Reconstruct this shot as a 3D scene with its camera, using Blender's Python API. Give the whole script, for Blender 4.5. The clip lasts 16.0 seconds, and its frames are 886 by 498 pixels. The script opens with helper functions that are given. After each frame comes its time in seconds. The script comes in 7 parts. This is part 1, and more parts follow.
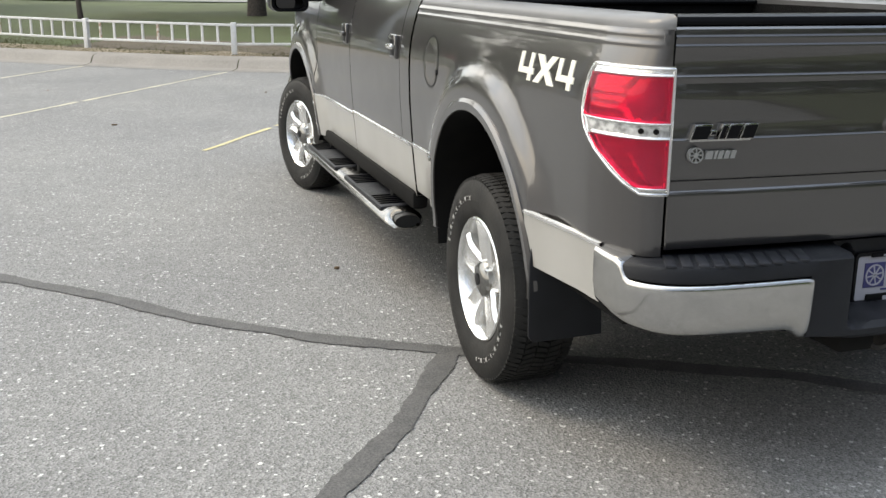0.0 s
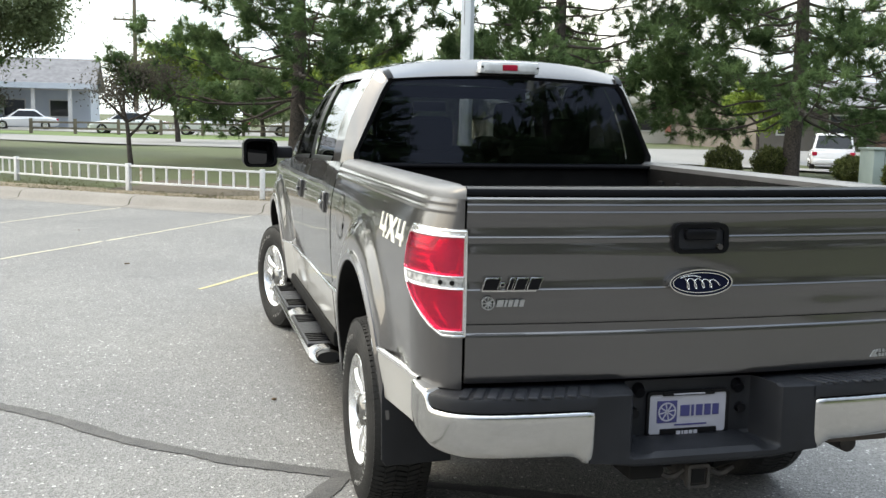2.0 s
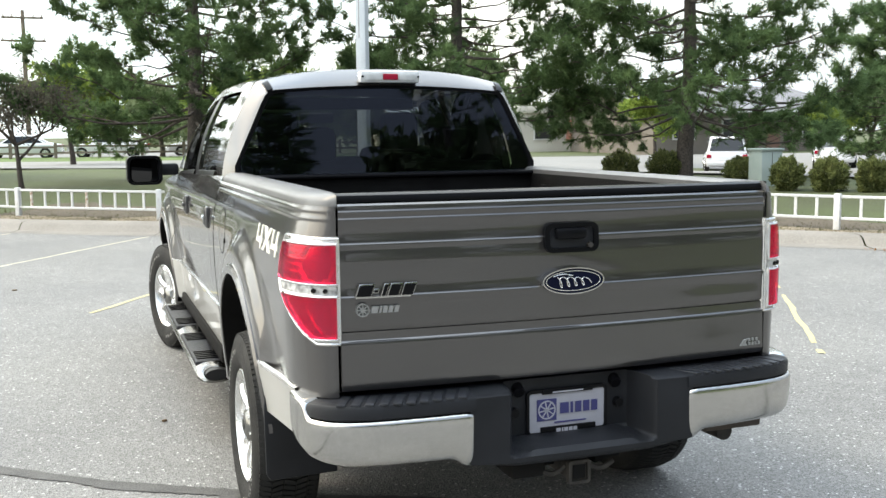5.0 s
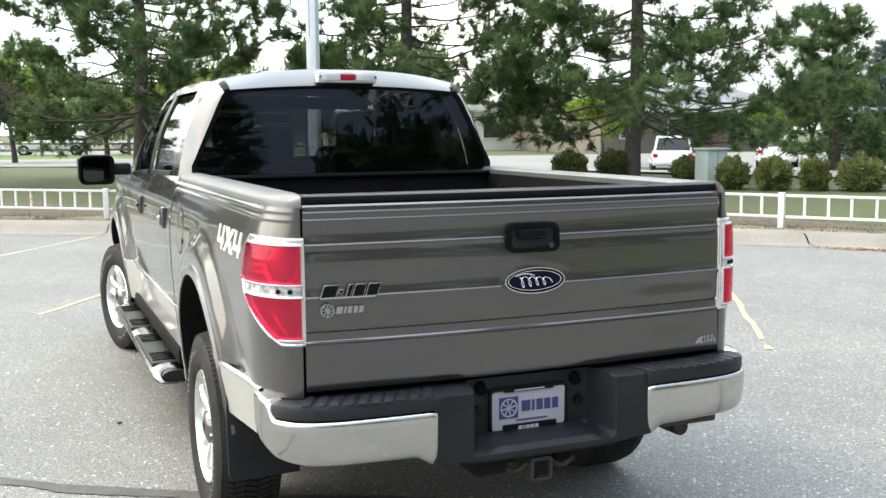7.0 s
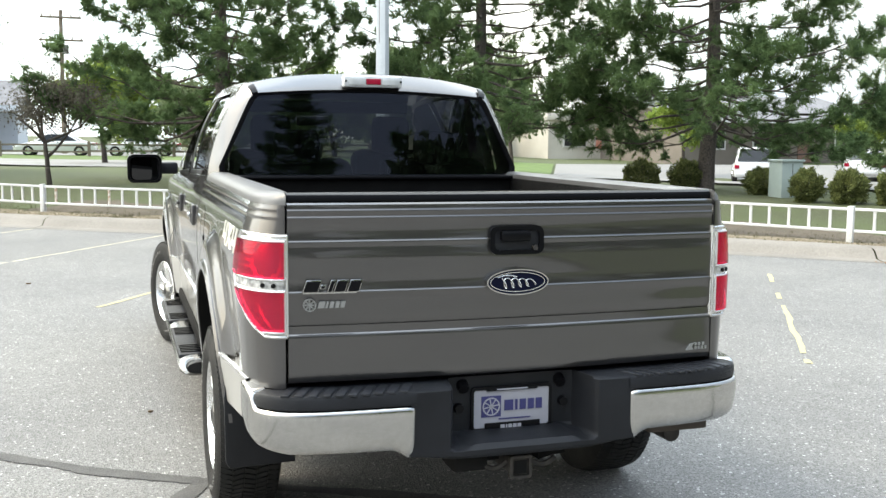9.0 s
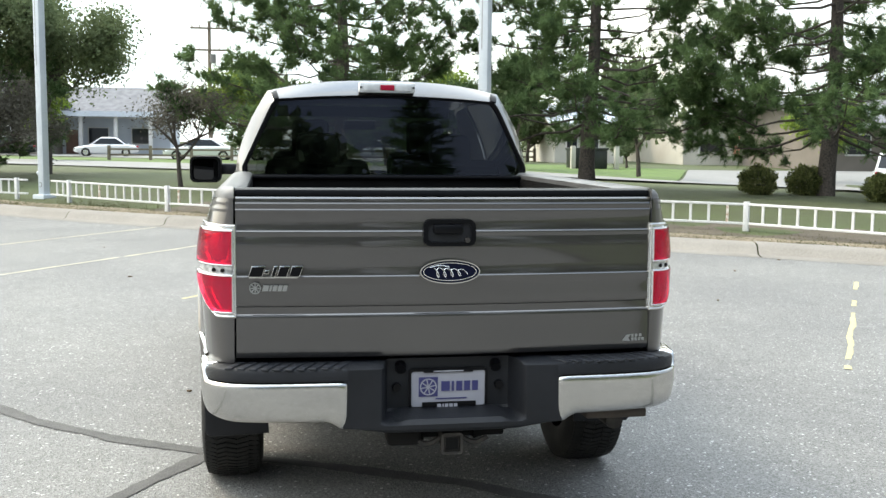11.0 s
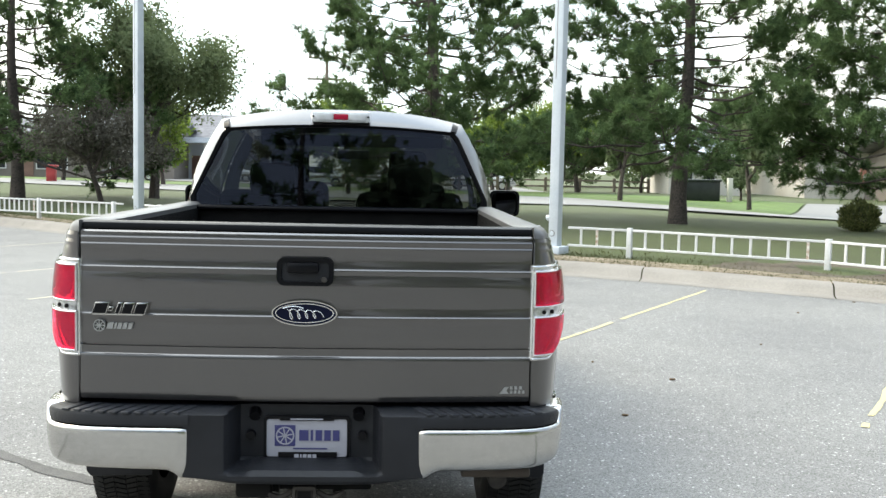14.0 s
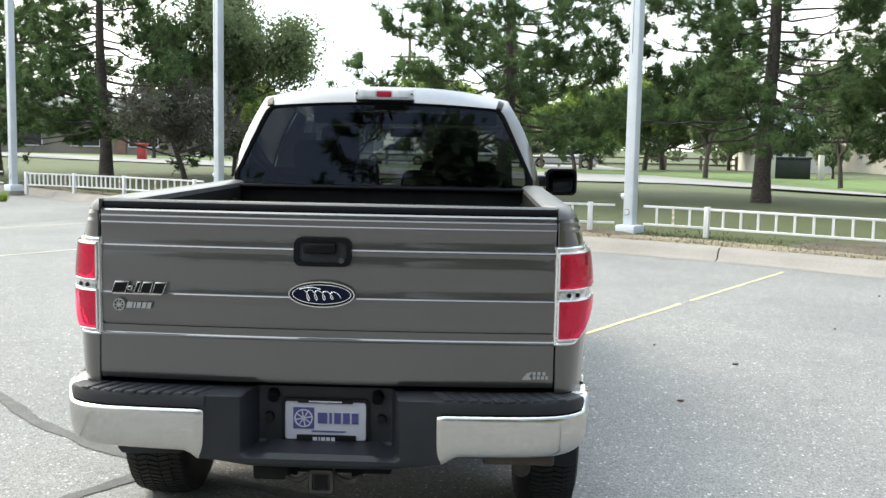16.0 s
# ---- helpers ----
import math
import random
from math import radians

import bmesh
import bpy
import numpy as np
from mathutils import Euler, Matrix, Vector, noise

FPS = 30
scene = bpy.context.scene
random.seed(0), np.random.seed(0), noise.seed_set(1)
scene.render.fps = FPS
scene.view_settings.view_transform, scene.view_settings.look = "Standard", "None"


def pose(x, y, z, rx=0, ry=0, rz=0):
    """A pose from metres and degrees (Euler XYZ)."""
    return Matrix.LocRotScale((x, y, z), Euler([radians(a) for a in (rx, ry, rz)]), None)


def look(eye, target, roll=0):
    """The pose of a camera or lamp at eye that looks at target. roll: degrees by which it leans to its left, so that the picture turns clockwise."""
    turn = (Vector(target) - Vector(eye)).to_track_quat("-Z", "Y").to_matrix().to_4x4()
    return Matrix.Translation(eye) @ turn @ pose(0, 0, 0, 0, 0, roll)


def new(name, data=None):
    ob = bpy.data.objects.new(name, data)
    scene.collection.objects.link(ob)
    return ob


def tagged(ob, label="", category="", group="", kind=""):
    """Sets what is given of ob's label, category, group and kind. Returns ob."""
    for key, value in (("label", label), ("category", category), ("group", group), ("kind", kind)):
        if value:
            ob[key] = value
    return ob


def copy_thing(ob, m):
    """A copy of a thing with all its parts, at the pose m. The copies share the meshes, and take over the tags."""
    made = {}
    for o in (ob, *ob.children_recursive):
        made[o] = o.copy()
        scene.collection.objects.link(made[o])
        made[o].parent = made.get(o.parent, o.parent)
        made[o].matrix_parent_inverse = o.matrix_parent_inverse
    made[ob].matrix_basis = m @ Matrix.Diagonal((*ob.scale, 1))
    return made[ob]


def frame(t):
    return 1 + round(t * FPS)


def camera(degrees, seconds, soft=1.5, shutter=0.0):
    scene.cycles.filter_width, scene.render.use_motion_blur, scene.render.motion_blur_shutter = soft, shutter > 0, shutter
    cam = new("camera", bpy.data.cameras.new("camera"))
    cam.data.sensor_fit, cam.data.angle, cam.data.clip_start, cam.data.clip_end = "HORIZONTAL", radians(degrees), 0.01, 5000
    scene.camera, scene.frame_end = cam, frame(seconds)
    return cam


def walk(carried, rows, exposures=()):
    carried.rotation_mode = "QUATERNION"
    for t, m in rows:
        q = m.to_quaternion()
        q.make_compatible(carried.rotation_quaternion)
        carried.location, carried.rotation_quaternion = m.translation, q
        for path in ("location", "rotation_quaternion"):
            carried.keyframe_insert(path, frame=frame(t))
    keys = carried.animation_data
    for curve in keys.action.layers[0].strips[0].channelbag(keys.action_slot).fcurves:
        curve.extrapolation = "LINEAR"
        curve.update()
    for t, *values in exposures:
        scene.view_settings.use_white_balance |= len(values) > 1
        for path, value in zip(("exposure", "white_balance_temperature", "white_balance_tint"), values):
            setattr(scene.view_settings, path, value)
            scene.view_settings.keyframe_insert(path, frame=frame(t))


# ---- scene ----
cam = camera(47.3, 16.0, soft=1.45)
PATH = [
    (0, (-2.254, -2.403, 1.537), (-1.662, -0.568, 1.008), 0.4),
    (0.5, (-1.984, -2.574, 1.573), (-1.504, -0.708, 1.038), -0.6),
    (1, (-1.897, -2.832, 1.6), (-1.426, -0.938, 1.16), -3.2),
    (1.5, (-1.845, -3.051, 1.637), (-1.352, -1.142, 1.301), 1.7),
    (2, (-1.712, -3.098, 1.647), (-1.212, -1.179, 1.392), 1.1),
    (2.5, (-1.688, -3.138, 1.659), (-1.189, -1.213, 1.442), -0.0),
    (3, (-1.673, -3.129, 1.655), (-1.122, -1.217, 1.458), -0.9),
    (3.5, (-1.659, -3.124, 1.648), (-1.082, -1.219, 1.448), -0.5),
    (4, (-1.631, -3.13, 1.646), (-1.029, -1.235, 1.432), 0.3),
    (4.5, (-1.609, -3.119, 1.639), (-0.964, -1.239, 1.408), 0.3),
    (4.7, (-1.594, -3.13, 1.623), (-0.939, -1.254, 1.395), -0.1),
    (7, (-1.652, -3.145, 1.634), (-0.887, -1.311, 1.402), -0.4),
    (7.5, (-1.692, -3.169, 1.629), (-0.895, -1.348, 1.411), 0.2),
    (8, (-1.687, -3.192, 1.61), (-0.895, -1.37, 1.374), -1.5),
    (8.5, (-1.563, -3.287, 1.613), (-0.798, -1.454, 1.375), -0.8),
    (9, (-1.362, -3.352, 1.62), (-0.75, -1.461, 1.402), 0.5),
    (9.2, (-1.314, -3.409, 1.621), (-0.75, -1.5, 1.431), -0.2),
    (11.3, (-0.588, -3.91, 1.607), (-0.293, -1.944, 1.391), -0.0),
    (11.5, (-0.519, -3.957, 1.606), (-0.261, -1.987, 1.382), -0.6),
    (12, (-0.354, -4.077, 1.592), (-0.174, -2.102, 1.335), 0.3),
    (12.5, (-0.067, -4.164, 1.628), (0.07, -2.182, 1.399), 2.3),
    (13, (0.081, -4.054, 1.628), (0.266, -2.073, 1.425), -0.1),
    (13.5, (0.127, -3.804, 1.659), (0.346, -1.824, 1.479), 4.5),
    (14, (0.304, -3.671, 1.64), (0.404, -1.679, 1.483), 1.2),
    (14.5, (0.535, -3.562, 1.638), (0.436, -1.571, 1.468), 1.2),
    (15, (0.544, -3.542, 1.65), (0.391, -1.559, 1.442), -0.6),
    (15.5, (0.533, -3.555, 1.651), (0.424, -1.569, 1.449), 0.8),
    (16, (0.537, -3.562, 1.646), (0.47, -1.574, 1.442), 1.1),
]
walk(cam, [(t, look(eye, target, roll)) for t, eye, target, roll in PATH], exposures=[(0, -0.62, 8500, 10), (1, -0.58, 8460, 9), (2, -0.36, 8420, 8), (4, -0.20, 8420, 7), (8, -0.02, 8450, 7), (11.5, -0.17, 8390, 6), (16, -0.10, 8290, 6)])

# ---------- light ----------
world = bpy.data.worlds.new("overcast_sky")
scene.world = world
world.use_nodes = True
wn, wl = world.node_tree.nodes, world.node_tree.links
sky = wn.new("ShaderNodeTexSky")
sky.sky_type = "NISHITA"
sky.sun_disc = False
sky.sun_elevation, sky.sun_rotation = radians(49), radians(302)
sky.dust_density = 4.0
sky.air_density = 1.2
grey = wn.new("ShaderNodeHueSaturation")
grey.inputs["Saturation"].default_value = 0.75
grey.inputs["Value"].default_value = 1.0
cloud = wn.new("ShaderNodeTexNoise")
cloud.inputs["Scale"].default_value = 2.2
cloud.inputs["Detail"].default_value = 5
cloud_ramp = wn.new("ShaderNodeValToRGB")
cloud_ramp.color_ramp.elements[0].position, cloud_ramp.color_ramp.elements[0].color = 0.3, (2.9, 4.5, 7.3, 1)
cloud_ramp.color_ramp.elements[1].position, cloud_ramp.color_ramp.elements[1].color = 0.7, (7.7, 8.7, 10.4, 1)
cover = wn.new("ShaderNodeMix")
cover.data_type = "RGBA"
cover.inputs["Factor"].default_value = 0.68
back = wn["Background"]
back.inputs["Strength"].default_value = 0.15
wl.new(sky.outputs["Color"], grey.inputs["Color"])
wl.new(grey.outputs["Color"], cover.inputs["A"])
wl.new(cloud.outputs["Fac"], cloud_ramp.inputs["Fac"])
# an overcast sky is about two and a half times brighter overhead than at the horizon
sky_dir = wn.new("ShaderNodeTexCoord")
split = wn.new("ShaderNodeSeparateXYZ")
height = wn.new("ShaderNodeMapRange")
height.inputs["From Min"].default_value, height.inputs["From Max"].default_value = 0.08, 0.9
lift_tone = wn.new("ShaderNodeMix")
lift_tone.data_type = "RGBA"
lift_tone.inputs["A"].default_value, lift_tone.inputs["B"].default_value = (1.75, 1.70, 1.62, 1), (2.2, 2.5, 2.95, 1)
zenith = wn.new("ShaderNodeMix")
zenith.data_type, zenith.blend_type = "RGBA", "MULTIPLY"
zenith.inputs["Factor"].default_value = 1.0
zenith.clamp_result = False
wl.new(sky_dir.outputs["Generated"], split.inputs["Vector"])
wl.new(split.outputs["Z"], height.inputs["Value"])
wl.new(cloud_ramp.outputs["Color"], zenith.inputs["A"])
wl.new(height.outputs["Result"], lift_tone.inputs["Factor"])
wl.new(lift_tone.outputs["Result"], zenith.inputs["B"])
# haze glows on the sun's side; the far side of the sky is duller
toward = wn.new("ShaderNodeVectorMath")
toward.operation = "DOT_PRODUCT"
toward.inputs[1].default_value = (-0.52, 0.54, 0.66)
glow = wn.new("ShaderNodeMapRange")
glow.interpolation_type = "SMOOTHSTEP"
glow.inputs["From Min"].default_value, glow.inputs["From Max"].default_value = -0.35, 1.0
tone = wn.new("ShaderNodeMix")
tone.data_type = "RGBA"
tone.inputs["A"].default_value, tone.inputs["B"].default_value = (0.52, 0.54, 0.59, 1), (3.1, 2.85, 2.5, 1)
haze = wn.new("ShaderNodeMix")
haze.data_type, haze.blend_type = "RGBA", "MULTIPLY"
haze.inputs["Factor"].default_value = 1.0
haze.clamp_result = False
wl.new(sky_dir.outputs["Generated"], toward.inputs[0])
wl.new(toward.outputs["Value"], glow.inputs["Value"])
wl.new(zenith.outputs["Result"], haze.inputs["A"])
wl.new(glow.outputs["Result"], tone.inputs["Factor"])
wl.new(tone.outputs["Result"], haze.inputs["B"])
wl.new(haze.outputs["Result"], cover.inputs["B"])
wl.new(cover.outputs["Result"], back.inputs["Color"])

sun_data = bpy.data.lights.new("sun", "SUN")
sun_data.energy, sun_data.angle, sun_data.color = 2.6, radians(20), (1.0, 0.93, 0.82)
sun = new("sun", sun_data)
sun.matrix_world = look((-16, 12, 22), (0, 2, 0))


# ---------- materials ----------
def mat(name, color=(0.5, 0.5, 0.5), rough=0.5, metal=0.0, coat=0.0, spots=None, bump=0.0, bump_scale=200.0, rough_var=0.0, spec=0.5):
    """spots: rows of (noise scale, darker colour, lighter colour, share) mixed over the base."""
    m = bpy.data.materials.new(name)
    m.use_nodes = True
    n, l = m.node_tree.nodes, m.node_tree.links
    b = n["Principled BSDF"]
    b.inputs["Base Color"].default_value = (*color, 1)
    b.inputs["Roughness"].default_value = rough
    b.inputs["Metallic"].default_value = metal
    b.inputs["Coat Weight"].default_value = coat
    b.inputs["Coat Roughness"].default_value = 0.04
    b.inputs["Specular IOR Level"].default_value = spec
    tc = n.new("ShaderNodeTexCoord")
    last = None
    for scale, dark, light, share in spots or ():
        t = n.new("ShaderNodeTexNoise")
        t.inputs["Scale"].default_value = scale
        t.inputs["Detail"].default_value = 6
        r = n.new("ShaderNodeValToRGB")
        r.color_ramp.elements[0].position, r.color_ramp.elements[0].color = 0.35, (*dark, 1)
        r.color_ramp.elements[1].position, r.color_ramp.elements[1].color = 0.65, (*light, 1)
        l.new(tc.outputs["Object"], t.inputs["Vector"])
        l.new(t.outputs["Fac"], r.inputs["Fac"])
        x = n.new("ShaderNodeMix")
        x.data_type = "RGBA"
        x.inputs["Factor"].default_value = share
        if last is None:
            x.inputs["A"].default_value = (*color, 1)
        else:
            l.new(last, x.inputs["A"])
        l.new(r.outputs["Color"], x.inputs["B"])
        last = x.outputs["Result"]
    if last is not None:
        l.new(last, b.inputs["Base Color"])
    if rough_var:
        t = n.new("ShaderNodeTexNoise")
        t.inputs["Scale"].default_value = 6
        t.inputs["Detail"].default_value = 5
        mr = n.new("ShaderNodeMapRange")
        mr.inputs["To Min"].default_value = max(0.02, rough - rough_var)
        mr.inputs["To Max"].default_value = rough + rough_var
        l.new(tc.outputs["Object"], t.inputs["Vector"])
        l.new(t.outputs["Fac"], mr.inputs["Value"])
        l.new(mr.outputs["Result"], b.inputs["Roughness"])
    if bump:
        t = n.new("ShaderNodeTexNoise")
        t.inputs["Scale"].default_value = bump_scale
        t.inputs["Detail"].default_value = 4
        u = n.new("ShaderNodeBump")
        u.inputs["Strength"].default_value = bump
        u.inputs["Distance"].default_value = 0.01
        l.new(tc.outputs["Object"], t.inputs["Vector"])
        l.new(t.outputs["Fac"], u.inputs["Height"])
        l.new(u.outputs["Normal"], b.inputs["Normal"])
    return m


def asphalt_mat():
    m = mat("asphalt", (0.2, 0.195, 0.19), 0.85)
    n, l = m.node_tree.nodes, m.node_tree.links
    b = n["Principled BSDF"]
    tc = n.new("ShaderNodeTexCoord")

    def ramp(src, p0, c0, p1, c1):
        r = n.new("ShaderNodeValToRGB")
        r.color_ramp.elements[0].position, r.color_ramp.elements[0].color = p0, (*c0, 1)
        r.color_ramp.elements[1].position, r.color_ramp.elements[1].color = p1, (*c1, 1)
        l.new(src, r.inputs["Fac"])
        return r.outputs["Color"]

    def tex(kind, scale, out="Fac"):
        t = n.new(kind)
        t.inputs["Scale"].default_value = scale
        l.new(tc.outputs["Object"], t.inputs["Vector"])
        return t.outputs[out]

    def mix(kind, fac, a, c):
        x = n.new("ShaderNodeMix")
        x.data_type, x.blend_type = "RGBA", kind
        x.inputs["Factor"].default_value = fac
        l.new(a, x.inputs["A"])
        l.new(c, x.inputs["B"])
        return x.outputs["Result"]

    stones = ramp(tex("ShaderNodeTexVoronoi", 105, "Color"), 0.1, (0.039, 0.0385, 0.037), 0.9, (0.295, 0.290, 0.281))
    grit = ramp(tex("ShaderNodeTexNoise", 160), 0.3, (0.045, 0.0445, 0.043), 0.72, (0.325, 0.320, 0.311))
    patches = ramp(tex("ShaderNodeTexNoise", 0.55), 0.3, (0.86, 0.86, 0.865), 0.7, (1.08, 1.08, 1.06))
    wear = ramp(tex("ShaderNodeTexNoise", 4.0), 0.3, (0.93, 0.93, 0.93), 0.7, (1.05, 1.05, 1.05))
    c = mix("MIX", 0.5, stones, grit)
    chips = n.new("ShaderNodeValToRGB")
    chips.color_ramp.elements[0].position, chips.color_ramp.elements[0].color = 0.86, (0, 0, 0, 1)
    chips.color_ramp.elements[1].position, chips.color_ramp.elements[1].color = 0.93, (1, 1, 1, 1)
    l.new(tex("ShaderNodeTexVoronoi", 88, "Color"), chips.inputs["Fac"])
    pale = n.new("ShaderNodeMix")
    pale.data_type = "RGBA"
    pale.inputs["B"].default_value = (0.50, 0.49, 0.47, 1)
    l.new(chips.outputs["Color"], pale.inputs["Factor"])
    l.new(c, pale.inputs["A"])
    c = pale.outputs["Result"]
    c = mix("MULTIPLY", 0.9, c, patches)
    c = mix("MULTIPLY", 0.8, c, wear)
    l.new(c, b.inputs["Base Color"])
    u = n.new("ShaderNodeBump")
    u.inputs["Strength"].default_value = 0.7
    u.inputs["Distance"].default_value = 0.006
    l.new(tex("ShaderNodeTexVoronoi", 105, "Distance"), u.inputs["Height"])
    l.new(u.outputs["Normal"], b.inputs["Normal"])
    return m


def glass_mat(name, tint, rough=0.0, gloss=(0.9, 0.9, 0.9)):
    m = bpy.data.materials.new(name)
    m.use_nodes = True
    n, l = m.node_tree.nodes, m.node_tree.links
    n.remove(n["Principled BSDF"])
    tr = n.new("ShaderNodeBsdfTransparent")
    tr.inputs["Color"].default_value = (*tint, 1)
    gl = n.new("ShaderNodeBsdfGlossy")
    gl.inputs["Roughness"].default_value = rough
    gl.inputs["Color"].default_value = (*gloss, 1)
    lw = n.new("ShaderNodeLayerWeight")
    lw.inputs["Blend"].default_value = 0.5
    pw = n.new("ShaderNodeMath")
    pw.operation = "POWER"
    pw.inputs[1].default_value = 5.0
    l.new(lw.outputs["Facing"], pw.inputs[0])
    fr = n.new("ShaderNodeMath")
    fr.operation = "MULTIPLY_ADD"
    fr.inputs[1].default_value, fr.inputs[2].default_value = 0.95, 0.05
    l.new(pw.outputs[0], fr.inputs[0])
    mx = n.new("ShaderNodeMixShader")
    l.new(fr.outputs[0], mx.inputs["Fac"])
    l.new(tr.outputs["BSDF"], mx.inputs[1])
    l.new(gl.outputs["BSDF"], mx.inputs[2])
    l.new(mx.outputs["Shader"], n["Material Output"].inputs["Surface"])
    return m


def leaf_mat(name, dark, light, rough=0.55, single=0.35, patch=1.3, spec=0.3, glow_through=0.45):
    """Foliage with a tone of its own for each clump."""
    m = bpy.data.materials.new(name)
    m.use_nodes = True
    n, l = m.node_tree.nodes, m.node_tree.links
    b = n["Principled BSDF"]
    b.inputs["Roughness"].default_value = rough
    b.inputs["Specular IOR Level"].default_value = spec
    g = n.new("ShaderNodeNewGeometry")
    tc = n.new("ShaderNodeTexCoord")
    t = n.new("ShaderNodeTexNoise")
    t.inputs["Scale"].default_value = patch
    t.inputs["Detail"].default_value = 3
    l.new(tc.outputs["Object"], t.inputs["Vector"])
    a = n.new("ShaderNodeMath")
    a.operation = "MULTIPLY_ADD"
    a.inputs[1].default_value, a.inputs[2].default_value = single, (0.35 - single) / 2
    l.new(g.outputs["Random Per Island"], a.inputs[0])
    s = n.new("ShaderNodeMath")
    s.operation = "ADD"
    l.new(a.outputs[0], s.inputs[0])
    l.new(t.outputs["Fac"], s.inputs[1])
    r = n.new("ShaderNodeValToRGB")
    r.color_ramp.elements[0].position, r.color_ramp.elements[0].color = 0.4, (*dark, 1)
    r.color_ramp.elements[1].position, r.color_ramp.elements[1].color = 0.95, (*light, 1)
    l.new(s.outputs[0], r.inputs["Fac"])
    l.new(r.outputs["Color"], b.inputs["Base Color"])
    through_leaf = n.new("ShaderNodeBsdfTranslucent")
    l.new(r.outputs["Color"], through_leaf.inputs["Color"])
    mx = n.new("ShaderNodeMixShader")
    mx.inputs["Fac"].default_value = glow_through
    l.new(b.outputs["BSDF"], mx.inputs[1])
    l.new(through_leaf.outputs["BSDF"], mx.inputs[2])
    l.new(mx.outputs["Shader"], n["Material Output"].inputs["Surface"])
    return m


PAINT = mat("grey_metallic_paint", (0.078, 0.072, 0.071), 0.34, 0.86, 1.0, [(900, (0.058, 0.054, 0.053), (0.098, 0.091, 0.089), 0.5)], rough_var=0.03, bump=0.015, bump_scale=1.7)
PAINT.node_tree.nodes["Principled BSDF"].inputs["Coat IOR"].default_value = 1.75
PAINT.node_tree.nodes["Principled BSDF"].inputs["Coat Roughness"].default_value = 0.05
LOWER = mat("silver_beige_paint", (0.50, 0.485, 0.455), 0.4, 0.5, 0.8, [(3, (0.45, 0.435, 0.405), (0.54, 0.525, 0.495), 0.5)])
CHROME = mat("chrome", (0.52, 0.512, 0.495), 0.13, 1.0, 0, [(3, (0.46, 0.452, 0.435), (0.56, 0.55, 0.535), 0.5), (60, (0.47, 0.462, 0.445), (0.56, 0.55, 0.535), 0.35)], rough_var=0.05)
BOARD = mat("worn_polished_steel", (0.22, 0.217, 0.21), 0.2, 1.0, 0, [(5, (0.20, 0.197, 0.19), (0.34, 0.335, 0.32), 0.6), (70, (0.22, 0.215, 0.205), (0.32, 0.315, 0.305), 0.4)], rough_var=0.08)
ALLOY = mat("bright_alloy", (0.82, 0.82, 0.81), 0.24, 0.85, 0, [(12, (0.72, 0.72, 0.71), (0.86, 0.86, 0.85), 0.5)])
BLACK = mat("black_plastic", (0.009, 0.0098, 0.0125), 0.46, 0, 0, [(6, (0.006, 0.0066, 0.0085), (0.015, 0.016, 0.0195), 0.6)], bump=0.25, bump_scale=600, spec=0.32)
SATIN = mat("satin_black_trim", (0.004, 0.004, 0.005), 0.3, spec=0.14)
RUBBER = mat("tyre_rubber", (0.020, 0.020, 0.019), 0.62, 0, 0, [(8, (0.014, 0.014, 0.014), (0.036, 0.034, 0.032), 0.6)], bump=0.3, bump_scale=150, spec=0.15)
LINER = mat("bed_liner", (0.006, 0.006, 0.0065), 0.6, 0, 0, [(10, (0.004, 0.004, 0.004), (0.009, 0.009, 0.009), 0.6)], bump=0.6, bump_scale=300, spec=0.06)
UNDER = mat("underbody_black", (0.006, 0.006, 0.006), 0.85, 0, 0, [(7, (0.004, 0.004, 0.004), (0.012, 0.011, 0.010), 0.5)], spec=0.15)
RUST = mat("rusty_steel", (0.036, 0.032, 0.030), 0.75, 0.3, 0, [(20, (0.02, 0.018, 0.016), (0.06, 0.052, 0.044), 0.7)])
REDSOLID = mat("red_lens_solid", (0.40, 0.005, 0.03), 0.18, 0, 0.25, [(11, (0.16, 0.002, 0.010), (0.54, 0.010, 0.05), 0.85), (150, (0.24, 0.003, 0.016), (0.48, 0.010, 0.045), 0.4)], bump=0.15, bump_scale=240, spec=0.3)
REDLENS = glass_mat("red_lens", (0.89, 0.09, 0.22), 0.02, (0.6, 0.6, 0.6))
REFLECTOR = mat("lamp_reflector", (0.80, 0.80, 0.79), 0.22, 0.9, 0, [(30, (0.55, 0.55, 0.55), (0.85, 0.85, 0.84), 0.5)])
CLEARLENS = mat("clear_lens", (0.50, 0.50, 0.49), 0.1, 0.3, 1.0, [(45, (0.14, 0.14, 0.135), (0.78, 0.78, 0.76), 0.75)])
BEZEL = mat("bright_bezel", (0.72, 0.72, 0.71), 0.16, 0.75, 1.0, [(9, (0.6, 0.6, 0.58), (0.78, 0.78, 0.77), 0.5)])
STOPCASE = mat("clear_white_lamp_case", (0.62, 0.63, 0.63), 0.2, 0.0, 1.0, [(20, (0.5, 0.51, 0.51), (0.72, 0.73, 0.73), 0.5)])
BADGEBLUE = mat("dark_blue_enamel", (0.003, 0.005, 0.018), 0.3, 0, 0.0, spec=0.12)
PLATEWHITE = mat("white_plate", (0.32, 0.32, 0.36), 0.45, 0, 0, [(12, (0.28, 0.28, 0.32), (0.36, 0.36, 0.40), 0.5)])
PLATEBLUE = mat("blue_print", (0.030, 0.032, 0.13), 0.4)
DECAL = mat("cream_decal", (0.70, 0.68, 0.60), 0.4, 0, 0.3)
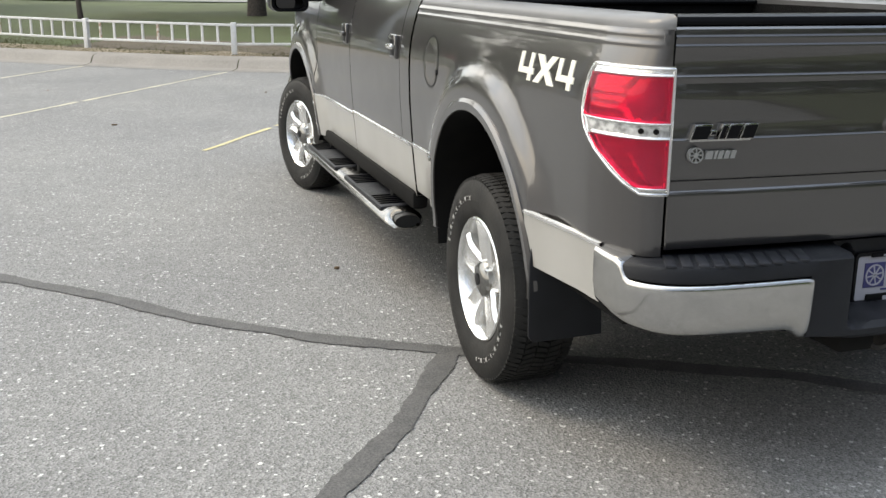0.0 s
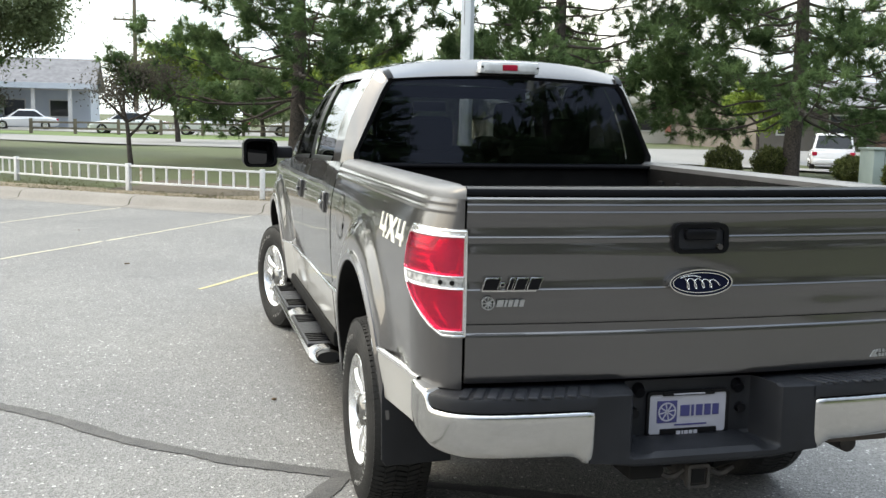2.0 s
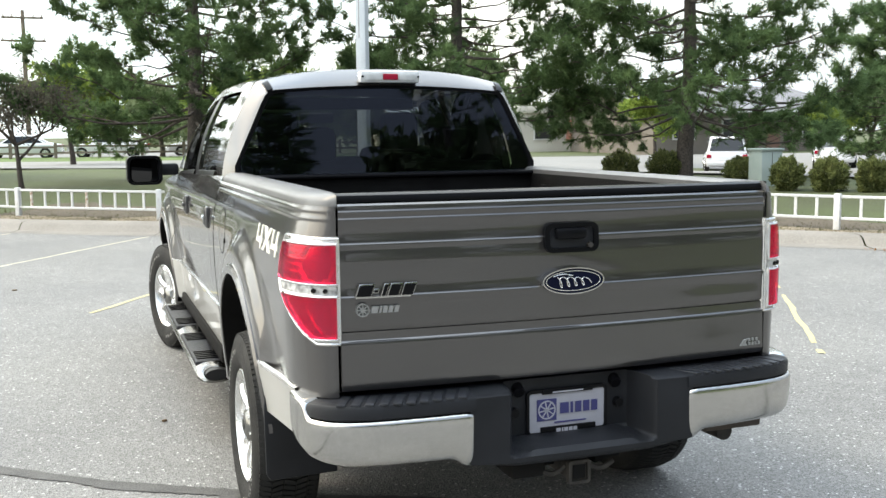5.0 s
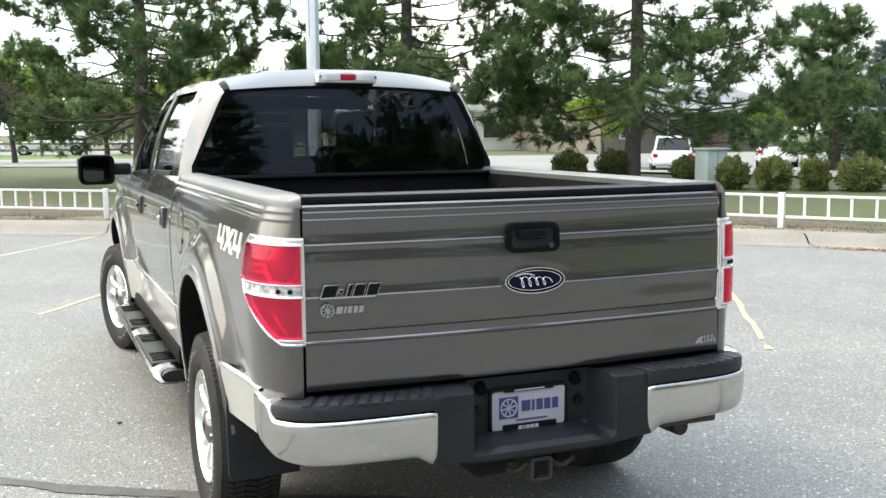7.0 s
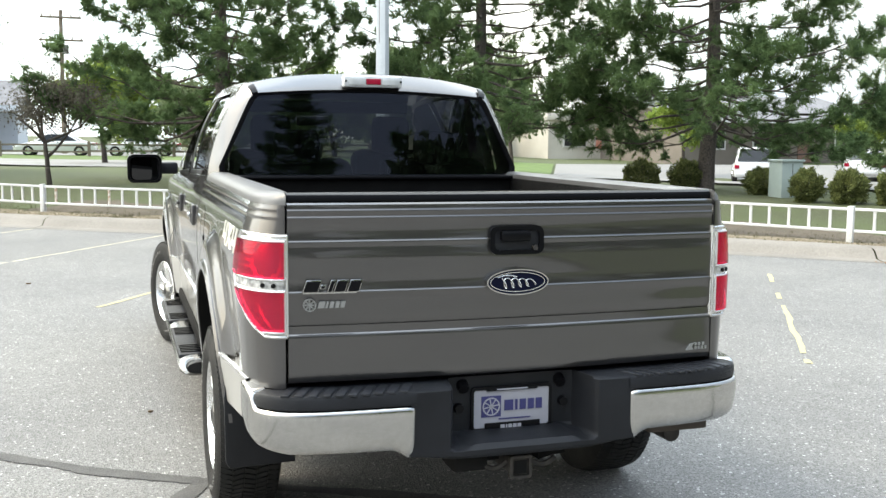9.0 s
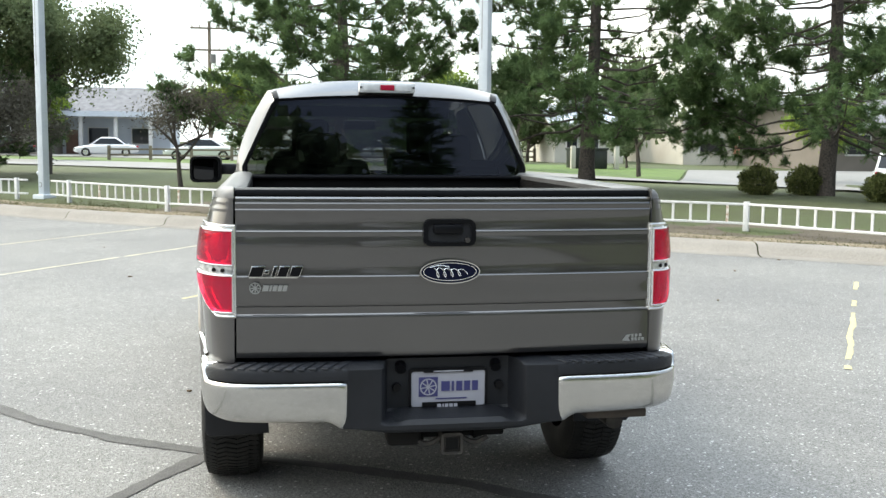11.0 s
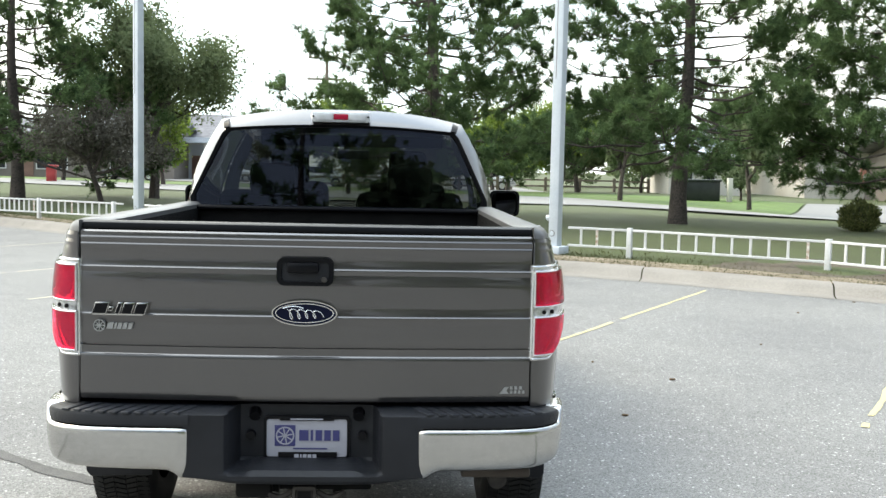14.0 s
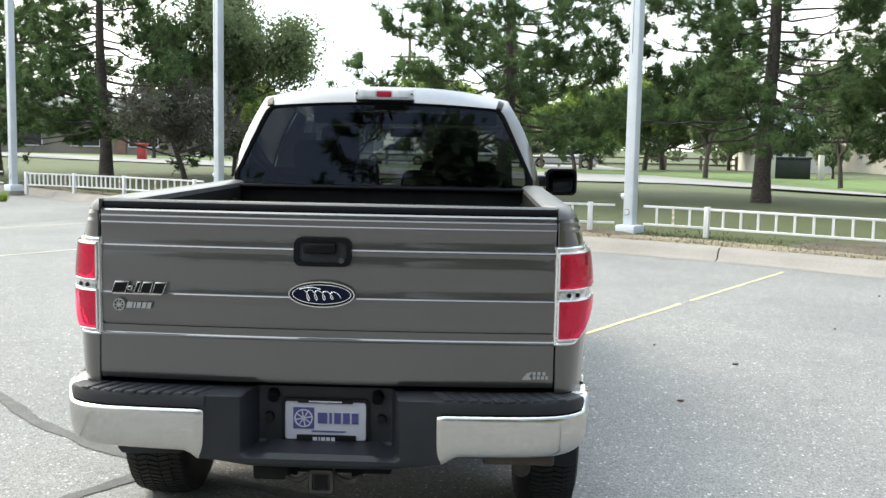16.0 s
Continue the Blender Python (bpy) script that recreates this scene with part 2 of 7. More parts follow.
SILVERPRINT = mat("silver_print", (0.28, 0.28, 0.27), 0.35, 0.3)
WHITEPRINT = mat("white_print", (0.33, 0.325, 0.31), 0.7)
# paler than the pad: the light its ribs catch is put into the colour
RIBGREY = mat("lit_rib", (0.016, 0.0175, 0.022), 0.45, 0, 0, [(9, (0.010, 0.011, 0.014), (0.028, 0.030, 0.036), 0.6)], spec=0.4)
REARGLASS = glass_mat("dark_privacy_glass", (0.14, 0.15, 0.15), gloss=(0.46, 0.53, 0.72))
SIDEGLASS = glass_mat("dark_door_glass", (0.045, 0.048, 0.05), gloss=(0.95, 0.97, 1.0))
CLEARGLASS = glass_mat("clear_glass", (0.82, 0.86, 0.84))
SEATCLOTH = mat("dark_seat_cloth", (0.008, 0.008, 0.008), 0.95, 0, 0, [(40, (0.005, 0.005, 0.005), (0.012, 0.012, 0.011), 0.6)], spec=0.1)
ASPHALT = asphalt_mat()
FADED = mat("faded_yellow_paint", (0.50, 0.46, 0.33), 0.8, 0, 0, [(5, (0.34, 0.32, 0.26), (0.58, 0.53, 0.37), 0.65), (110, (0.27, 0.26, 0.22), (0.58, 0.53, 0.38), 0.5)])
TAR = mat("tar_seal", (0.062, 0.059, 0.057), 0.8, 0, 0, [(9, (0.038, 0.037, 0.037), (0.088, 0.084, 0.080), 0.75), (120, (0.03, 0.03, 0.03), (0.14, 0.135, 0.125), 0.4)], bump=0.4, bump_scale=90)
YELLOW = mat("worn_yellow_paint", (0.52, 0.44, 0.22), 0.75, 0, 0, [(5, (0.32, 0.29, 0.21), (0.62, 0.52, 0.22), 0.65), (110, (0.25, 0.235, 0.18), (0.64, 0.54, 0.24), 0.5)])
CONCRETE = mat("kerb_concrete", (0.21, 0.192, 0.17), 0.85, 0, 0, [(1.2, (0.145, 0.13, 0.112), (0.26, 0.238, 0.21), 0.65), (45, (0.16, 0.145, 0.127), (0.25, 0.228, 0.20), 0.5)], bump=0.3, bump_scale=120)
DIRT = mat("dirt_strip", (0.22, 0.175, 0.12), 0.95, 0, 0, [(3, (0.13, 0.10, 0.07), (0.30, 0.24, 0.17), 0.7), (70, (0.10, 0.085, 0.06), (0.34, 0.28, 0.2), 0.5)], bump=0.6, bump_scale=60)
GRASS = mat("lawn", (0.062, 0.080, 0.028), 0.95, 0, 0, [(0.11, (0.048, 0.052, 0.024), (0.090, 0.140, 0.034), 0.75), (1.1, (0.054, 0.050, 0.028), (0.074, 0.102, 0.030), 0.5), (60, (0.026, 0.030, 0.014), (0.080, 0.094, 0.036), 0.5)], bump=0.8, bump_scale=50)
BRIGHTGRASS = mat("sunny_lawn", (0.085, 0.14, 0.030), 0.95, 0, 0, [(0.15, (0.065, 0.095, 0.026), (0.10, 0.175, 0.034), 0.7), (2.0, (0.060, 0.090, 0.024), (0.10, 0.16, 0.034), 0.5)], bump=0.6, bump_scale=40)
BLADE = leaf_mat("grass_blades", (0.060, 0.060, 0.030), (0.11, 0.115, 0.052), 0.9, 0.35, 1.3, 0.05)
WHITEPAINT = mat("white_fence_paint", (0.62, 0.63, 0.63), 0.5, 0, 0, [(2.5, (0.52, 0.53, 0.52), (0.68, 0.68, 0.68), 0.6), (28, (0.54, 0.50, 0.46), (0.68, 0.68, 0.68), 0.45)])
RUSTYWHITE = mat("rust_stained_white_paint", (0.6, 0.52, 0.45), 0.7, 0, 0, [(18, (0.30, 0.16, 0.08), (0.75, 0.73, 0.7), 0.8)])
POLEPAINT = mat("white_pole_paint", (0.55, 0.60, 0.64), 0.4, 0, 0, [(2, (0.48, 0.53, 0.58), (0.62, 0.66, 0.69), 0.6), (35, (0.44, 0.47, 0.5), (0.62, 0.66, 0.69), 0.25)])
BARK = mat("pine_bark", (0.07, 0.058, 0.052), 0.95, 0, 0, [(4, (0.035, 0.029, 0.027), (0.105, 0.085, 0.072), 0.7), (25, (0.025, 0.021, 0.02), (0.13, 0.105, 0.09), 0.6)], bump=1.0, bump_scale=18)
NEEDLES = leaf_mat("pine_needles", (0.028, 0.058, 0.030), (0.200, 0.300, 0.130), 0.85, 0.16, 2.6, 0.1)
SPRUCE = leaf_mat("blue_spruce_needles", (0.060, 0.10, 0.085), (0.16, 0.225, 0.195))
LEAVES = leaf_mat("green_leaves", (0.090, 0.125, 0.066), (0.21, 0.255, 0.135), 0.8, 0.25, 1.3, 0.12)
LIMELEAVES = leaf_mat("yellow_green_leaves", (0.12, 0.19, 0.035), (0.28, 0.36, 0.08))
PLUMLEAVES = leaf_mat("dull_brown_leaves", (0.090, 0.084, 0.070), (0.175, 0.165, 0.135), 0.85, 0.2, 1.3, 0.1)
SHRUB = leaf_mat("shrub_leaves", (0.060, 0.078, 0.028), (0.21, 0.235, 0.085), 0.8, 0.5, 4.0)
ROADGREY = mat("pale_street_concrete", (0.19, 0.187, 0.178), 0.85, 0, 0, [(0.3, (0.15, 0.147, 0.14), (0.225, 0.22, 0.208), 0.6), (9, (0.15, 0.147, 0.14), (0.225, 0.22, 0.208), 0.4)])
TAUPE = mat("taupe_siding", (0.20, 0.175, 0.15), 0.85, 0, 0, [(0.6, (0.16, 0.14, 0.12), (0.23, 0.20, 0.175), 0.6)])
STUCCO = mat("pale_stucco", (0.55, 0.52, 0.46), 0.85, 0, 0, [(0.6, (0.48, 0.45, 0.40), (0.60, 0.57, 0.51), 0.6)])
BRICKRED = mat("red_brown_cladding", (0.22, 0.13, 0.10), 0.85, 0, 0, [(1.5, (0.17, 0.10, 0.08), (0.27, 0.16, 0.12), 0.6)])
ROOFGREY = mat("grey_shingles", (0.17, 0.17, 0.18), 0.9, 0, 0, [(2, (0.12, 0.12, 0.13), (0.22, 0.22, 0.23), 0.6)])
SIDING = mat("blue_white_siding", (0.55, 0.60, 0.66), 0.7, 0, 0, [(1, (0.48, 0.53, 0.60), (0.60, 0.65, 0.70), 0.5)])
REDSIGN = mat("red_sign", (0.34, 0.03, 0.03), 0.6, 0, 0, [(2, (0.26, 0.025, 0.025), (0.40, 0.05, 0.045), 0.5)])
SALMON = mat("faded_salmon_sign", (0.62, 0.26, 0.20), 0.6, 0, 0, [(2, (0.55, 0.20, 0.15), (0.68, 0.34, 0.28), 0.6)])
DARKWIN = mat("dark_window", (0.02, 0.023, 0.027), 0.08)
GREENBOX = mat("grey_green_box", (0.30, 0.36, 0.34), 0.6, 0, 0, [(3, (0.25, 0.31, 0.29), (0.34, 0.40, 0.38), 0.5)])
CARWHITE = mat("white_car_paint", (0.72, 0.72, 0.73), 0.25, 0, 0.8, [(1, (0.66, 0.66, 0.67), (0.75, 0.75, 0.76), 0.4)])
DARKMETAL = mat("dark_green_metal", (0.02, 0.026, 0.022), 0.5, 0.2, 0, [(3, (0.014, 0.018, 0.016), (0.035, 0.04, 0.035), 0.5)])
WEATHERED = mat("weathered_wood", (0.20, 0.165, 0.13), 0.9, 0, 0, [(3, (0.14, 0.11, 0.085), (0.26, 0.215, 0.17), 0.6)])
DEADLEAF = mat("dead_leaf", (0.10, 0.06, 0.03), 0.8, 0, 0, [(40, (0.05, 0.03, 0.015), (0.2, 0.12, 0.06), 0.7)])


# ---------- building helpers ----------
def world_of(ob):
    m = ob.matrix_basis.copy()
    return world_of(ob.parent) @ ob.matrix_parent_inverse @ m if ob.parent else m


def smooth_mesh(me, angle=35):
    me.shade_smooth()
    me.set_sharp_from_angle(angle=radians(angle))


def part(name, bm, material, parent=None, label="", smooth=True, angle=35):
    """Links a bmesh, or (vertices, faces), as one mesh object, under parent if there is one."""
    me = bpy.data.meshes.new(name)
    if isinstance(bm, tuple):
        me.from_pydata(*([list(map(tuple, bm[0])), [], [tuple(f) for f in bm[1]]]))
    else:
        bm.normal_update()
        bm.to_mesh(me)
        bm.free()
    me.materials.append(material)
    if smooth:
        smooth_mesh(me, angle)
    ob = new(name, me)
    if parent:
        ob.parent = parent
        ob.matrix_parent_inverse = world_of(parent).inverted()
    if label:
        tagged(ob, label)
    return ob


def thing(name, at, label, category, group="", kind=""):
    ob = new(name)
    ob.empty_display_size = 0.2
    ob.matrix_basis = Matrix.Translation(at)
    return tagged(ob, label, category, group, kind)


def box(x0, x1, y0, y1, z0, z1, bevel=0.0, seg=2, m=None, bm=None):
    """A bevelled box, alone or added to bm."""
    b = bmesh.new()
    bmesh.ops.create_cube(b, size=1, matrix=Matrix.Translation(((x0 + x1) / 2, (y0 + y1) / 2, (z0 + z1) / 2)) @ Matrix.Diagonal((x1 - x0, y1 - y0, z1 - z0, 1)))
    if bevel:
        bmesh.ops.bevel(b, geom=b.edges[:], offset=bevel, segments=seg, affect="EDGES", profile=0.5)
    if m is not None:
        b.transform(m)
    return join(bm, b) if bm is not None else b


def join(bm, other):
    me = bpy.data.meshes.new("joined")
    other.to_mesh(me)
    other.free()
    bm.from_mesh(me)
    bpy.data.meshes.remove(me)
    return bm


def cyl(r0, r1, p0, p1, n=16, caps=True, bm=None):
    """A cone or cylinder from p0 to p1."""
    b = bmesh.new()
    p0, p1 = Vector(p0), Vector(p1)
    q = (p1 - p0).to_track_quat("Z", "Y").to_matrix().to_4x4()
    bmesh.ops.create_cone(b, cap_ends=caps, segments=n, radius1=r0, radius2=r1, depth=(p1 - p0).length, matrix=Matrix.Translation((p0 + p1) / 2) @ q)
    return join(bm, b) if bm is not None else b


def grid(rows, closed=False, close_rows=False):
    """A bmesh from rows of points."""
    b = bmesh.new()
    v = [[b.verts.new(p) for p in row] for row in rows]
    nr, nc = len(v), len(v[0])
    for i in range(nr if close_rows else nr - 1):
        for j in range(nc if closed else nc - 1):
            a = (v[i][j], v[i][(j + 1) % nc], v[(i + 1) % nr][(j + 1) % nc], v[(i + 1) % nr][j])
            if len(set(a)) == 4:
                b.faces.new(a)
    return b


def shell(rows, thick):
    """A sheet from rows of points, given thickness along its normals."""
    b = grid(rows)
    bmesh.ops.recalc_face_normals(b, faces=b.faces[:])
    bmesh.ops.solidify(b, geom=b.faces[:], thickness=thick)
    bmesh.ops.recalc_face_normals(b, faces=b.faces[:])
    return b


def slab(outline, y0, y1, bevel=0.0, axis="y"):
    """A flat plate from an outline of (x, z) points between y0 and y1 (or (y, z) between two x)."""
    b = bmesh.new()
    mk = (lambda p, d: (p[0], d, p[1])) if axis == "y" else (lambda p, d: (d, p[0], p[1])) if axis == "x" else (lambda p, d: (p[0], p[1], d))
    a = [b.verts.new(mk(p, y0)) for p in outline]
    c = [b.verts.new(mk(p, y1)) for p in outline]
    b.faces.new(a)
    b.faces.new(c[::-1])
    for i in range(len(a)):
        j = (i + 1) % len(a)
        b.faces.new((a[i], c[i], c[j], a[j]))
    bmesh.ops.recalc_face_normals(b, faces=b.faces[:])
    if bevel:
        bmesh.ops.bevel(b, geom=[e for e in b.edges if e.calc_face_angle(0) > 0.6], offset=bevel, segments=2, affect="EDGES", profile=0.5)
    return b


def rounded(w, h, r, n=5, cx=0.0, cz=0.0):
    """The outline of a rounded rectangle."""
    out = []
    for qx, qz, a0 in ((1, 1, 0), (-1, 1, 90), (-1, -1, 180), (1, -1, 270)):
        for i in range(n + 1):
            a = radians(a0 + 90 * i / n)
            out.append((cx + qx * (w / 2 - r) + r * math.cos(a), cz + qz * (h / 2 - r) + r * math.sin(a)))
    return out


def ring(outer, inner, y0, y1):
    """A frame between two outlines of equal length."""
    rows = [[(p[0], y0, p[1]) for p in outer], [(p[0], y1, p[1]) for p in outer], [(p[0], y1, p[1]) for p in inner], [(p[0], y0, p[1]) for p in inner]]
    b = grid(rows, closed=True, close_rows=True)
    bmesh.ops.recalc_face_normals(b, faces=b.faces[:])
    return b


def mirror_x(bm):
    bm.transform(Matrix.Diagonal((-1, 1, 1, 1)))
    bmesh.ops.reverse_faces(bm, faces=bm.faces[:])
    return bm


def lerp(t, pts):
    """Straight interpolation through (t, value) rows."""
    return float(np.interp(t, [p[0] for p in pts], [p[1] for p in pts]))


# ---------- ground, kerb, fence line ----------
KERB = [(-70, 68), (-40, 46), (-14, 26.2), (-9.1, 21.6), (-5.0, 17.3), (-2.2, 15.0), (-0.64, 13.9), (2.44, 12.5), (4.2, 11.4), (5.7, 10.1), (7.4, 8.7), (8.95, 7.1), (11, 4.6), (16, -1.5), (40, -24), (70, -52)]


def kerb_y(x):
    """Front edge of the kerb, softened a little at its bends."""
    return sum(lerp(x + d, KERB) for d in (-0.9, -0.45, 0, 0.45, 0.9)) / 5


def lawn_z(d):
    """Height of the lawn, d metres (along y) behind the kerb's front edge."""
    return lerp(d, [(-900, -0.06), (0.9, -0.06), (1.15, 0.13), (2.0, 0.16), (5, 0.30), (10, 0.44), (16, 0.46), (22, 0.40), (32, 0.34), (80, 0.3), (900, 0.3)])


def dip(x, y):
    """A shallow hollow of the ground across the street, where a drive runs down to a house."""
    return 0.62 * math.exp(-((x - 26) ** 2 + (y - 36) ** 2) / 110)


XS = sorted(set([-600, -300, -150] + list(range(-80, 81, 2)) + [round(-16 + 0.5 * i, 2) for i in range(65)] + [150, 300, 600]))
DS = [-400, -150, -60, -20, -5, 0.9, 1.15, 1.5, 2.0, 3, 4, 5, 6.5, 8, 10, 13, 16, 19, 22, 27, 32, 38, 45, 52, 60, 80, 120, 200, 400, 900]


def clamp_kerb(x):
    return kerb_y(max(-60, min(60, x)))


rows = []
for d in DS:
    rows.append([(x, clamp_kerb(x) + d, lawn_z(d) - dip(x, clamp_kerb(x) + d) + (0.05 * noise.noise((x * 0.35, d * 0.35, 0)) if 1.6 < d < 60 else 0)) for x in XS])
ground = part("ground", grid(rows), GRASS)
tagged(ground, "mown green lawn with dry brown patches under pines", "lawn", kind="structure")

lot_rows = []
for f in (0.0, 0.5, 0.8, 0.93, 1.0):
    lot_rows.append([(x, -150 + (clamp_kerb(x) + 0.08 + 150) * f, 0.0) for x in XS if -300 <= x <= 300])
parking_lot = part("parking_lot", grid(lot_rows), ASPHALT)
tagged(parking_lot, "worn pale grey asphalt of an empty parking lot", "asphalt", kind="structure")

# unseen dark grass sheet, added so the tailgate reflects something darker than asphalt
added_grass_rows = [[(x, -4.6 - 0.35 * (x - 4.6) * f - 60 * f, 0.02 + 0.06 * math.sin(math.pi * min(1, f * 4))) for x in (4.6, 5.2, 6.5, 10.0, 16.0, 30.0, 60.0)] for f in (0.0, 0.05, 0.15, 0.4, 1.0)]
added_grass = part("added_grass", grid(added_grass_rows), GRASS)
tagged(added_grass, "unseen dark grass sheet added behind the lot to darken reflections", "lawn", kind="structure")

# kerb: gutter pan, rolled face and flat top, in cast lengths with open joints
KPROF = [(0.0, 0.004), (0.30, 0.012), (0.36, 0.02), (0.45, 0.11), (0.52, 0.14), (0.72, 0.15), (1.02, 0.148), (1.06, 0.0)]
kerb = thing("kerb", (2.4, 12.6, 0), "stained tan concrete kerb and gutter with open joints", "kerb", kind="structure")
xs_joint = [-30, -24, -19.5, -16.5, -13.8, -11.4, -9.0, -6.9, -4.85, -2.75, -0.5, 1.65, 4.05, 6.3, 8.45, 10.4, 12.4, 15, 19, 25]
for a, c in zip(xs_joint[:-1], xs_joint[1:]):
    n = max(3, int((c - a) / 0.4))
    rr = []
    lift = random.uniform(-0.008, 0.008)
    for i in range(n + 1):
        x = a + 0.008 + (c - a - 0.016) * i / n
        rr.append([(x + 0.35 * d, kerb_y(x) + d, z + (lift if z > 0.05 else 0) + 0.004 * noise.noise((x * 2, d * 6, 3))) for d, z in KPROF])
    part("kerb_stone", grid(rr), CONCRETE, kerb, angle=50)
dirt_rows = [[(x, kerb_y(x) + d, z + 0.012 * noise.noise((x * 1.3, d * 3, 1))) for x in [-30 + 0.4 * i for i in range(140)]] for d, z in ((1.05, 0.13), (1.3, 0.155), (1.6, 0.165), (2.05, 0.172), (2.2, 0.13))]
dirt_strip = part("dirt_strip", grid(dirt_rows), DIRT)
tagged(dirt_strip, "bare brown dirt between kerb and lawn", "soil", kind="structure")


def line_strip(pts, w, z, wobble=0.0, step=0.12, seed=0):
    """A painted or poured strip along points on the ground; its edges may wander."""
    P = [Vector((*p, 0)) for p in pts]
    out = []
    for a, c in zip(P[:-1], P[1:]):
        n = max(1, int((c - a).length / step))
        out += [a.lerp(c, i / n) for i in range(n)]
    out.append(P[-1])
    rr = []
    for i, p in enumerate(out):
        d = (out[min(i + 1, len(out) - 1)] - out[max(i - 1, 0)]).normalized()
        s = Vector((-d.y, d.x, 0))
        rag, q = wobble * 0.5, i * step / 0.05
        e0 = w / 2 + wobble * noise.noise((q * 0.16 + seed, 0.5, 2)) + rag * noise.noise((i * 1.7 + seed, 3.5, 2))
        e1 = w / 2 + wobble * noise.noise((q * 0.19 + seed, 7.5, 4)) + rag * noise.noise((i * 1.9 + seed, 9.5, 4))
        c = p + s * wobble * 1.1 * noise.noise((q * 0.07, seed, 9))
        rr.append([tuple(c + s * e0 + Vector((0, 0, z))), tuple(c + Vector((0, 0, z + 0.002))), tuple(c - s * e1 + Vector((0, 0, z)))])
    return grid(rr)


# bare soil and needles under the pines, along the fence
SOIL = mat("needle_littered_soil", (0.085, 0.068, 0.05), 0.95, 0, 0, [(2.2, (0.058, 0.050, 0.034), (0.115, 0.09, 0.064), 0.7), (55, (0.045, 0.036, 0.026), (0.15, 0.12, 0.085), 0.5)], bump=0.7, bump_scale=60)
for x0, x1, deep in ((-3.2, 3.4, 3.6), (5.2, 10.4, 2.6)):
    soil_rows = []
    for i in range(61):
        f = i / 60
        x = x0 + (x1 - x0) * f
        reach = deep * math.sin(math.pi * f) ** 0.6 * (1 + 0.35 * noise.noise((x * 1.3, 2.0, 5.0)) + 0.12 * noise.noise((x * 7.0, 4.0, 1.0)))
        near = 1.22 + 0.10 * noise.noise((x * 3.0, 9.0, 2.0))
        soil_rows.append([(x, clamp_kerb(x) + d, lawn_z(d) + 0.016) for d in [near + max(0.02, reach) * k / 12 for k in range(13)]])
    soil = part("bare_soil", grid(soil_rows), SOIL)
    tagged(soil, "bare brown soil with fallen needles beside the fence", "soil", kind="structure")

# worn yellow stall lines, each broken where the paint has gone
U = Vector((0.54, 0.842))
for sx, sy, spans in ((-6.15, 10.05, ((0.0, 1.5), (1.7, 6.3))), (-4.0, 8.45, ((0.0, 2.4), (2.5, 6.3))), (-1.56, 6.63, ((0.0, 1.4), (1.55, 6.6))), (1.0, 4.55, ((0.0, 3.2), (3.5, 6.95))), (3.40, 2.70, ((0.05, 0.18), (0.42, 2.75), (3.2, 3.6), (4.5, 5.2))), (-9.0, 13.0, ((0.0, 5.2),))):
    paint_line = thing("stall_line", (sx, sy, 0), "worn yellow parking stall line painted on asphalt", "road marking", "stall lines", "structure")
    for a, c in spans:
        part("paint_stretch", line_strip([(sx + U.x * a, sy + U.y * a), (sx + U.x * c, sy + U.y * c)], 0.047, 0.004, 0.014, seed=int(sx * 7 + a * 3)), FADED if sx < -3 else YELLOW, paint_line)

# tar-filled cracks
SEAM1 = [(-9.0, 7.2), (-6.0, 5.2), (-4.2, 3.95), (-2.9, 3.05), (-2.4, 2.55), (-2.0, 2.1), (-1.55, 1.72), (-1.02, 1.38), (-0.39, 1.06), (0.13, 0.75), (0.62, 0.40), (1.4, -0.3), (2.6, -1.4), (4.5, -3.0)]
SEAM2 = [(-1.02, 1.34), (-1.38, 0.75), (-1.66, 0.40), (-2.05, -0.12), (-2.7, -1.0), (-3.9, -2.4)]
for pts, sd in ((SEAM1, 3), (SEAM2, 8)):
    seam = part("tar_seam", line_strip(pts, 0.092, 0.005, 0.022, 0.022, sd), TAR)
    tagged(seam, "dark tar sealing strip along an asphalt crack", "crack sealant", kind="structure")

# far street, verge and drives
def band(name, d0, d1, z, material, x0=-110, x1=110, label=""):
    rr = [[(x, clamp_kerb(x) + d, z + lawn_z(d) - dip(x, clamp_kerb(x) + d)) for x in range(x0, x1 + 1, 5)] for d in (d0, (d0 + d1) / 2, d1)]
    return tagged(part(name, grid(rr), material), label, "street", kind="structure")


def pavement(name, near, far, label, n=70, m=14, material=None, category="street", lift=0.05):
    """A paved sheet between two edges, laid on the lie of the land."""
    rr = []
    for v in range(m + 1):
        row = []
        for u in range(n + 1):
            a = [float(np.interp(u / n * (len(e) - 1), range(len(e)), [q[c] for q in e])) for e in (near, far) for c in (0, 1)]
            x, y = a[0] + (a[2] - a[0]) * v / m, a[1] + (a[3] - a[1]) * v / m
            row.append((x, y, lawn_z(y - clamp_kerb(x)) - dip(x, y) + lift))
        rr.append(row)
    return tagged(part(name, grid(rr), material or ROADGREY), label, category, kind="structure")


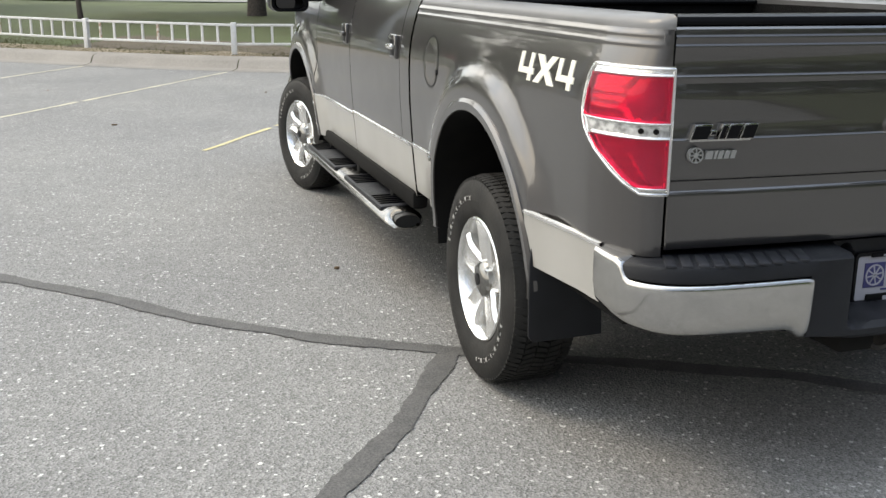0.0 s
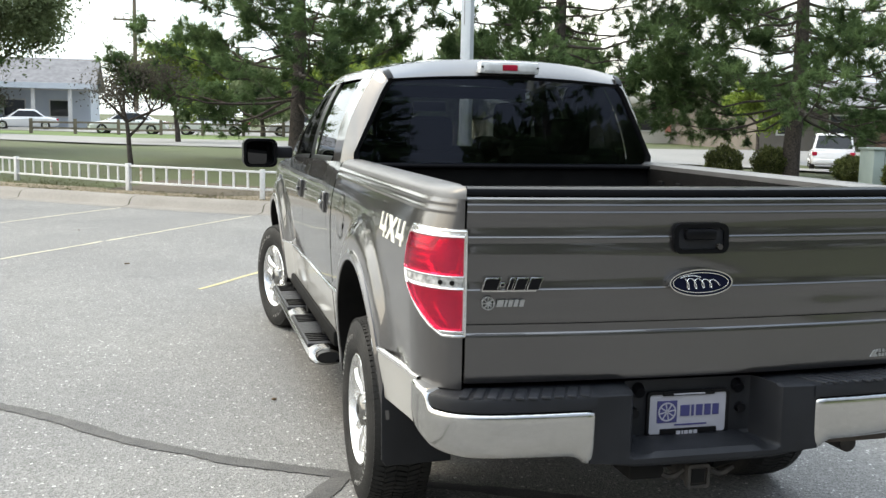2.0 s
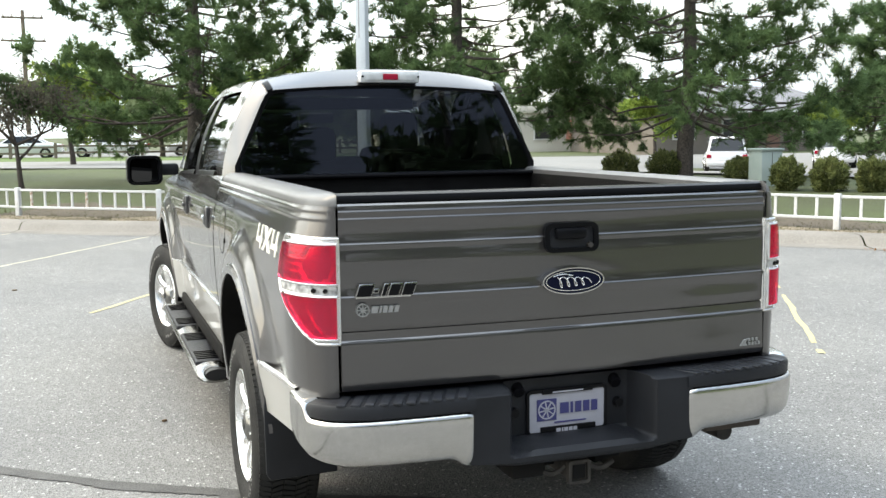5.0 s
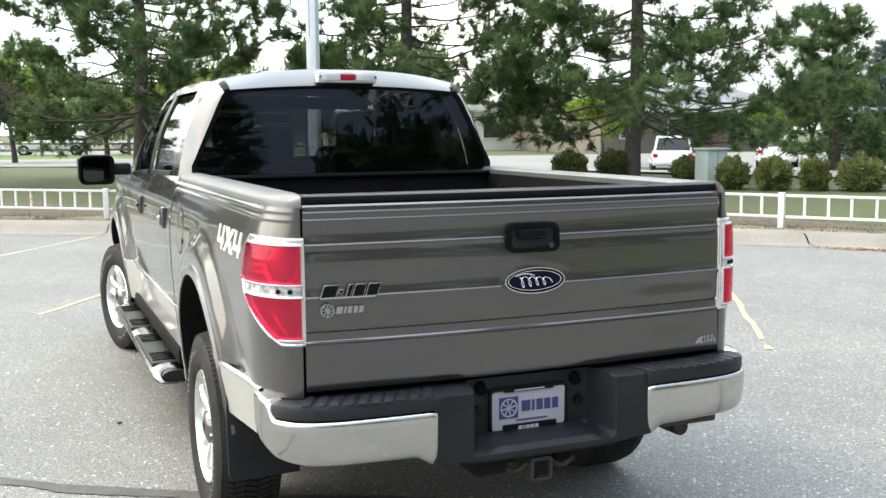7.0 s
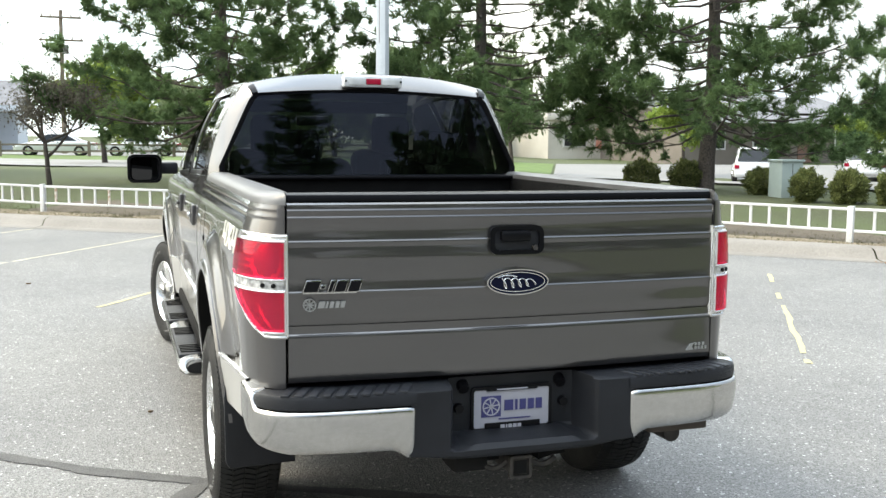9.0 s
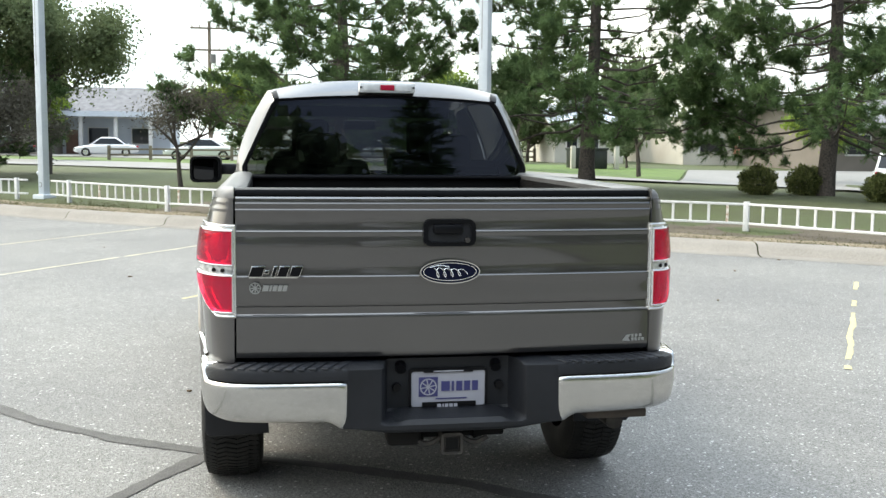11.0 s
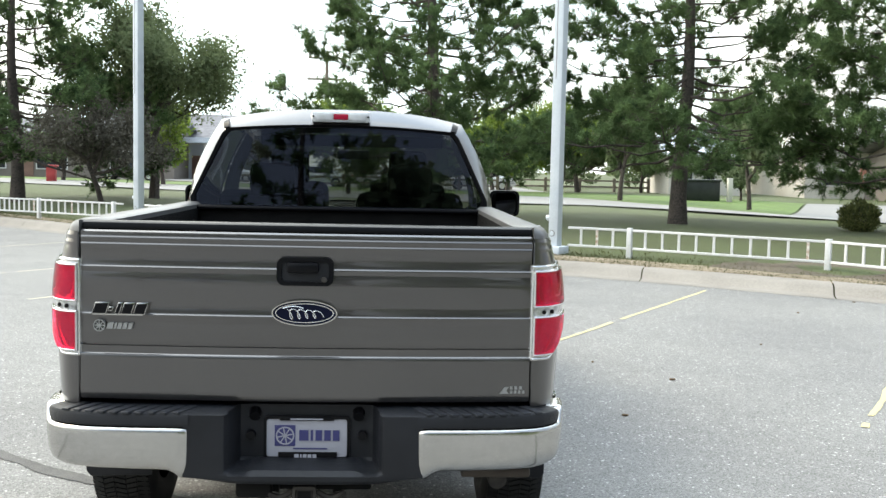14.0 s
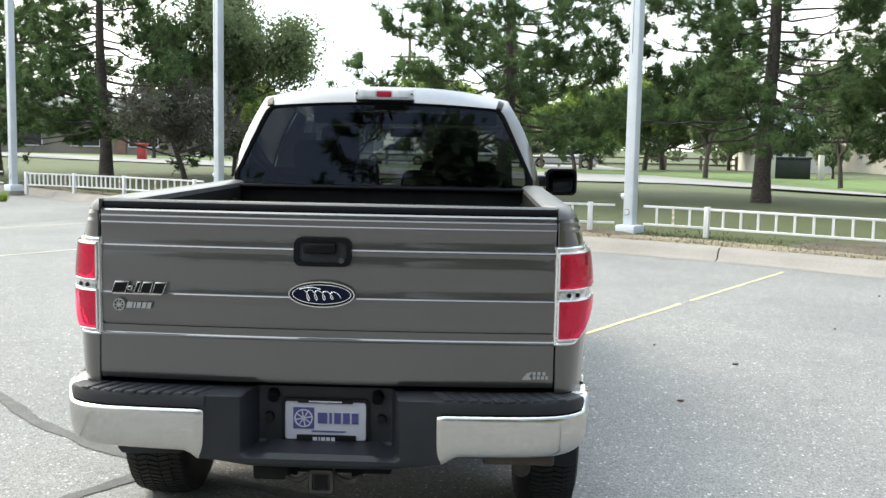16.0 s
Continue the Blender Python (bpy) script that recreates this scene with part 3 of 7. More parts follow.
pavement("street", ((-110, 126), (-40, 67.5), (-14, 47), (-4, 38), (4, 34), (8, 34.6), (10.6, 33.2), (12.6, 29.8), (14.2, 25.5), (15.3, 19), (17, 9), (22, -6), (40, -24)),
         ((-110, 140), (-40, 80), (-14, 59.5), (-4, 51), (5.5, 48.5), (9.2, 46), (11.2, 41.5), (13.2, 38.2), (15.7, 35), (20, 29), (26, 16), (33, 2), (50, -14)), "pale concrete street beyond the lawn")
pavement("far_lawn", ((-40, 80.1), (-14, 59.6), (-4, 51.1), (5.5, 48.6), (9.2, 46.1), (11.2, 41.6), (13.2, 38.3), (15.65, 35.05)), ((-40, 86), (-14, 68), (-4, 62), (4, 60), (9, 59), (13, 57), (17, 54), (21.9, 48.6)), "bright mown lawn across the street", 60, 12, BRIGHTGRASS, "lawn", 0.045)
pavement("side_street", ((15.75, 34.95), (20.05, 28.95), (26.05, 15.95), (33.05, 1.95)), ((22, 48.5), (30, 48.5), (44, 42), (60, 30)), "pale paved approach in front of houses", 30, 16)
band("sidewalk", 37.0, 38.6, 0.03, ROADGREY, x1=-20, label="pale concrete sidewalk beside the far verge")
band("far_parking_lot", 47.0, 78.0, 0.03, ROADGREY, x1=10, label="pale far parking lot in front of buildings")
# ---------- white pipe fence ----------
FENCE_Z, FENCE_H = 0.14, 0.55


def fence_panel(a, c, start_post, gap, group, pickets=0):
    """One length of fence: a post at a, two rails and ten gaps of pickets towards c."""
    a, c = Vector((*a, FENCE_Z)), Vector((*c, FENCE_Z))
    d = c - a
    L = d.length
    root = thing("fence_panel", a, "white painted steel picket fence panel with chipped paint", "fence", group)
    M = Matrix.Translation(a) @ Matrix.Rotation(math.atan2(d.y, d.x), 4, "Z")
    if start_post:
        part("post", box(-0.045, 0.045, -0.04, 0.04, -0.08, FENCE_H, 0.006, m=M), WHITEPAINT, root)
    for z in (FENCE_H - 0.045, FENCE_H - 0.36):
        part("rail", box(0.05 if start_post else 0.0, L - (0.05 if gap == 0 else gap), -0.02, 0.02, z - 0.02, z + 0.02, 0.006, m=M), WHITEPAINT, root)
    n = pickets or max(1, round(L / 0.315))
    for i in range(1, n):
        x = L * i / n
        if x > L - gap - 0.03:
            continue
        rusty = random.random() < 0.14
        j = random.uniform(-0.008, 0.008)
        part("picket", box(x - 0.02 + j, x + 0.02 + j, -0.013, 0.013, FENCE_H - 0.36, FENCE_H - 0.05, 0, m=M), RUSTYWHITE if rusty else WHITEPAINT, root, smooth=False)
    return root


G = "fence round the lot"
fence_panel((12.4, 3.35), (10.7, 6.1), True, 0, G)
fence_panel((10.7, 6.1), (8.79, 8.78), True, 0, G)
fence_panel((8.79, 8.78), (7.05, 11.64), True, 0, G)
fence_panel((7.05, 11.64), (4.43, 13.74), True, 0, G)
fence_panel((4.43, 13.74), (3.42, 14.40), True, 0.05, G)
fence_panel((2.55, 14.62), (3.0, 14.55), True, 0.02, G)
fence_panel((-0.3, 15.2), (2.55, 14.62), True, 0, G)
fence_panel((-2.68, 17.2), (-0.3, 15.2), True, 0, G)
fence_panel((-5.08, 20.0), (-2.68, 17.2), True, 0, G)
fence_panel((-5.08, 20.0), (-5.6, 20.7), False, 0.02, G)
fence_panel((-6.5, 21.35), (-6.2, 21.15), True, 0.02, G)
fence_panel((-8.8, 22.85), (-6.5, 21.35), True, 0, G, 11)
fence_panel((-10.5, 23.75), (-8.8, 22.85), True, 0, G, 11)
fence_panel((-12.1, 24.35), (-10.5, 23.75), True, 0, G, 11)
for a, c in (((-15.6, 27.0), (-13.2, 25.3)), ((-18.2, 29.0), (-15.6, 27.0)), ((-20.8, 31.0), (-18.2, 29.0)), ((-23.4, 33.0), (-20.8, 31.0))):
    fence_panel(a, c, True, 0, G, 12)


def lamp_pole(x, y):
    """A square pole turned along the fence line, on a box-shaped base cover, with arms far overhead."""
    root = thing("lamp_pole", (x, y, 0.1), "tall square white steel lamp pole on a base box", "lamp pole", "lamp poles")
    M = Matrix.Translation((x, y, 0)) @ Matrix.Rotation(radians(-38), 4, "Z")
    shaft = part("shaft", box(-0.092, 0.092, -0.092, 0.092, 0.28, 9.0, 0.012, m=M), POLEPAINT, root)
    part("seam", box(-0.030, -0.018, -0.0945, -0.090, 3.3, 8.7, m=M), ROADGREY, shaft, smooth=False)
    part("base_cover", box(-0.19, 0.19, -0.19, 0.19, 0.10, 0.30, 0.02, m=M), POLEPAINT, root)
    part("footing", cyl(0.33, 0.33, (x, y, -0.02), (x, y, 0.125), 24), CONCRETE, root)
    hole = cyl(0.058, 0.058, (-0.02, -0.089, 0.53), (-0.02, -0.098, 0.53), 20)
    hole.transform(M)
    cover = part("hand_hole_cover", hole, ROADGREY, root)
    hole = cyl(0.046, 0.046, (-0.02, -0.096, 0.53), (-0.02, -0.104, 0.53), 20)
    hole.transform(M)
    part("cover_plate", hole, POLEPAINT, cover)
    knob = cyl(0.055, 0.045, (-0.16, -0.02, 0.80), (-0.08, -0.02, 0.82), 12)
    knob.transform(M)
    part("outlet_knob", knob, POLEPAINT, root)
    part("arm", box(-0.9, 0.9, -0.05, 0.05, 8.8, 8.9, 0.01, m=M), POLEPAINT, root)
    for s in (-1, 1):
        part("lamp_head", box(s * 0.9 - 0.3, s * 0.9 + 0.3, -0.2, 0.2, 8.72, 8.95, 0.03, m=M), POLEPAINT, root)
    return root


lamp_pole(3.245, 14.5)
lamp_pole(-5.88, 21.3)
lamp_pole(-12.7, 24.85)


# ---------- trees ----------
def tube_rows(pts, radii, n=8):
    """Vertices and faces of a tapering limb through points."""
    P = [Vector(p) for p in pts]
    V, F = [], []
    for i, p in enumerate(P):
        d = (P[min(i + 1, len(P) - 1)] - P[max(i - 1, 0)]).normalized()
        u = d.cross(Vector((0.13, 0.71, 0.69))).normalized()
        w = d.cross(u)
        for k in range(n):
            a = 2 * math.pi * k / n
            V.append(tuple(p + (u * math.cos(a) + w * math.sin(a)) * radii[i]))
        if i:
            o = (i - 1) * n
            F += [(o + k, o + (k + 1) % n, o + n + (k + 1) % n, o + n + k) for k in range(n)]
    return V, F


def add_limb(V, F, pts, radii, n=6):
    v, f = tube_rows(pts, radii, n)
    o = len(V)
    V += v
    F += [tuple(o + i for i in q) for q in f]


def needle_mesh(rng, C, D, length, count, width=0.010, spread=0.9):
    """Needles as thin triangles: tufts at C along the directions D."""
    N = len(C)
    C, D = np.repeat(C, count, 0), np.repeat(D, count, 0)
    R = rng.normal(size=C.shape)
    A = D * rng.uniform(0.2, 1.1, (len(C), 1)) + R * spread * 0.6
    A /= np.linalg.norm(A, axis=1, keepdims=True)
    base = C + D * rng.uniform(-0.12, 0.12, (len(C), 1))
    S = np.cross(A, rng.normal(size=A.shape))
    S /= np.linalg.norm(S, axis=1, keepdims=True) + 1e-9
    ln = length * rng.uniform(0.7, 1.2, (len(C), 1))
    V = np.stack([base - S * width, base + S * width, base + A * ln], 1).reshape(-1, 3)
    F = np.arange(len(V)).reshape(-1, 3)
    return V, F


def mesh_np(name, V, F, material, parent):
    me = bpy.data.meshes.new(name)
    k = F.shape[1]
    me.vertices.add(len(V))
    me.vertices.foreach_set("co", np.asarray(V, np.float32).ravel())
    me.loops.add(F.size)
    me.loops.foreach_set("vertex_index", F.astype(np.int32).ravel())
    me.polygons.add(len(F))
    me.polygons.foreach_set("loop_start", np.arange(0, F.size, k, dtype=np.int32))
    me.update(calc_edges=True)
    me.materials.append(material)
    ob = new(name, me)
    if parent:
        ob.parent = parent
        ob.matrix_parent_inverse = world_of(parent).inverted()
    return ob


def brush_mesh(rng, C, D, shoots, needles, length=0.15, width=0.0058):
    """Rounded brushes of long needles: at each C several short shoots round the direction D, each set with needles."""
    n = len(C)
    c, d = np.repeat(C, shoots, 0), np.repeat(D, shoots, 0)
    a = d * 0.85 + rng.normal(size=c.shape) * 0.50 + np.array([0, 0, 0.32])
    a /= np.linalg.norm(a, axis=1, keepdims=True)
    ln = rng.uniform(0.10, 0.32, (len(c), 1))
    c, a, ln = np.repeat(c, needles, 0), np.repeat(a, needles, 0), np.repeat(ln, needles, 0)
    base = c + a * ln * rng.uniform(0.05, 1.0, (len(c), 1))
    w = a * rng.uniform(0.5, 0.9, (len(c), 1)) + rng.normal(size=c.shape) * 0.55
    w /= np.linalg.norm(w, axis=1, keepdims=True)
    s = np.cross(w, rng.normal(size=w.shape))
    s /= np.linalg.norm(s, axis=1, keepdims=True) + 1e-9
    wd = width * 1.1 * rng.uniform(0.7, 1.2, (len(c), 1))
    tip = base + w * length * rng.uniform(0.7, 1.25, (len(c), 1)) - np.array([0, 0, 0.015])
    V = np.stack([base - s * wd, base + s * wd, tip], 1).reshape(-1, 3)
    return V, np.arange(len(V)).reshape(-1, 3)


def pine(x, y, z, height, reach, seed, first=1.3, limbs=70, shoots=10, needles=44, trunk=0.21, label="tall pine with dark green needles and bare lower trunk", low=0.0, width=0.0058):
    """A pine: bare lower trunk, crooked limbs that are bare inside, and rounded brushes of needles on the twigs."""
    rng = np.random.default_rng(seed)
    root = thing("pine_tree", (x, y, z), label, "tree", "pines behind the fence")
    V, F = [], []
    lean = rng.normal(size=2) * 0.015
    top = lambda h: Vector((x + lean[0] * h + 0.06 * math.sin(h * 0.9 + seed), y + lean[1] * h, z + h))
    hs = np.linspace(-0.15, height, 14)
    add_limb(V, F, [top(h) for h in hs], [trunk * (1 - 0.93 * max(0, h) / height) * (1.25 if h < 0.1 else 1) for h in hs], 12)
    C, D = [], []
    for i in range(limbs):
        f = (i + rng.uniform(0, 0.7)) / limbs
        h = first + (height - first - 0.3) * f ** 1.3
        az = i * 2.39996 + rng.uniform(-0.4, 0.4)
        L = reach * (0.28 + 0.80 * (1 - f) ** 0.75) * rng.uniform(0.6, 1.15)
        rise = rng.uniform(-0.14, 0.16) + 0.35 * f - low * (1 - f)
        dirv = Vector((math.cos(az), math.sin(az), rise)).normalized()
        side = Vector((-math.sin(az), math.cos(az), 0))
        p0 = top(h)
        pts, bend = [p0], rng.uniform(-0.25, 0.25)
        for k in range(1, 7):
            s = k / 6
            pts.append(p0 + dirv * (L * s) + side * (bend * L * s * s) + Vector((0, 0, -0.16 * L * s * (1 - s) * 2 + 0.12 * L * s ** 3)) + Vector(rng.normal(size=3) * 0.045 * L * s * (1.2 - s)))
        r0 = 0.010 + 0.008 * L
        add_limb(V, F, pts, [r0 * (1 - 0.82 * k / 6) for k in range(7)], 5)
        bare = rng.uniform(0.26, 0.50) if f < 0.7 else 0.12
        for j in range(max(6, int(4.8 * L + 2))):
            s = bare + (1 - bare) * rng.random() ** 0.65
            q = min(5, int(s * 6))
            b = pts[q].lerp(pts[q + 1], min(1.0, s * 6 - q))
            sl = rng.uniform(0.35, 0.95) * (1.15 - 0.6 * s) * (0.5 + 0.16 * L)
            sd = (side * rng.choice((-1, 1)) * rng.uniform(0.3, 1.0) + dirv * rng.uniform(0.2, 1.0) + Vector((0, 0, rng.normal() * 0.3 + 0.12))).normalized()
            m = b + sd * sl * 0.55 + Vector(rng.normal(size=3) * 0.04)
            e = b + sd * sl + Vector((0, 0, 0.12 * sl))
            add_limb(V, F, [b, m, e], [0.010, 0.007, 0.004], 4)
            C.append(e)
            D.append((sd + Vector((0, 0, 0.25))).normalized())
            if rng.random() < 0.5:
                C.append(m + Vector(rng.normal(size=3) * 0.06))
                D.append((sd + Vector(rng.normal(size=3) * 0.4)).normalized())
        C.append(pts[6])
        D.append(dirv)
        C.append(pts[5])
        D.append((dirv + Vector((0, 0, 0.5))).normalized())
    part("trunk", (V, F), BARK, root, angle=60)
    C, D = np.array(C), np.array(D)
    low_ = C[:, 2] < z + 5.7
    v, f = brush_mesh(rng, C[low_], D[low_], shoots, needles, 0.125, width)
    v2, f2 = brush_mesh(rng, C[~low_], D[~low_], 4, 9, 0.18, max(0.02, width))
    mesh_np("crown", np.concatenate([v, v2]), np.concatenate([f, f2 + len(v)]), NEEDLES, root)
    return root


def leafy(x, y, z, height, spread, seed, material, name="broadleaf_tree", label="", leaves=9000, size=0.09, first=0.3, trunk=0.12, group="", bare=0.0):
    """A broadleaf tree: forked limbs and many small leaves in loose clumps."""
    rng = np.random.default_rng(seed)
    root = thing(name, (x, y, z), label, "tree", group)
    V, F, tips = [], [], []

    def grow(p, d, L, r, depth):
        q = [p]
        for k in range(1, 4):
            d = (d + Vector(rng.normal(size=3) * 0.10)).normalized()
            q.append(q[-1] + d * (L / 3))
        add_limb(V, F, q, [r, r * 0.85, r * 0.72, r * 0.6], 6 if depth < 2 else 4)
        if depth >= 2:
            tips.extend(q[1:])
        if depth == 4:
            return
        for _ in range(3 if depth else 5):
            nd = (d * 0.75 + Vector((rng.normal() * 0.62, rng.normal() * 0.62, 0.22 + rng.normal() * 0.25)) * (spread / height * 2.0)).normalized()
            grow(q[-1] if rng.random() < 0.6 else q[2], nd, L * rng.uniform(0.6, 0.82), r * 0.58, depth + 1)

    grow(Vector((x, y, z - 0.1)), Vector((0, 0, 1)), height * first, trunk, 0)
    part("trunk", (V, F), BARK, root, angle=60)
    T = np.array([tuple(t) for t in tips])
    n = leaves
    c = T[rng.integers(0, len(T), n)] + rng.normal(size=(n, 3)) * (0.13 + 0.012 * height)
    if bare:
        c = c[rng.random(n) > bare]
        n = len(c)
    a = rng.normal(size=(n, 3))
    a /= np.linalg.norm(a, axis=1, keepdims=True)
    b = np.cross(a, rng.normal(size=(n, 3)))
    b /= np.linalg.norm(b, axis=1, keepdims=True)
    s = size * rng.uniform(0.6, 1.3, (n, 1))
    v = np.stack([c - a * s, c + b * s * 0.5, c + a * s, c - b * s * 0.5], 1).reshape(-1, 3)
    mesh_np("crown", v, np.arange(len(v)).reshape(-1, 4), material, root)
    return root


pine(1.26, 23.4, 0.42, 11.5, 4.1, 11, first=1.5, limbs=98, needles=18, width=0.0085, low=0.05)
pine(7.35, 20.9, 0.42, 11.0, 3.9, 23, first=1.7, limbs=96, needles=18, width=0.0085, low=0.08)
pine(12.2, 18.0, 0.42, 11.5, 4.1, 37, first=1.5, limbs=96, needles=18, width=0.0085, low=0.16)
pine(-11.9, 29.8, 0.42, 12.0, 4.3, 51, first=1.5, limbs=88, needles=12, width=0.015, low=0.1)
pine(-16.6, 32.0, 0.42, 12.0, 4.0, 67, first=1.5, limbs=78, needles=10, width=0.017, low=0.1)
pine(21.6, 21.2, 0.30, 5.0, 1.9, 83, first=0.7, low=0.12, limbs=54, needles=14, width=0.012)
for px, py, ph, pr, sd in ((-2.6, -24.0, 11.0, 2.4, 99), (9.6, -22.0, 13.0, 3.0, 92), (12.8, -19.0, 13.0, 3.4, 93), (17.5, -21.0, 13.0, 3.4, 94)):
    pine(px, py, 0.0, ph, pr, sd, first=0.8, limbs=48, shoots=8, needles=10, width=0.024, label="tall dark pine standing behind the lot")

# ---------- the pickup truck: tailgate at y = 0, nose towards +y ----------
truck = thing("pickup_truck", (0, 2.9, 0), "dark grey metallic crew cab pickup truck parked on the asphalt", "truck")
XPROF = [(0.40, 0.915), (0.55, 0.940), (0.70, 0.955), (0.78, 0.964), (0.95, 0.975), (1.10, 0.978), (1.17, 0.9755), (1.22, 0.970), (1.26, 0.9635), (1.30, 0.9545), (1.325, 0.9475), (1.344, 0.9415), (1.349, 0.943), (1.354, 0.942), (1.358, 0.938), (1.370, 0.934), (1.375, 0.9355), (1.380, 0.934), (1.384, 0.9305), (1.41, 0.918), (1.43, 0.89)]
XPROF = [(z, x - 0.017) for z, x in XPROF]
FINE = [1.338, 1.344, 1.349, 1.354, 1.358, 1.364, 1.370, 1.375, 1.380, 1.384, 1.392]
AX_R, AX_F, HUB_Z = 1.09, 4.85, 0.40
REAR = 0.022
ARCH = ((1.165, 0.515, 0.548), (4.87, 0.505, 0.525))


def side_x(y, z):
    """Half width of the body at a place on its side, with the swollen wheel arches and the tucked rear corner."""
    x = lerp(z, XPROF)
    for cy, cz, r in ARCH:
        e = math.hypot(y - cy, z - cz) - r
        if e > -0.05:
            x += 0.042 / (1 + math.exp((e - 0.115) / 0.016)) * (1 if z > cz - 0.1 else 0.6)
    if y < 0.25 + REAR:
        t = (0.25 + REAR - max(y, REAR)) / 0.25
        x -= (x - 0.828) * (1 - math.sqrt(max(0.0, 1 - t * t)))
    if y > 5.2:
        x -= 0.35 * ((y - 5.2) / 0.6) ** 2
    return x


def arch_z(y, low):
    """Lower edge of a panel at y where wheel arches cut it."""
    z = low
    for cy, cz, r in ARCH:
        if abs(y - cy) < r:
            z = max(z, cz + math.sqrt(r * r - (y - cy) ** 2))
    return z


def columns(y0, y1, extra=()):
    """Stations along a side panel, closer together round the arches and the rear corner."""
    ys = set(np.linspace(y0, y1, max(3, int((y1 - y0) / 0.07))).tolist())
    for cy, cz, r in ARCH:
        ys |= {cy + r * s * math.sin(radians(a)) for a in range(0, 91, 5) for s in (-1, 1) if y0 < cy + r * s * math.sin(radians(a)) < y1}
        ys |= {cy + s * (r - 0.001) for s in (-1, 1) if y0 < cy + s * (r - 0.001) < y1}
    if y0 < 0.1:
        ys |= {REAR + 0.25 * (1 - math.cos(radians(a))) for a in range(0, 91, 9)}
    ys = sorted(ys | set(extra))
    out = [ys[0]]
    for v in ys[1:]:
        if v - out[-1] > 0.0006:
            out.append(v)
    return out


def side_panel(y0, y1, low, high, left, lift=0.0, nz=16, top=None, tuck=0.03):
    """A curved side skin with a folded edge, cut by the wheel arches."""
    rr = []
    for y in columns(y0, y1):
        z0, z1 = arch_z(y, low), (top(y) if top else high)
        if z0 >= z1 - 0.004:
            z0 = z1 - 0.004
        zs = np.linspace(z0, 1.332, nz).tolist() + FINE if z1 == 1.392 else np.linspace(z0, z1, nz).tolist()
        row = [(side_x(y, z0) - tuck, y, z0 + 0.002)] if tuck else []
        row += [(side_x(y, z) + lift, y, z) for z in zs]
        if tuck:
            row.append((side_x(y, z1) - tuck, y, z1))
        rr.append(row)
    b = grid(rr)
    bmesh.ops.recalc_face_normals(b, faces=b.faces[:])
    if sum(f.normal.x for f in b.faces) < 0:
        bmesh.ops.reverse_faces(b, faces=b.faces[:])
    return mirror_x(b) if left else b


# bed
DECAL_W, DECAL_H, DECAL_Z = 0.44, 0.090, 1.238
bed = part("bed_liner", box(-0.78, 0.78, 0.085, 2.03, 0.90, 0.94), LINER, truck, "black textured bed liner")
for s in (-1, 1):
    b = box(s * 0.80 - 0.02, s * 0.80 + 0.02, 0.08, 2.06, 0.90, 1.40, 0.008)
    part("bed_inner_wall", b, LINER, truck)
    part("wheel_well", box(s * 0.67 - 0.11, s * 0.67 + 0.11, 0.75, 1.55, 0.92, 1.12, 0.04), LINER, truck)
    for k in range(9):
        y = 0.25 + k * 0.2
        part("liner_rib", box(s * 0.775 - 0.012, s * 0.775 + 0.012, y - 0.03, y + 0.03, 0.95, 1.34, 0.008), LINER, bed)
part("bulkhead", box(-0.82, 0.82, 2.03, 2.085, 0.90, 1.395, 0.012), LINER, truck)
part("bulkhead_lip", box(-0.80, 0.80, 2.00, 2.09, 1.392, 1.415, 0.010), SATIN, truck)
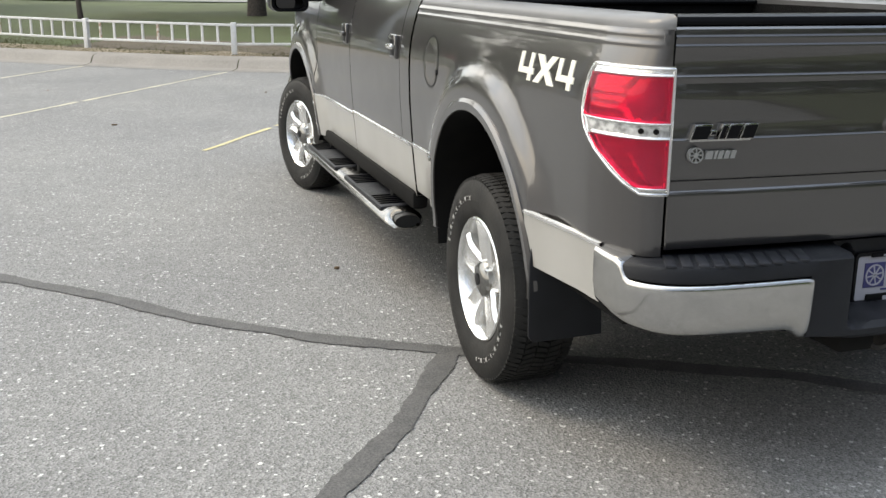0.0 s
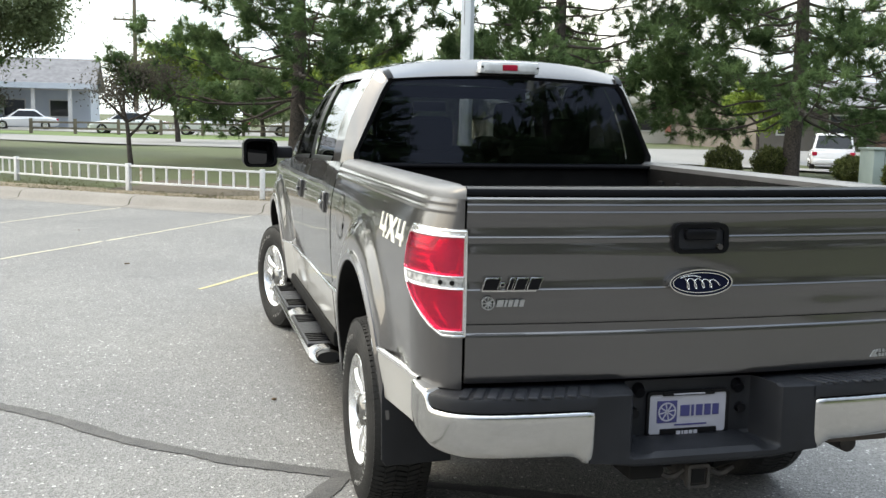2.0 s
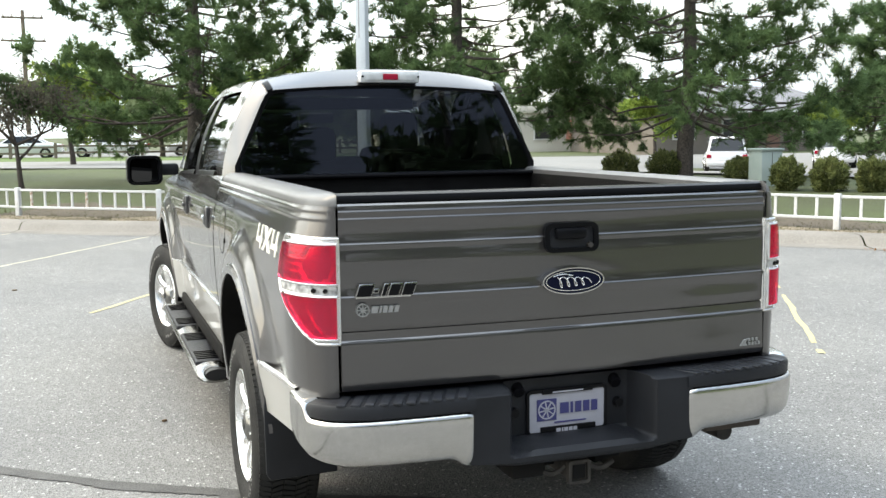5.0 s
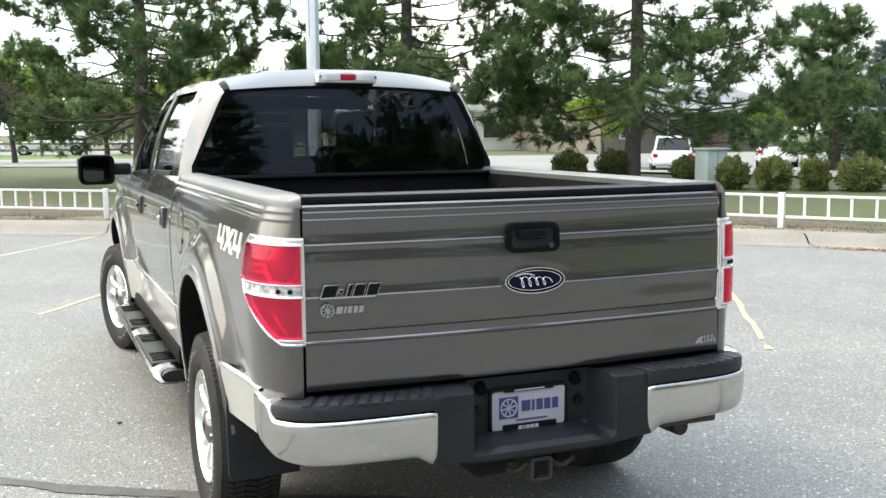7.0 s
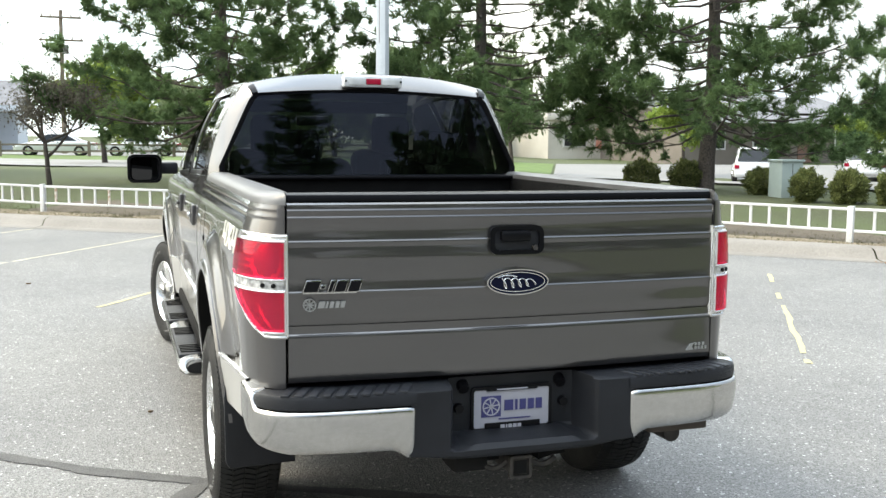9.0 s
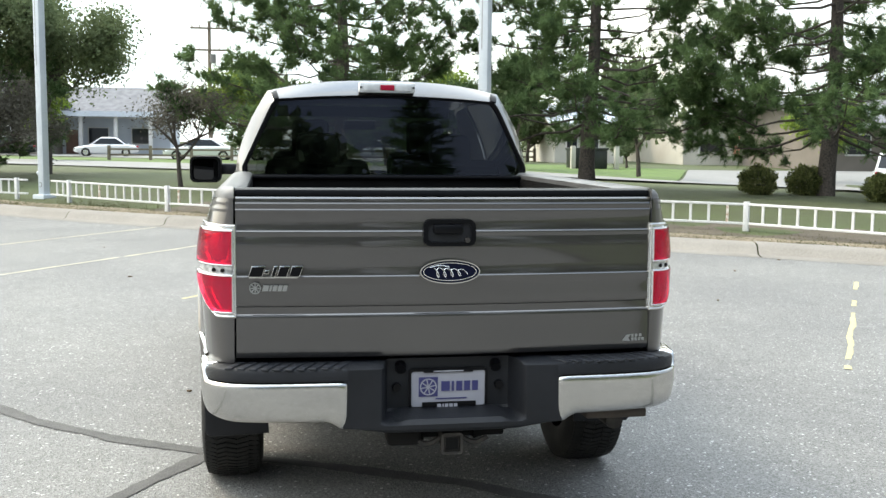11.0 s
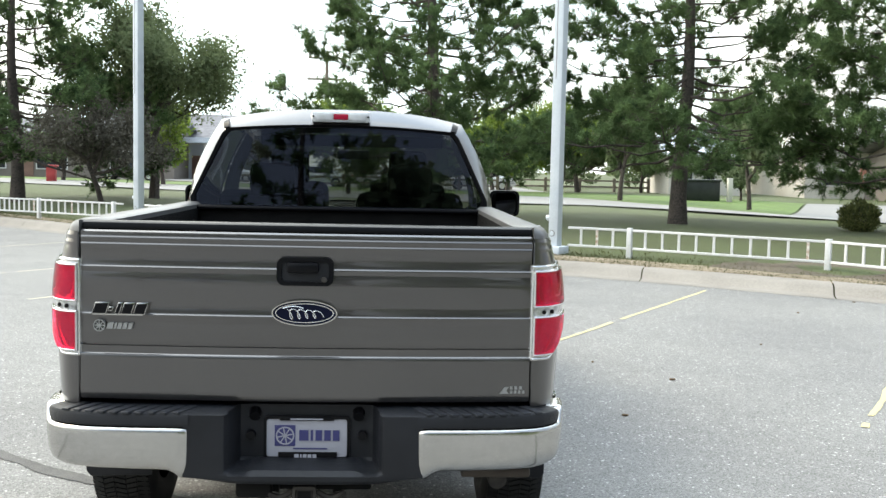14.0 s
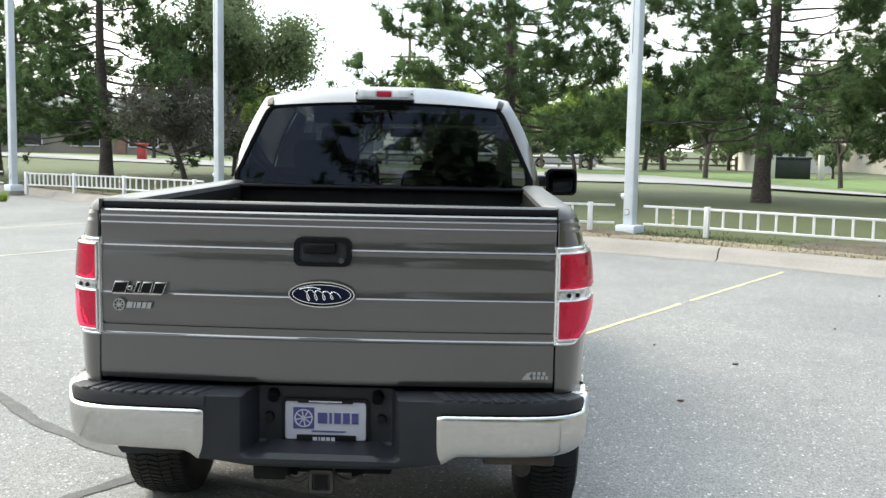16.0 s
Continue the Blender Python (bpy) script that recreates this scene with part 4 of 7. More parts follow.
for left in (True, False):
    s = -1 if left else 1
    side = part("bedside", side_panel(REAR, 2.118, 0.765, 1.392, left, nz=22), PAINT, truck)
    # rail cap
    rr = []
    for y in [REAR + q for q in (0.0, 0.015, 0.04, 0.074, 0.16, 0.25)] + [0.272 + 1.838 * i / 14 for i in range(1, 15)]:
        o = side_x(y, 1.392)
        e_ = 0.824 if y < 0.12 else 0.0
        rr.append([(s * max(q, e_), y, z) for q, z in ((o - 0.004, 1.388), (o - 0.006, 1.405), (o - 0.02, 1.422), (o - 0.045, 1.43), (min(0.845, o - 0.047), 1.432), (max(min(0.80, o - 0.050), e_), 1.430), (max(0.782, e_), 1.418), (max(0.782, e_), 1.38))])
        if len(rr) == 1:
            rr.insert(0, [(q[0], q[1] + 0.001, 1.38) for q in rr[0]])
    b = grid(rr)
    bmesh.ops.recalc_face_normals(b, faces=b.faces[:])
    cap = part("rail_cap", b, mat("rail_cap_black", (0.09, 0.09, 0.09), 0.42, 0, 0.15, [(5, (0.07, 0.07, 0.072), (0.115, 0.115, 0.116), 0.5)]) if left else bpy.data.materials["rail_cap_black"], truck, "dark smooth bed rail cap")
    # arch lip and liner
    cy, cz, r = ARCH[0]
    for cyy, czz, rr_ in ARCH:
        lip = []
        for a in range(-14, 195, 6):
            y, z = cyy + rr_ * math.cos(radians(a)), czz + rr_ * math.sin(radians(a))
            z = max(z, 0.44)
            y2, z2 = cyy + (rr_ - 0.03) * math.cos(radians(a)), czz + (rr_ - 0.03) * math.sin(radians(a))
            o = side_x(y, max(z, 0.5))
            lip.append([(s * (o + 0.004), y, z + 0.006), (s * (o + 0.006), y2, z2), (s * (o - 0.05), y2, z2), (s * 0.60, y2, z2)])
        b = grid(lip)
        bmesh.ops.recalc_face_normals(b, faces=b.faces[:])
        part("wheel_arch_liner", b, UNDER, truck)
        edge = []
        for a in range(-12, 193, 6):
            ya, za = math.cos(radians(a)), math.sin(radians(a))
            row = []
            for q, dx in ((-0.028, 0.0), (-0.026, 0.012), (0.004, 0.014), (0.018, 0.004), (0.018, -0.01)):
                y, z = cyy + (rr_ + q) * ya, czz + (rr_ + q) * za
                row.append((s * (side_x(y, max(0.5, z)) + dx), y, max(z, 0.46)))
            edge.append(row)
        b = grid(edge)
        bmesh.ops.recalc_face_normals(b, faces=b.faces[:])
        part("arch_moulding", b, PAINT, truck)
    # two-tone lower panels
    lo = lambda y0, y1, z0, z1: part("lower_panel", side_panel(y0, y1, z0, z1, left, 0.004, 7), LOWER, truck, "pale silver-beige lower body panel")
    rr = []
    for y in np.linspace(0.170, 0.640, 14):
        k = (0.640 - y) / 0.34
        row = []
        for z in (0.585, 0.587, 0.62, 0.66, 0.70, 0.74, 0.766, 0.768):
            x = side_x(0.640, z) + (side_x(0.30, z) - side_x(0.640, z)) * k if y > 0.30 else side_x(y, z)
            row.append((s * (x + 0.004 - (0.03 if z in (0.585, 0.768) else 0.0)), float(y), z))
        rr.append(row)
    b = grid(rr)
    bmesh.ops.recalc_face_normals(b, faces=b.faces[:])
    part("lower_panel", b, LOWER, truck, "pale silver-beige lower body panel")
    lo(1.70, 2.118, 0.53, 0.752)
    lo(2.145, 3.37, 0.50, 0.745)
    lo(3.38, 4.36, 0.47, 0.735)
    for y0, y1, z in ((1.71, 2.118, 0.755), (2.145, 3.37, 0.748), (3.38, 4.36, 0.738)):
        rr = [[(s * (side_x(y, z) + dx), y, z + dz) for dx, dz in ((0.0, -0.008), (0.009, -0.006), (0.010, 0.004), (0.0, 0.008))] for y in np.linspace(y0, y1, 8)]
        b = grid(rr)
        bmesh.ops.recalc_face_normals(b, faces=b.faces[:])
        part("trim_strip", b, BEZEL, truck)
    rr = []
    for y in np.linspace(0.17, 0.635, 10):
        k = (0.640 - y) / 0.34
        x = side_x(0.640, 0.771) + (side_x(0.30, 0.771) - side_x(0.640, 0.771)) * k if y > 0.30 else side_x(y, 0.771)
        rr.append([(s * (x + dx), float(y), 0.771 + dz) for dx, dz in ((-0.004, -0.008), (0.009, -0.006), (0.010, 0.004), (-0.004, 0.008))])
    b = grid(rr)
    bmesh.ops.recalc_face_normals(b, faces=b.faces[:])
    part("trim_strip", b, BEZEL, truck)
    # fuel door on the driver's side
    if left:
        o = [(1.80 + 0.095 * math.cos(a) * abs(math.cos(a)) ** -0.3 if math.cos(a) else 1.80, 1.165 + 0.10 * math.sin(a)) for a in [2 * math.pi * i / 28 for i in range(28)]]
        b = bmesh.new()
        ring_o = [b.verts.new((-(side_x(y, z) + 0.003), y, z)) for y, z in o]
        b.faces.new(ring_o)
        bmesh.ops.recalc_face_normals(b, faces=b.faces[:])
        ext = bmesh.ops.inset_region(b, faces=b.faces[:], thickness=0.006, depth=-0.002)
        part("fuel_door", b, PAINT, side)
        rim = [[(-(side_x(1.80 + 0.103 * k * math.cos(a), 1.165 + 0.108 * k * math.sin(a)) + 0.0015), 1.80 + 0.103 * k * math.cos(a), 1.165 + 0.108 * k * math.sin(a)) for k in (0.96, 1.03)] for a in [2 * math.pi * i / 36 for i in range(37)]]
        part("fuel_door_gap", grid(rim), SATIN, side)
        part("fuel_door_notch", cyl(0.013, 0.013, (-(side_x(1.715, 1.125) + 0.004), 1.715, 1.125), (-(side_x(1.715, 1.125) - 0.01), 1.715, 1.125), 12), SATIN, side)
    # decal
    four = [(0, 0.24), (0.68, 0.24), (0.68, 0), (0.92, 0), (0.92, 0.24), (1.04, 0.24), (1.04, 0.46), (0.92, 0.46), (0.92, 1), (0.68, 1), (0.68, 0.46), (0.24, 0.46), (0.24, 1), (0, 1)]
    cross = [(0, 0), (0.30, 0), (0.5, 0.33), (0.7, 0), (1, 0), (0.67, 0.5), (1, 1), (0.7, 1), (0.5, 0.67), (0.3, 1), (0, 1), (0.33, 0.5)]
    glyphs = bmesh.new()
    for shape, u0, w in ((four, 0.0, 0.28), (cross, 0.305, 0.37), (four, 0.70, 0.28)):
        ext = []
        for a, v in shape:
            u = u0 + w * a + 0.022 * (v - 0.5)
            y = 0.585 + (0.5 - u) * DECAL_W if left else 0.585 + (u - 0.5) * DECAL_W
            z = DECAL_Z + (v - 0.5) * DECAL_H
            ext.append((y, z))
        lo_, hi_ = [glyphs.verts.new((s * (side_x(y, z) - 0.004), y, z)) for y, z in ext], [glyphs.verts.new((s * (side_x(y, z) + 0.0035), y, z)) for y, z in ext]
        glyphs.faces.new(hi_)
        for k in range(len(hi_)):
            glyphs.faces.new((lo_[k], lo_[(k + 1) % len(lo_)], hi_[(k + 1) % len(hi_)], hi_[k]))
    bmesh.ops.recalc_face_normals(glyphs, faces=glyphs.faces[:])
    part("four_by_four_decal", glyphs, DECAL, truck, "cream angular 4X4 decal", smooth=False)

# tail lamps wrapped round the rear corners
def corner(theta, z, s, out=0.0):
    a = radians(theta)
    X = lerp(z, XPROF)
    over = max(0.0, a - math.pi / 2)
    a -= over
    return (s * (0.828 + (X - 0.828 + out) * math.sin(a)), 0.25 + REAR - (0.25 + out) * math.cos(a) + 0.25 * over, z)


def lamp_front(z):
    return lerp(z, [(0.94, 32), (0.99, 54), (1.06, 78), (1.11, 89), (1.15, 93), (1.22, 92), (1.295, 88)])


def lamp_patch(s, z0, z1, out, inset, n=12, thick=0.012):
    rr = []
    r = 0.026 if inset == 0 else 0.010
    for z in [z0, z0 + r * 0.1, z0 + r * 0.35, z0 + r * 0.7] + np.linspace(z0 + r, z1 - r, 8).tolist() + [z1 - r * 0.7, z1 - r * 0.35, z1 - r * 0.1, z1]:
        d = min(r, z - z0, z1 - z)
        f = lamp_front(z) - inset * 1.5 - (r - math.sqrt(max(0.0, r * r - (r - d) ** 2))) * 230
        zz = z
        rr.append([corner(-3 + inset * 0.9 + (f + 3 - inset * 0.9) * k / n, zz, s, out) for k in range(n + 1)])
    b = grid(rr)
    bmesh.ops.recalc_face_normals(b, faces=b.faces[:])
    g = bmesh.ops.extrude_face_region(b, geom=b.faces[:])
    vs = [v for v in g["geom"] if isinstance(v, bmesh.types.BMVert)]
    for v in vs:
        v.co -= Vector((v.co.x / abs(v.co.x) * thick * 0.6, -thick, 0))
    bmesh.ops.recalc_face_normals(b, faces=b.faces[:])
    return b


def lamp_sheet(s, z0, z1, out, relief=0.0):
    """A thin curved sheet across one lamp field: a smooth lens, or a reflector with a bowl and flutes."""
    rr = []
    for j in range(29):
        v = j / 28
        z = z0 + (z1 - z0) * v
        f = lamp_front(z) - 9
        row = []
        for k in range(37):
            u = k / 36
            a = 2.4 + (f - 2.4) * u
            o = out
            if relief:
                r = math.hypot((u - 0.30) / 0.30, (v - 0.5) / 0.62)
                o += relief * (min(1.0, r * r) - 1.0) if r < 1 else 0.0
                o += 0.0002 * math.sin(v * 34) * min(1.0, max(0.0, (u - 0.52) * 8)) + 0.0003 * math.sin(u * 40) * (1 if u < 0.52 else 0)
            row.append(corner(a, z, s, o))
        rr.append(row)
    b = grid(rr)
    bmesh.ops.recalc_face_normals(b, faces=b.faces[:])
    return b


def lamp_rim(s, z0, z1, inset, out, rad):
    """A rounded bead round a lamp or a lens."""
    zs = np.linspace(z0, z1, 14)
    inner = -3 + inset * 0.9
    path = [(inner, z) for z in zs] + [(inner + (lamp_front(z1) - 4 - inset * 1.5 - inner) * k / 10, z1) for k in range(1, 11)]
    path += [(lamp_front(z) - inset * 1.5, z) for z in zs[::-1][1:-1]] + [(inner + (lamp_front(z0) - 4 - inset * 1.5 - inner) * k / 10, z0) for k in range(10, 0, -1)]
    P = [Vector(corner(a, z, s, out)) for a, z in path]
    N = [Vector((s * math.sin(radians(a)), -math.cos(radians(a)), 0)) for a, z in path]
    rr = []
    for i in range(len(P) + 1):
        p, q, n = P[i % len(P)], (P[(i + 1) % len(P)] - P[i - 1 if i < len(P) else len(P) - 1]).normalized(), N[i % len(P)]
        w = q.cross(n)
        rr.append([tuple(p + rad * (n * math.cos(a) + w * math.sin(a))) for a in [2 * math.pi * k / 8 for k in range(8)]])
    b = grid(rr, closed=True)
    bmesh.ops.recalc_face_normals(b, faces=b.faces[:])
    return b


for s in (-1, 1):
    tail_lamp = part("tail_lamp", lamp_patch(s, 0.94, 1.295, 0.006, 0), BEZEL, truck, "bright silver tail lamp housing")
    part("upper_lens", lamp_sheet(s, 1.145, 1.268, 0.020), REDLENS, tail_lamp, "red tail lamp lens").visible_shadow = False
    part("upper_reflector", lamp_sheet(s, 1.145, 1.268, 0.008, 0.006), REFLECTOR, tail_lamp, "bright fluted reflector bowl")
    part("reversing_lens", lamp_patch(s, 1.108, 1.135, 0.012, 6), CLEARLENS, tail_lamp, "clear reversing lamp band")
    part("lower_lens", lamp_sheet(s, 0.965, 1.098, 0.020), REDLENS, tail_lamp, "red tail lamp lens").visible_shadow = False
    part("lower_reflector", lamp_sheet(s, 0.965, 1.098, 0.008, 0.006), REFLECTOR, tail_lamp, "bright fluted reflector bowl")
    part("outer_bead", lamp_rim(s, 0.946, 1.289, 1.2, 0.006, 0.0055), BEZEL, tail_lamp)
    for y0, y1 in ((0.962, 1.101), (1.142, 1.271)):
        part("lens_bead", lamp_rim(s, y0, y1, 5.6, 0.012, 0.0075), BEZEL, tail_lamp)
    for a in (16, 30):
        part("bulb_holder", slab([(0.008 * math.cos(q), 0.008 * math.sin(q)) for q in [2 * math.pi * k / 12 for k in range(12)]], -0.002, 0.002), UNDER, tail_lamp).matrix_local = Matrix.Translation(corner(a, 1.121, s, 0.015)) @ Matrix.Rotation(radians(a) * s, 4, "Z")

# tailgate
def ridge(z, y=-0.004, h=0.006):
    return [(y, z + 0.005), (y - h * 0.12, z + 0.003), (y - h * 0.5, z + 0.0008), (y - h * 0.92, z - 0.0012), (y - h, z - 0.003), (y - h * 0.85, z - 0.008), (y - 0.0005, z - 0.020)]


TG = [(0.02, 1.400), (0.004, 1.398), (-0.003, 1.392)] + ridge(1.374, -0.003, 0.0036) + ridge(1.350, -0.003, 0.0036) + ridge(1.268, -0.004, 0.0042) + [(-0.004, z) for z in (1.252, 1.245, 1.238, 1.231, 1.225, 1.218, 1.212, 1.206, 1.20, 1.17, 1.14)] + ridge(1.096, -0.004, 0.0042) + [(-0.004, z) for z in (1.06, 1.04, 1.02, 1.0)]
TG += [(-0.003, 0.991), (-0.002, 0.987), (0.007, 0.985), (0.007, 0.981), (-0.002, 0.979), (-0.0025, 0.9525), (-0.004, 0.9505), (-0.008, 0.9475), (-0.0095, 0.944), (-0.0095, 0.935), (-0.0115, 0.87), (-0.0135, 0.82), (-0.0140, 0.806), (-0.012, 0.796), (-0.004, 0.784), (0.020, 0.776)]
TG = [(y + 1.37 * (min(max(z, 1.20), 1.262) - 1.20) ** 2, z) for y, z in TG]


def bow(x):
    return 0.026 - 0.036 * (1 - (x / 0.82) ** 2)


def on_gate(bm):
    """Bends a flat part to the bowed tailgate."""
    for v in bm.verts:
        v.co.y += bow(v.co.x) + 1.37 * (min(max(v.co.z, 1.20), 1.262) - 1.20) ** 2 - 0.007 * min(1.0, max(0.0, (0.93 - v.co.z) / 0.11))
    return bm


rr = []
for x in [-0.821, -0.819, -0.80] + np.linspace(-0.78, 0.78, 27).tolist() + [0.80, 0.819, 0.821]:
    e = 0.006 if abs(x) > 0.820 else 0.001 if abs(x) > 0.81 else 0.0
    rr.append([(x, 0.105, 1.400)] + [(x, y + e + bow(x), z) for y, z in TG] + [(x, 0.105, 0.77)])
b = grid(rr)
bmesh.ops.recalc_face_normals(b, faces=b.faces[:])
tailgate = part("tailgate", b, PAINT, truck, angle=28)
part("tailgate_inner", box(-0.80, 0.80, 0.10, 0.125, 0.80, 1.372, 0.004), LINER, tailgate)
rr = []
for x in np.linspace(-0.818, 0.818, 12):
    rr.append([(x, y + (bow(x) if y < 0.05 else 0.04), z) for y, z in ((0.026, 1.400), (0.018, 1.403), (0.018, 1.414), (0.022, 1.424), (0.035, 1.430), (0.06, 1.430), (0.078, 1.422), (0.082, 1.41), (0.082, 1.400))])
b = grid(rr, closed=True)
b.faces.new([v for v in b.verts[:9]])
b.faces.new([v for v in b.verts[-9:]])
bmesh.ops.recalc_face_normals(b, faces=b.faces[:])
part("tailgate_cap", b, SATIN, tailgate, "glossy black tailgate top cap")
# dark gaps between tailgate and bedsides
for s in (-1, 1):
    part("tailgate_gap", box(s * 0.826 - 0.008, s * 0.826 + 0.008, 0.08, 0.12, 0.77, 1.40), UNDER, truck)
    part("rear_pillar", box(s * 0.839 - 0.014, s * 0.839 + 0.014, 0.030, 0.13, 0.77, 1.383, 0.003), PAINT, truck)
part("gap_filler", box(-0.83, 0.83, 0.12, 0.14, 0.70, 0.90), UNDER, truck)

# tailgate handle, badges
hc = (-0.008, 1.262)
handle = part("tailgate_handle", on_gate(ring(rounded(0.205, 0.102, 0.028, 5, *hc), rounded(0.17, 0.072, 0.018, 5, *hc), -0.022, 0.0)), SATIN, tailgate, "black tailgate handle set in a bezel")
part("handle_recess", on_gate(slab(rounded(0.18, 0.08, 0.018, 5, *hc), -0.012, 0.005)), BLACK, handle)
part("handle_paddle", on_gate(box(hc[0] - 0.066, hc[0] + 0.05, -0.040, -0.012, hc[1] - 0.004, hc[1] + 0.034, 0.010)), SATIN, handle)
part("lock", on_gate(cyl(0.010, 0.010, (hc[0] + 0.068, -0.012, hc[1] - 0.028), (hc[0] + 0.068, -0.026, hc[1] - 0.028), 16)), RUST, handle)


def ellipse(w, h, cx, cz, n=40):
    return [(cx + w / 2 * math.cos(2 * math.pi * i / n), cz + h / 2 * math.sin(2 * math.pi * i / n)) for i in range(n)]


oc = (-0.008, 1.113)
oval = part("oval_badge", on_gate(ring(ellipse(0.236, 0.094, *oc), ellipse(0.226, 0.085, *oc), -0.032, 0.0)), CHROME, tailgate, "chrome-rimmed dark blue oval badge")
part("oval_field", on_gate(slab(ellipse(0.228, 0.087, *oc), -0.027, -0.004)), BADGEBLUE, oval)
def slant(x0, x1, z0, z1, k=0.35):
    d = (z1 - z0) * k
    return [(x0, z0), (x1, z0), (x1 + d, z1), (x0 + d, z1)]


part("inner_ring", on_gate(ring(ellipse(0.210, 0.071, *oc), ellipse(0.204, 0.066, *oc), -0.0285, -0.024)), ALLOY, oval)
lv, lf = [], []
loops = [(oc[0] - 0.062 + 0.120 * k / 90 + 0.011 * math.sin(k / 90 * 27.0), -0.0290, oc[1] - 0.003 + (0.020 - 0.008 * k / 90) * math.cos(k / 90 * 27.0 + 0.5)) for k in range(91)]
add_limb(lv, lf, loops, [0.0019] * 91, 6)
flourish = [(oc[0] - 0.078 + 0.075 * k / 16, -0.0290, oc[1] + 0.017 + 0.008 * math.sin(k / 16 * 3.0)) for k in range(17)]
add_limb(lv, lf, flourish, [0.0024] * 17, 6)
gate_bm = bmesh.new()
gv = [gate_bm.verts.new(v) for v in lv]
for f in lf:
    gate_bm.faces.new([gv[k] for k in f])
part("script_mark", on_gate(gate_bm), ALLOY, oval)



model = part("model_badge", on_gate(slab(slant(-0.772, -0.590, 1.092, 1.097, 0.35), -0.020, 0.0)), CHROME, tailgate, "black model badge with chrome outline")
for x0, x1, z0, z1 in ((-0.775, -0.722, 1.096, 1.140), (-0.716, -0.698, 1.108, 1.124), (-0.692, -0.674, 1.096, 1.140), (-0.670, -0.630, 1.096, 1.140), (-0.625, -0.582, 1.096, 1.140)):
    rim_ = part("badge_bar", on_gate(slab(slant(x0, x1, z0, z1), -0.024, 0.0, 0.002)), CHROME, model)
    part("badge_inlay", on_gate(slab(slant(x0 + 0.004, x1 - 0.002, z0 + 0.003, z1 - 0.005), -0.0262, -0.02)), SATIN, rim_)
dealer = part("dealer_decal", on_gate(ring(ellipse(0.044, 0.044, -0.748, 1.053, 24), ellipse(0.037, 0.037, -0.748, 1.053, 24), -0.018, -0.004)), SILVERPRINT, tailgate, "small silver dealer decal with a spoked wheel")
for k in range(4):
    a = math.pi * k / 4
    o = [(-0.748 + 0.019 * math.cos(a) * u - 0.002 * math.sin(a) * v, 1.053 + 0.019 * math.sin(a) * u + 0.002 * math.cos(a) * v) for u, v in ((-1, -1), (1, -1), (1, 1), (-1, 1))]
    part("wheel_spoke_mark", on_gate(slab(o, -0.0175, -0.005)), SILVERPRINT, dealer)
for x0, w in ((-0.722, 0.022), (-0.696, 0.008), (-0.684, 0.015), (-0.665, 0.015), (-0.646, 0.015)):
    part("lettering_bar", on_gate(slab(slant(x0, x0 + w, 1.042, 1.064, 0.25), -0.0175, -0.005)), SILVERPRINT, dealer)
fuel_badge = part("fuel_badge", on_gate(slab([(0.708, 0.818), (0.742, 0.818), (0.733, 0.830), (0.744, 0.843), (0.726, 0.840)], -0.014, 0.0)), SILVERPRINT, tailgate, "small leaf-shaped fuel badge with tiny lettering bars")
for x0, z0 in ((0.747, 0.818), (0.762, 0.818), (0.777, 0.818), (0.792, 0.818), (0.747, 0.833), (0.764, 0.833), (0.782, 0.833)):
    part("badge_letter_bar", on_gate(box(x0, x0 + 0.010, -0.012, -0.004, z0, z0 + 0.011)), SILVERPRINT, fuel_badge, smooth=False)

# rear bumper: chrome corners, black step pad, dropped centre with the plate
BP = [(0.405, -0.124), (0.56, -0.119)]
for _k in range(25):
    _u = _k / 24
    BP.append(tuple((1 - _u) ** 3 * a + 3 * _u * (1 - _u) ** 2 * b_ + 3 * _u * _u * (1 - _u) * c + _u ** 3 * d for a, b_, c, d in ((0.70, 0.90, 0.950, 0.954), (-0.110, -0.092, -0.02, 0.165))))


def bump_pt(t):
    """Plan of the bumper's outer face from its inner end to its wrapped end, t 0..1, with its outward direction."""
    seg = [0.0]
    for a, c in zip(BP[:-1], BP[1:]):
        seg.append(seg[-1] + math.dist(a, c))
    u = t * seg[-1]
    x, y = np.interp(u, seg, [p[0] for p in BP]), np.interp(u, seg, [p[1] for p in BP])
    e = 0.02
    x2, y2 = np.interp(min(u + e, seg[-1]), seg, [p[0] for p in BP]), np.interp(min(u + e, seg[-1]), seg, [p[1] for p in BP])
    x1, y1 = np.interp(max(u - e, 0), seg, [p[0] for p in BP]), np.interp(max(u - e, 0), seg, [p[1] for p in BP])
    d = Vector((x2 - x1, y2 - y1)).normalized()
    return float(x), float(y), Vector((-d.y, d.x)) * -1


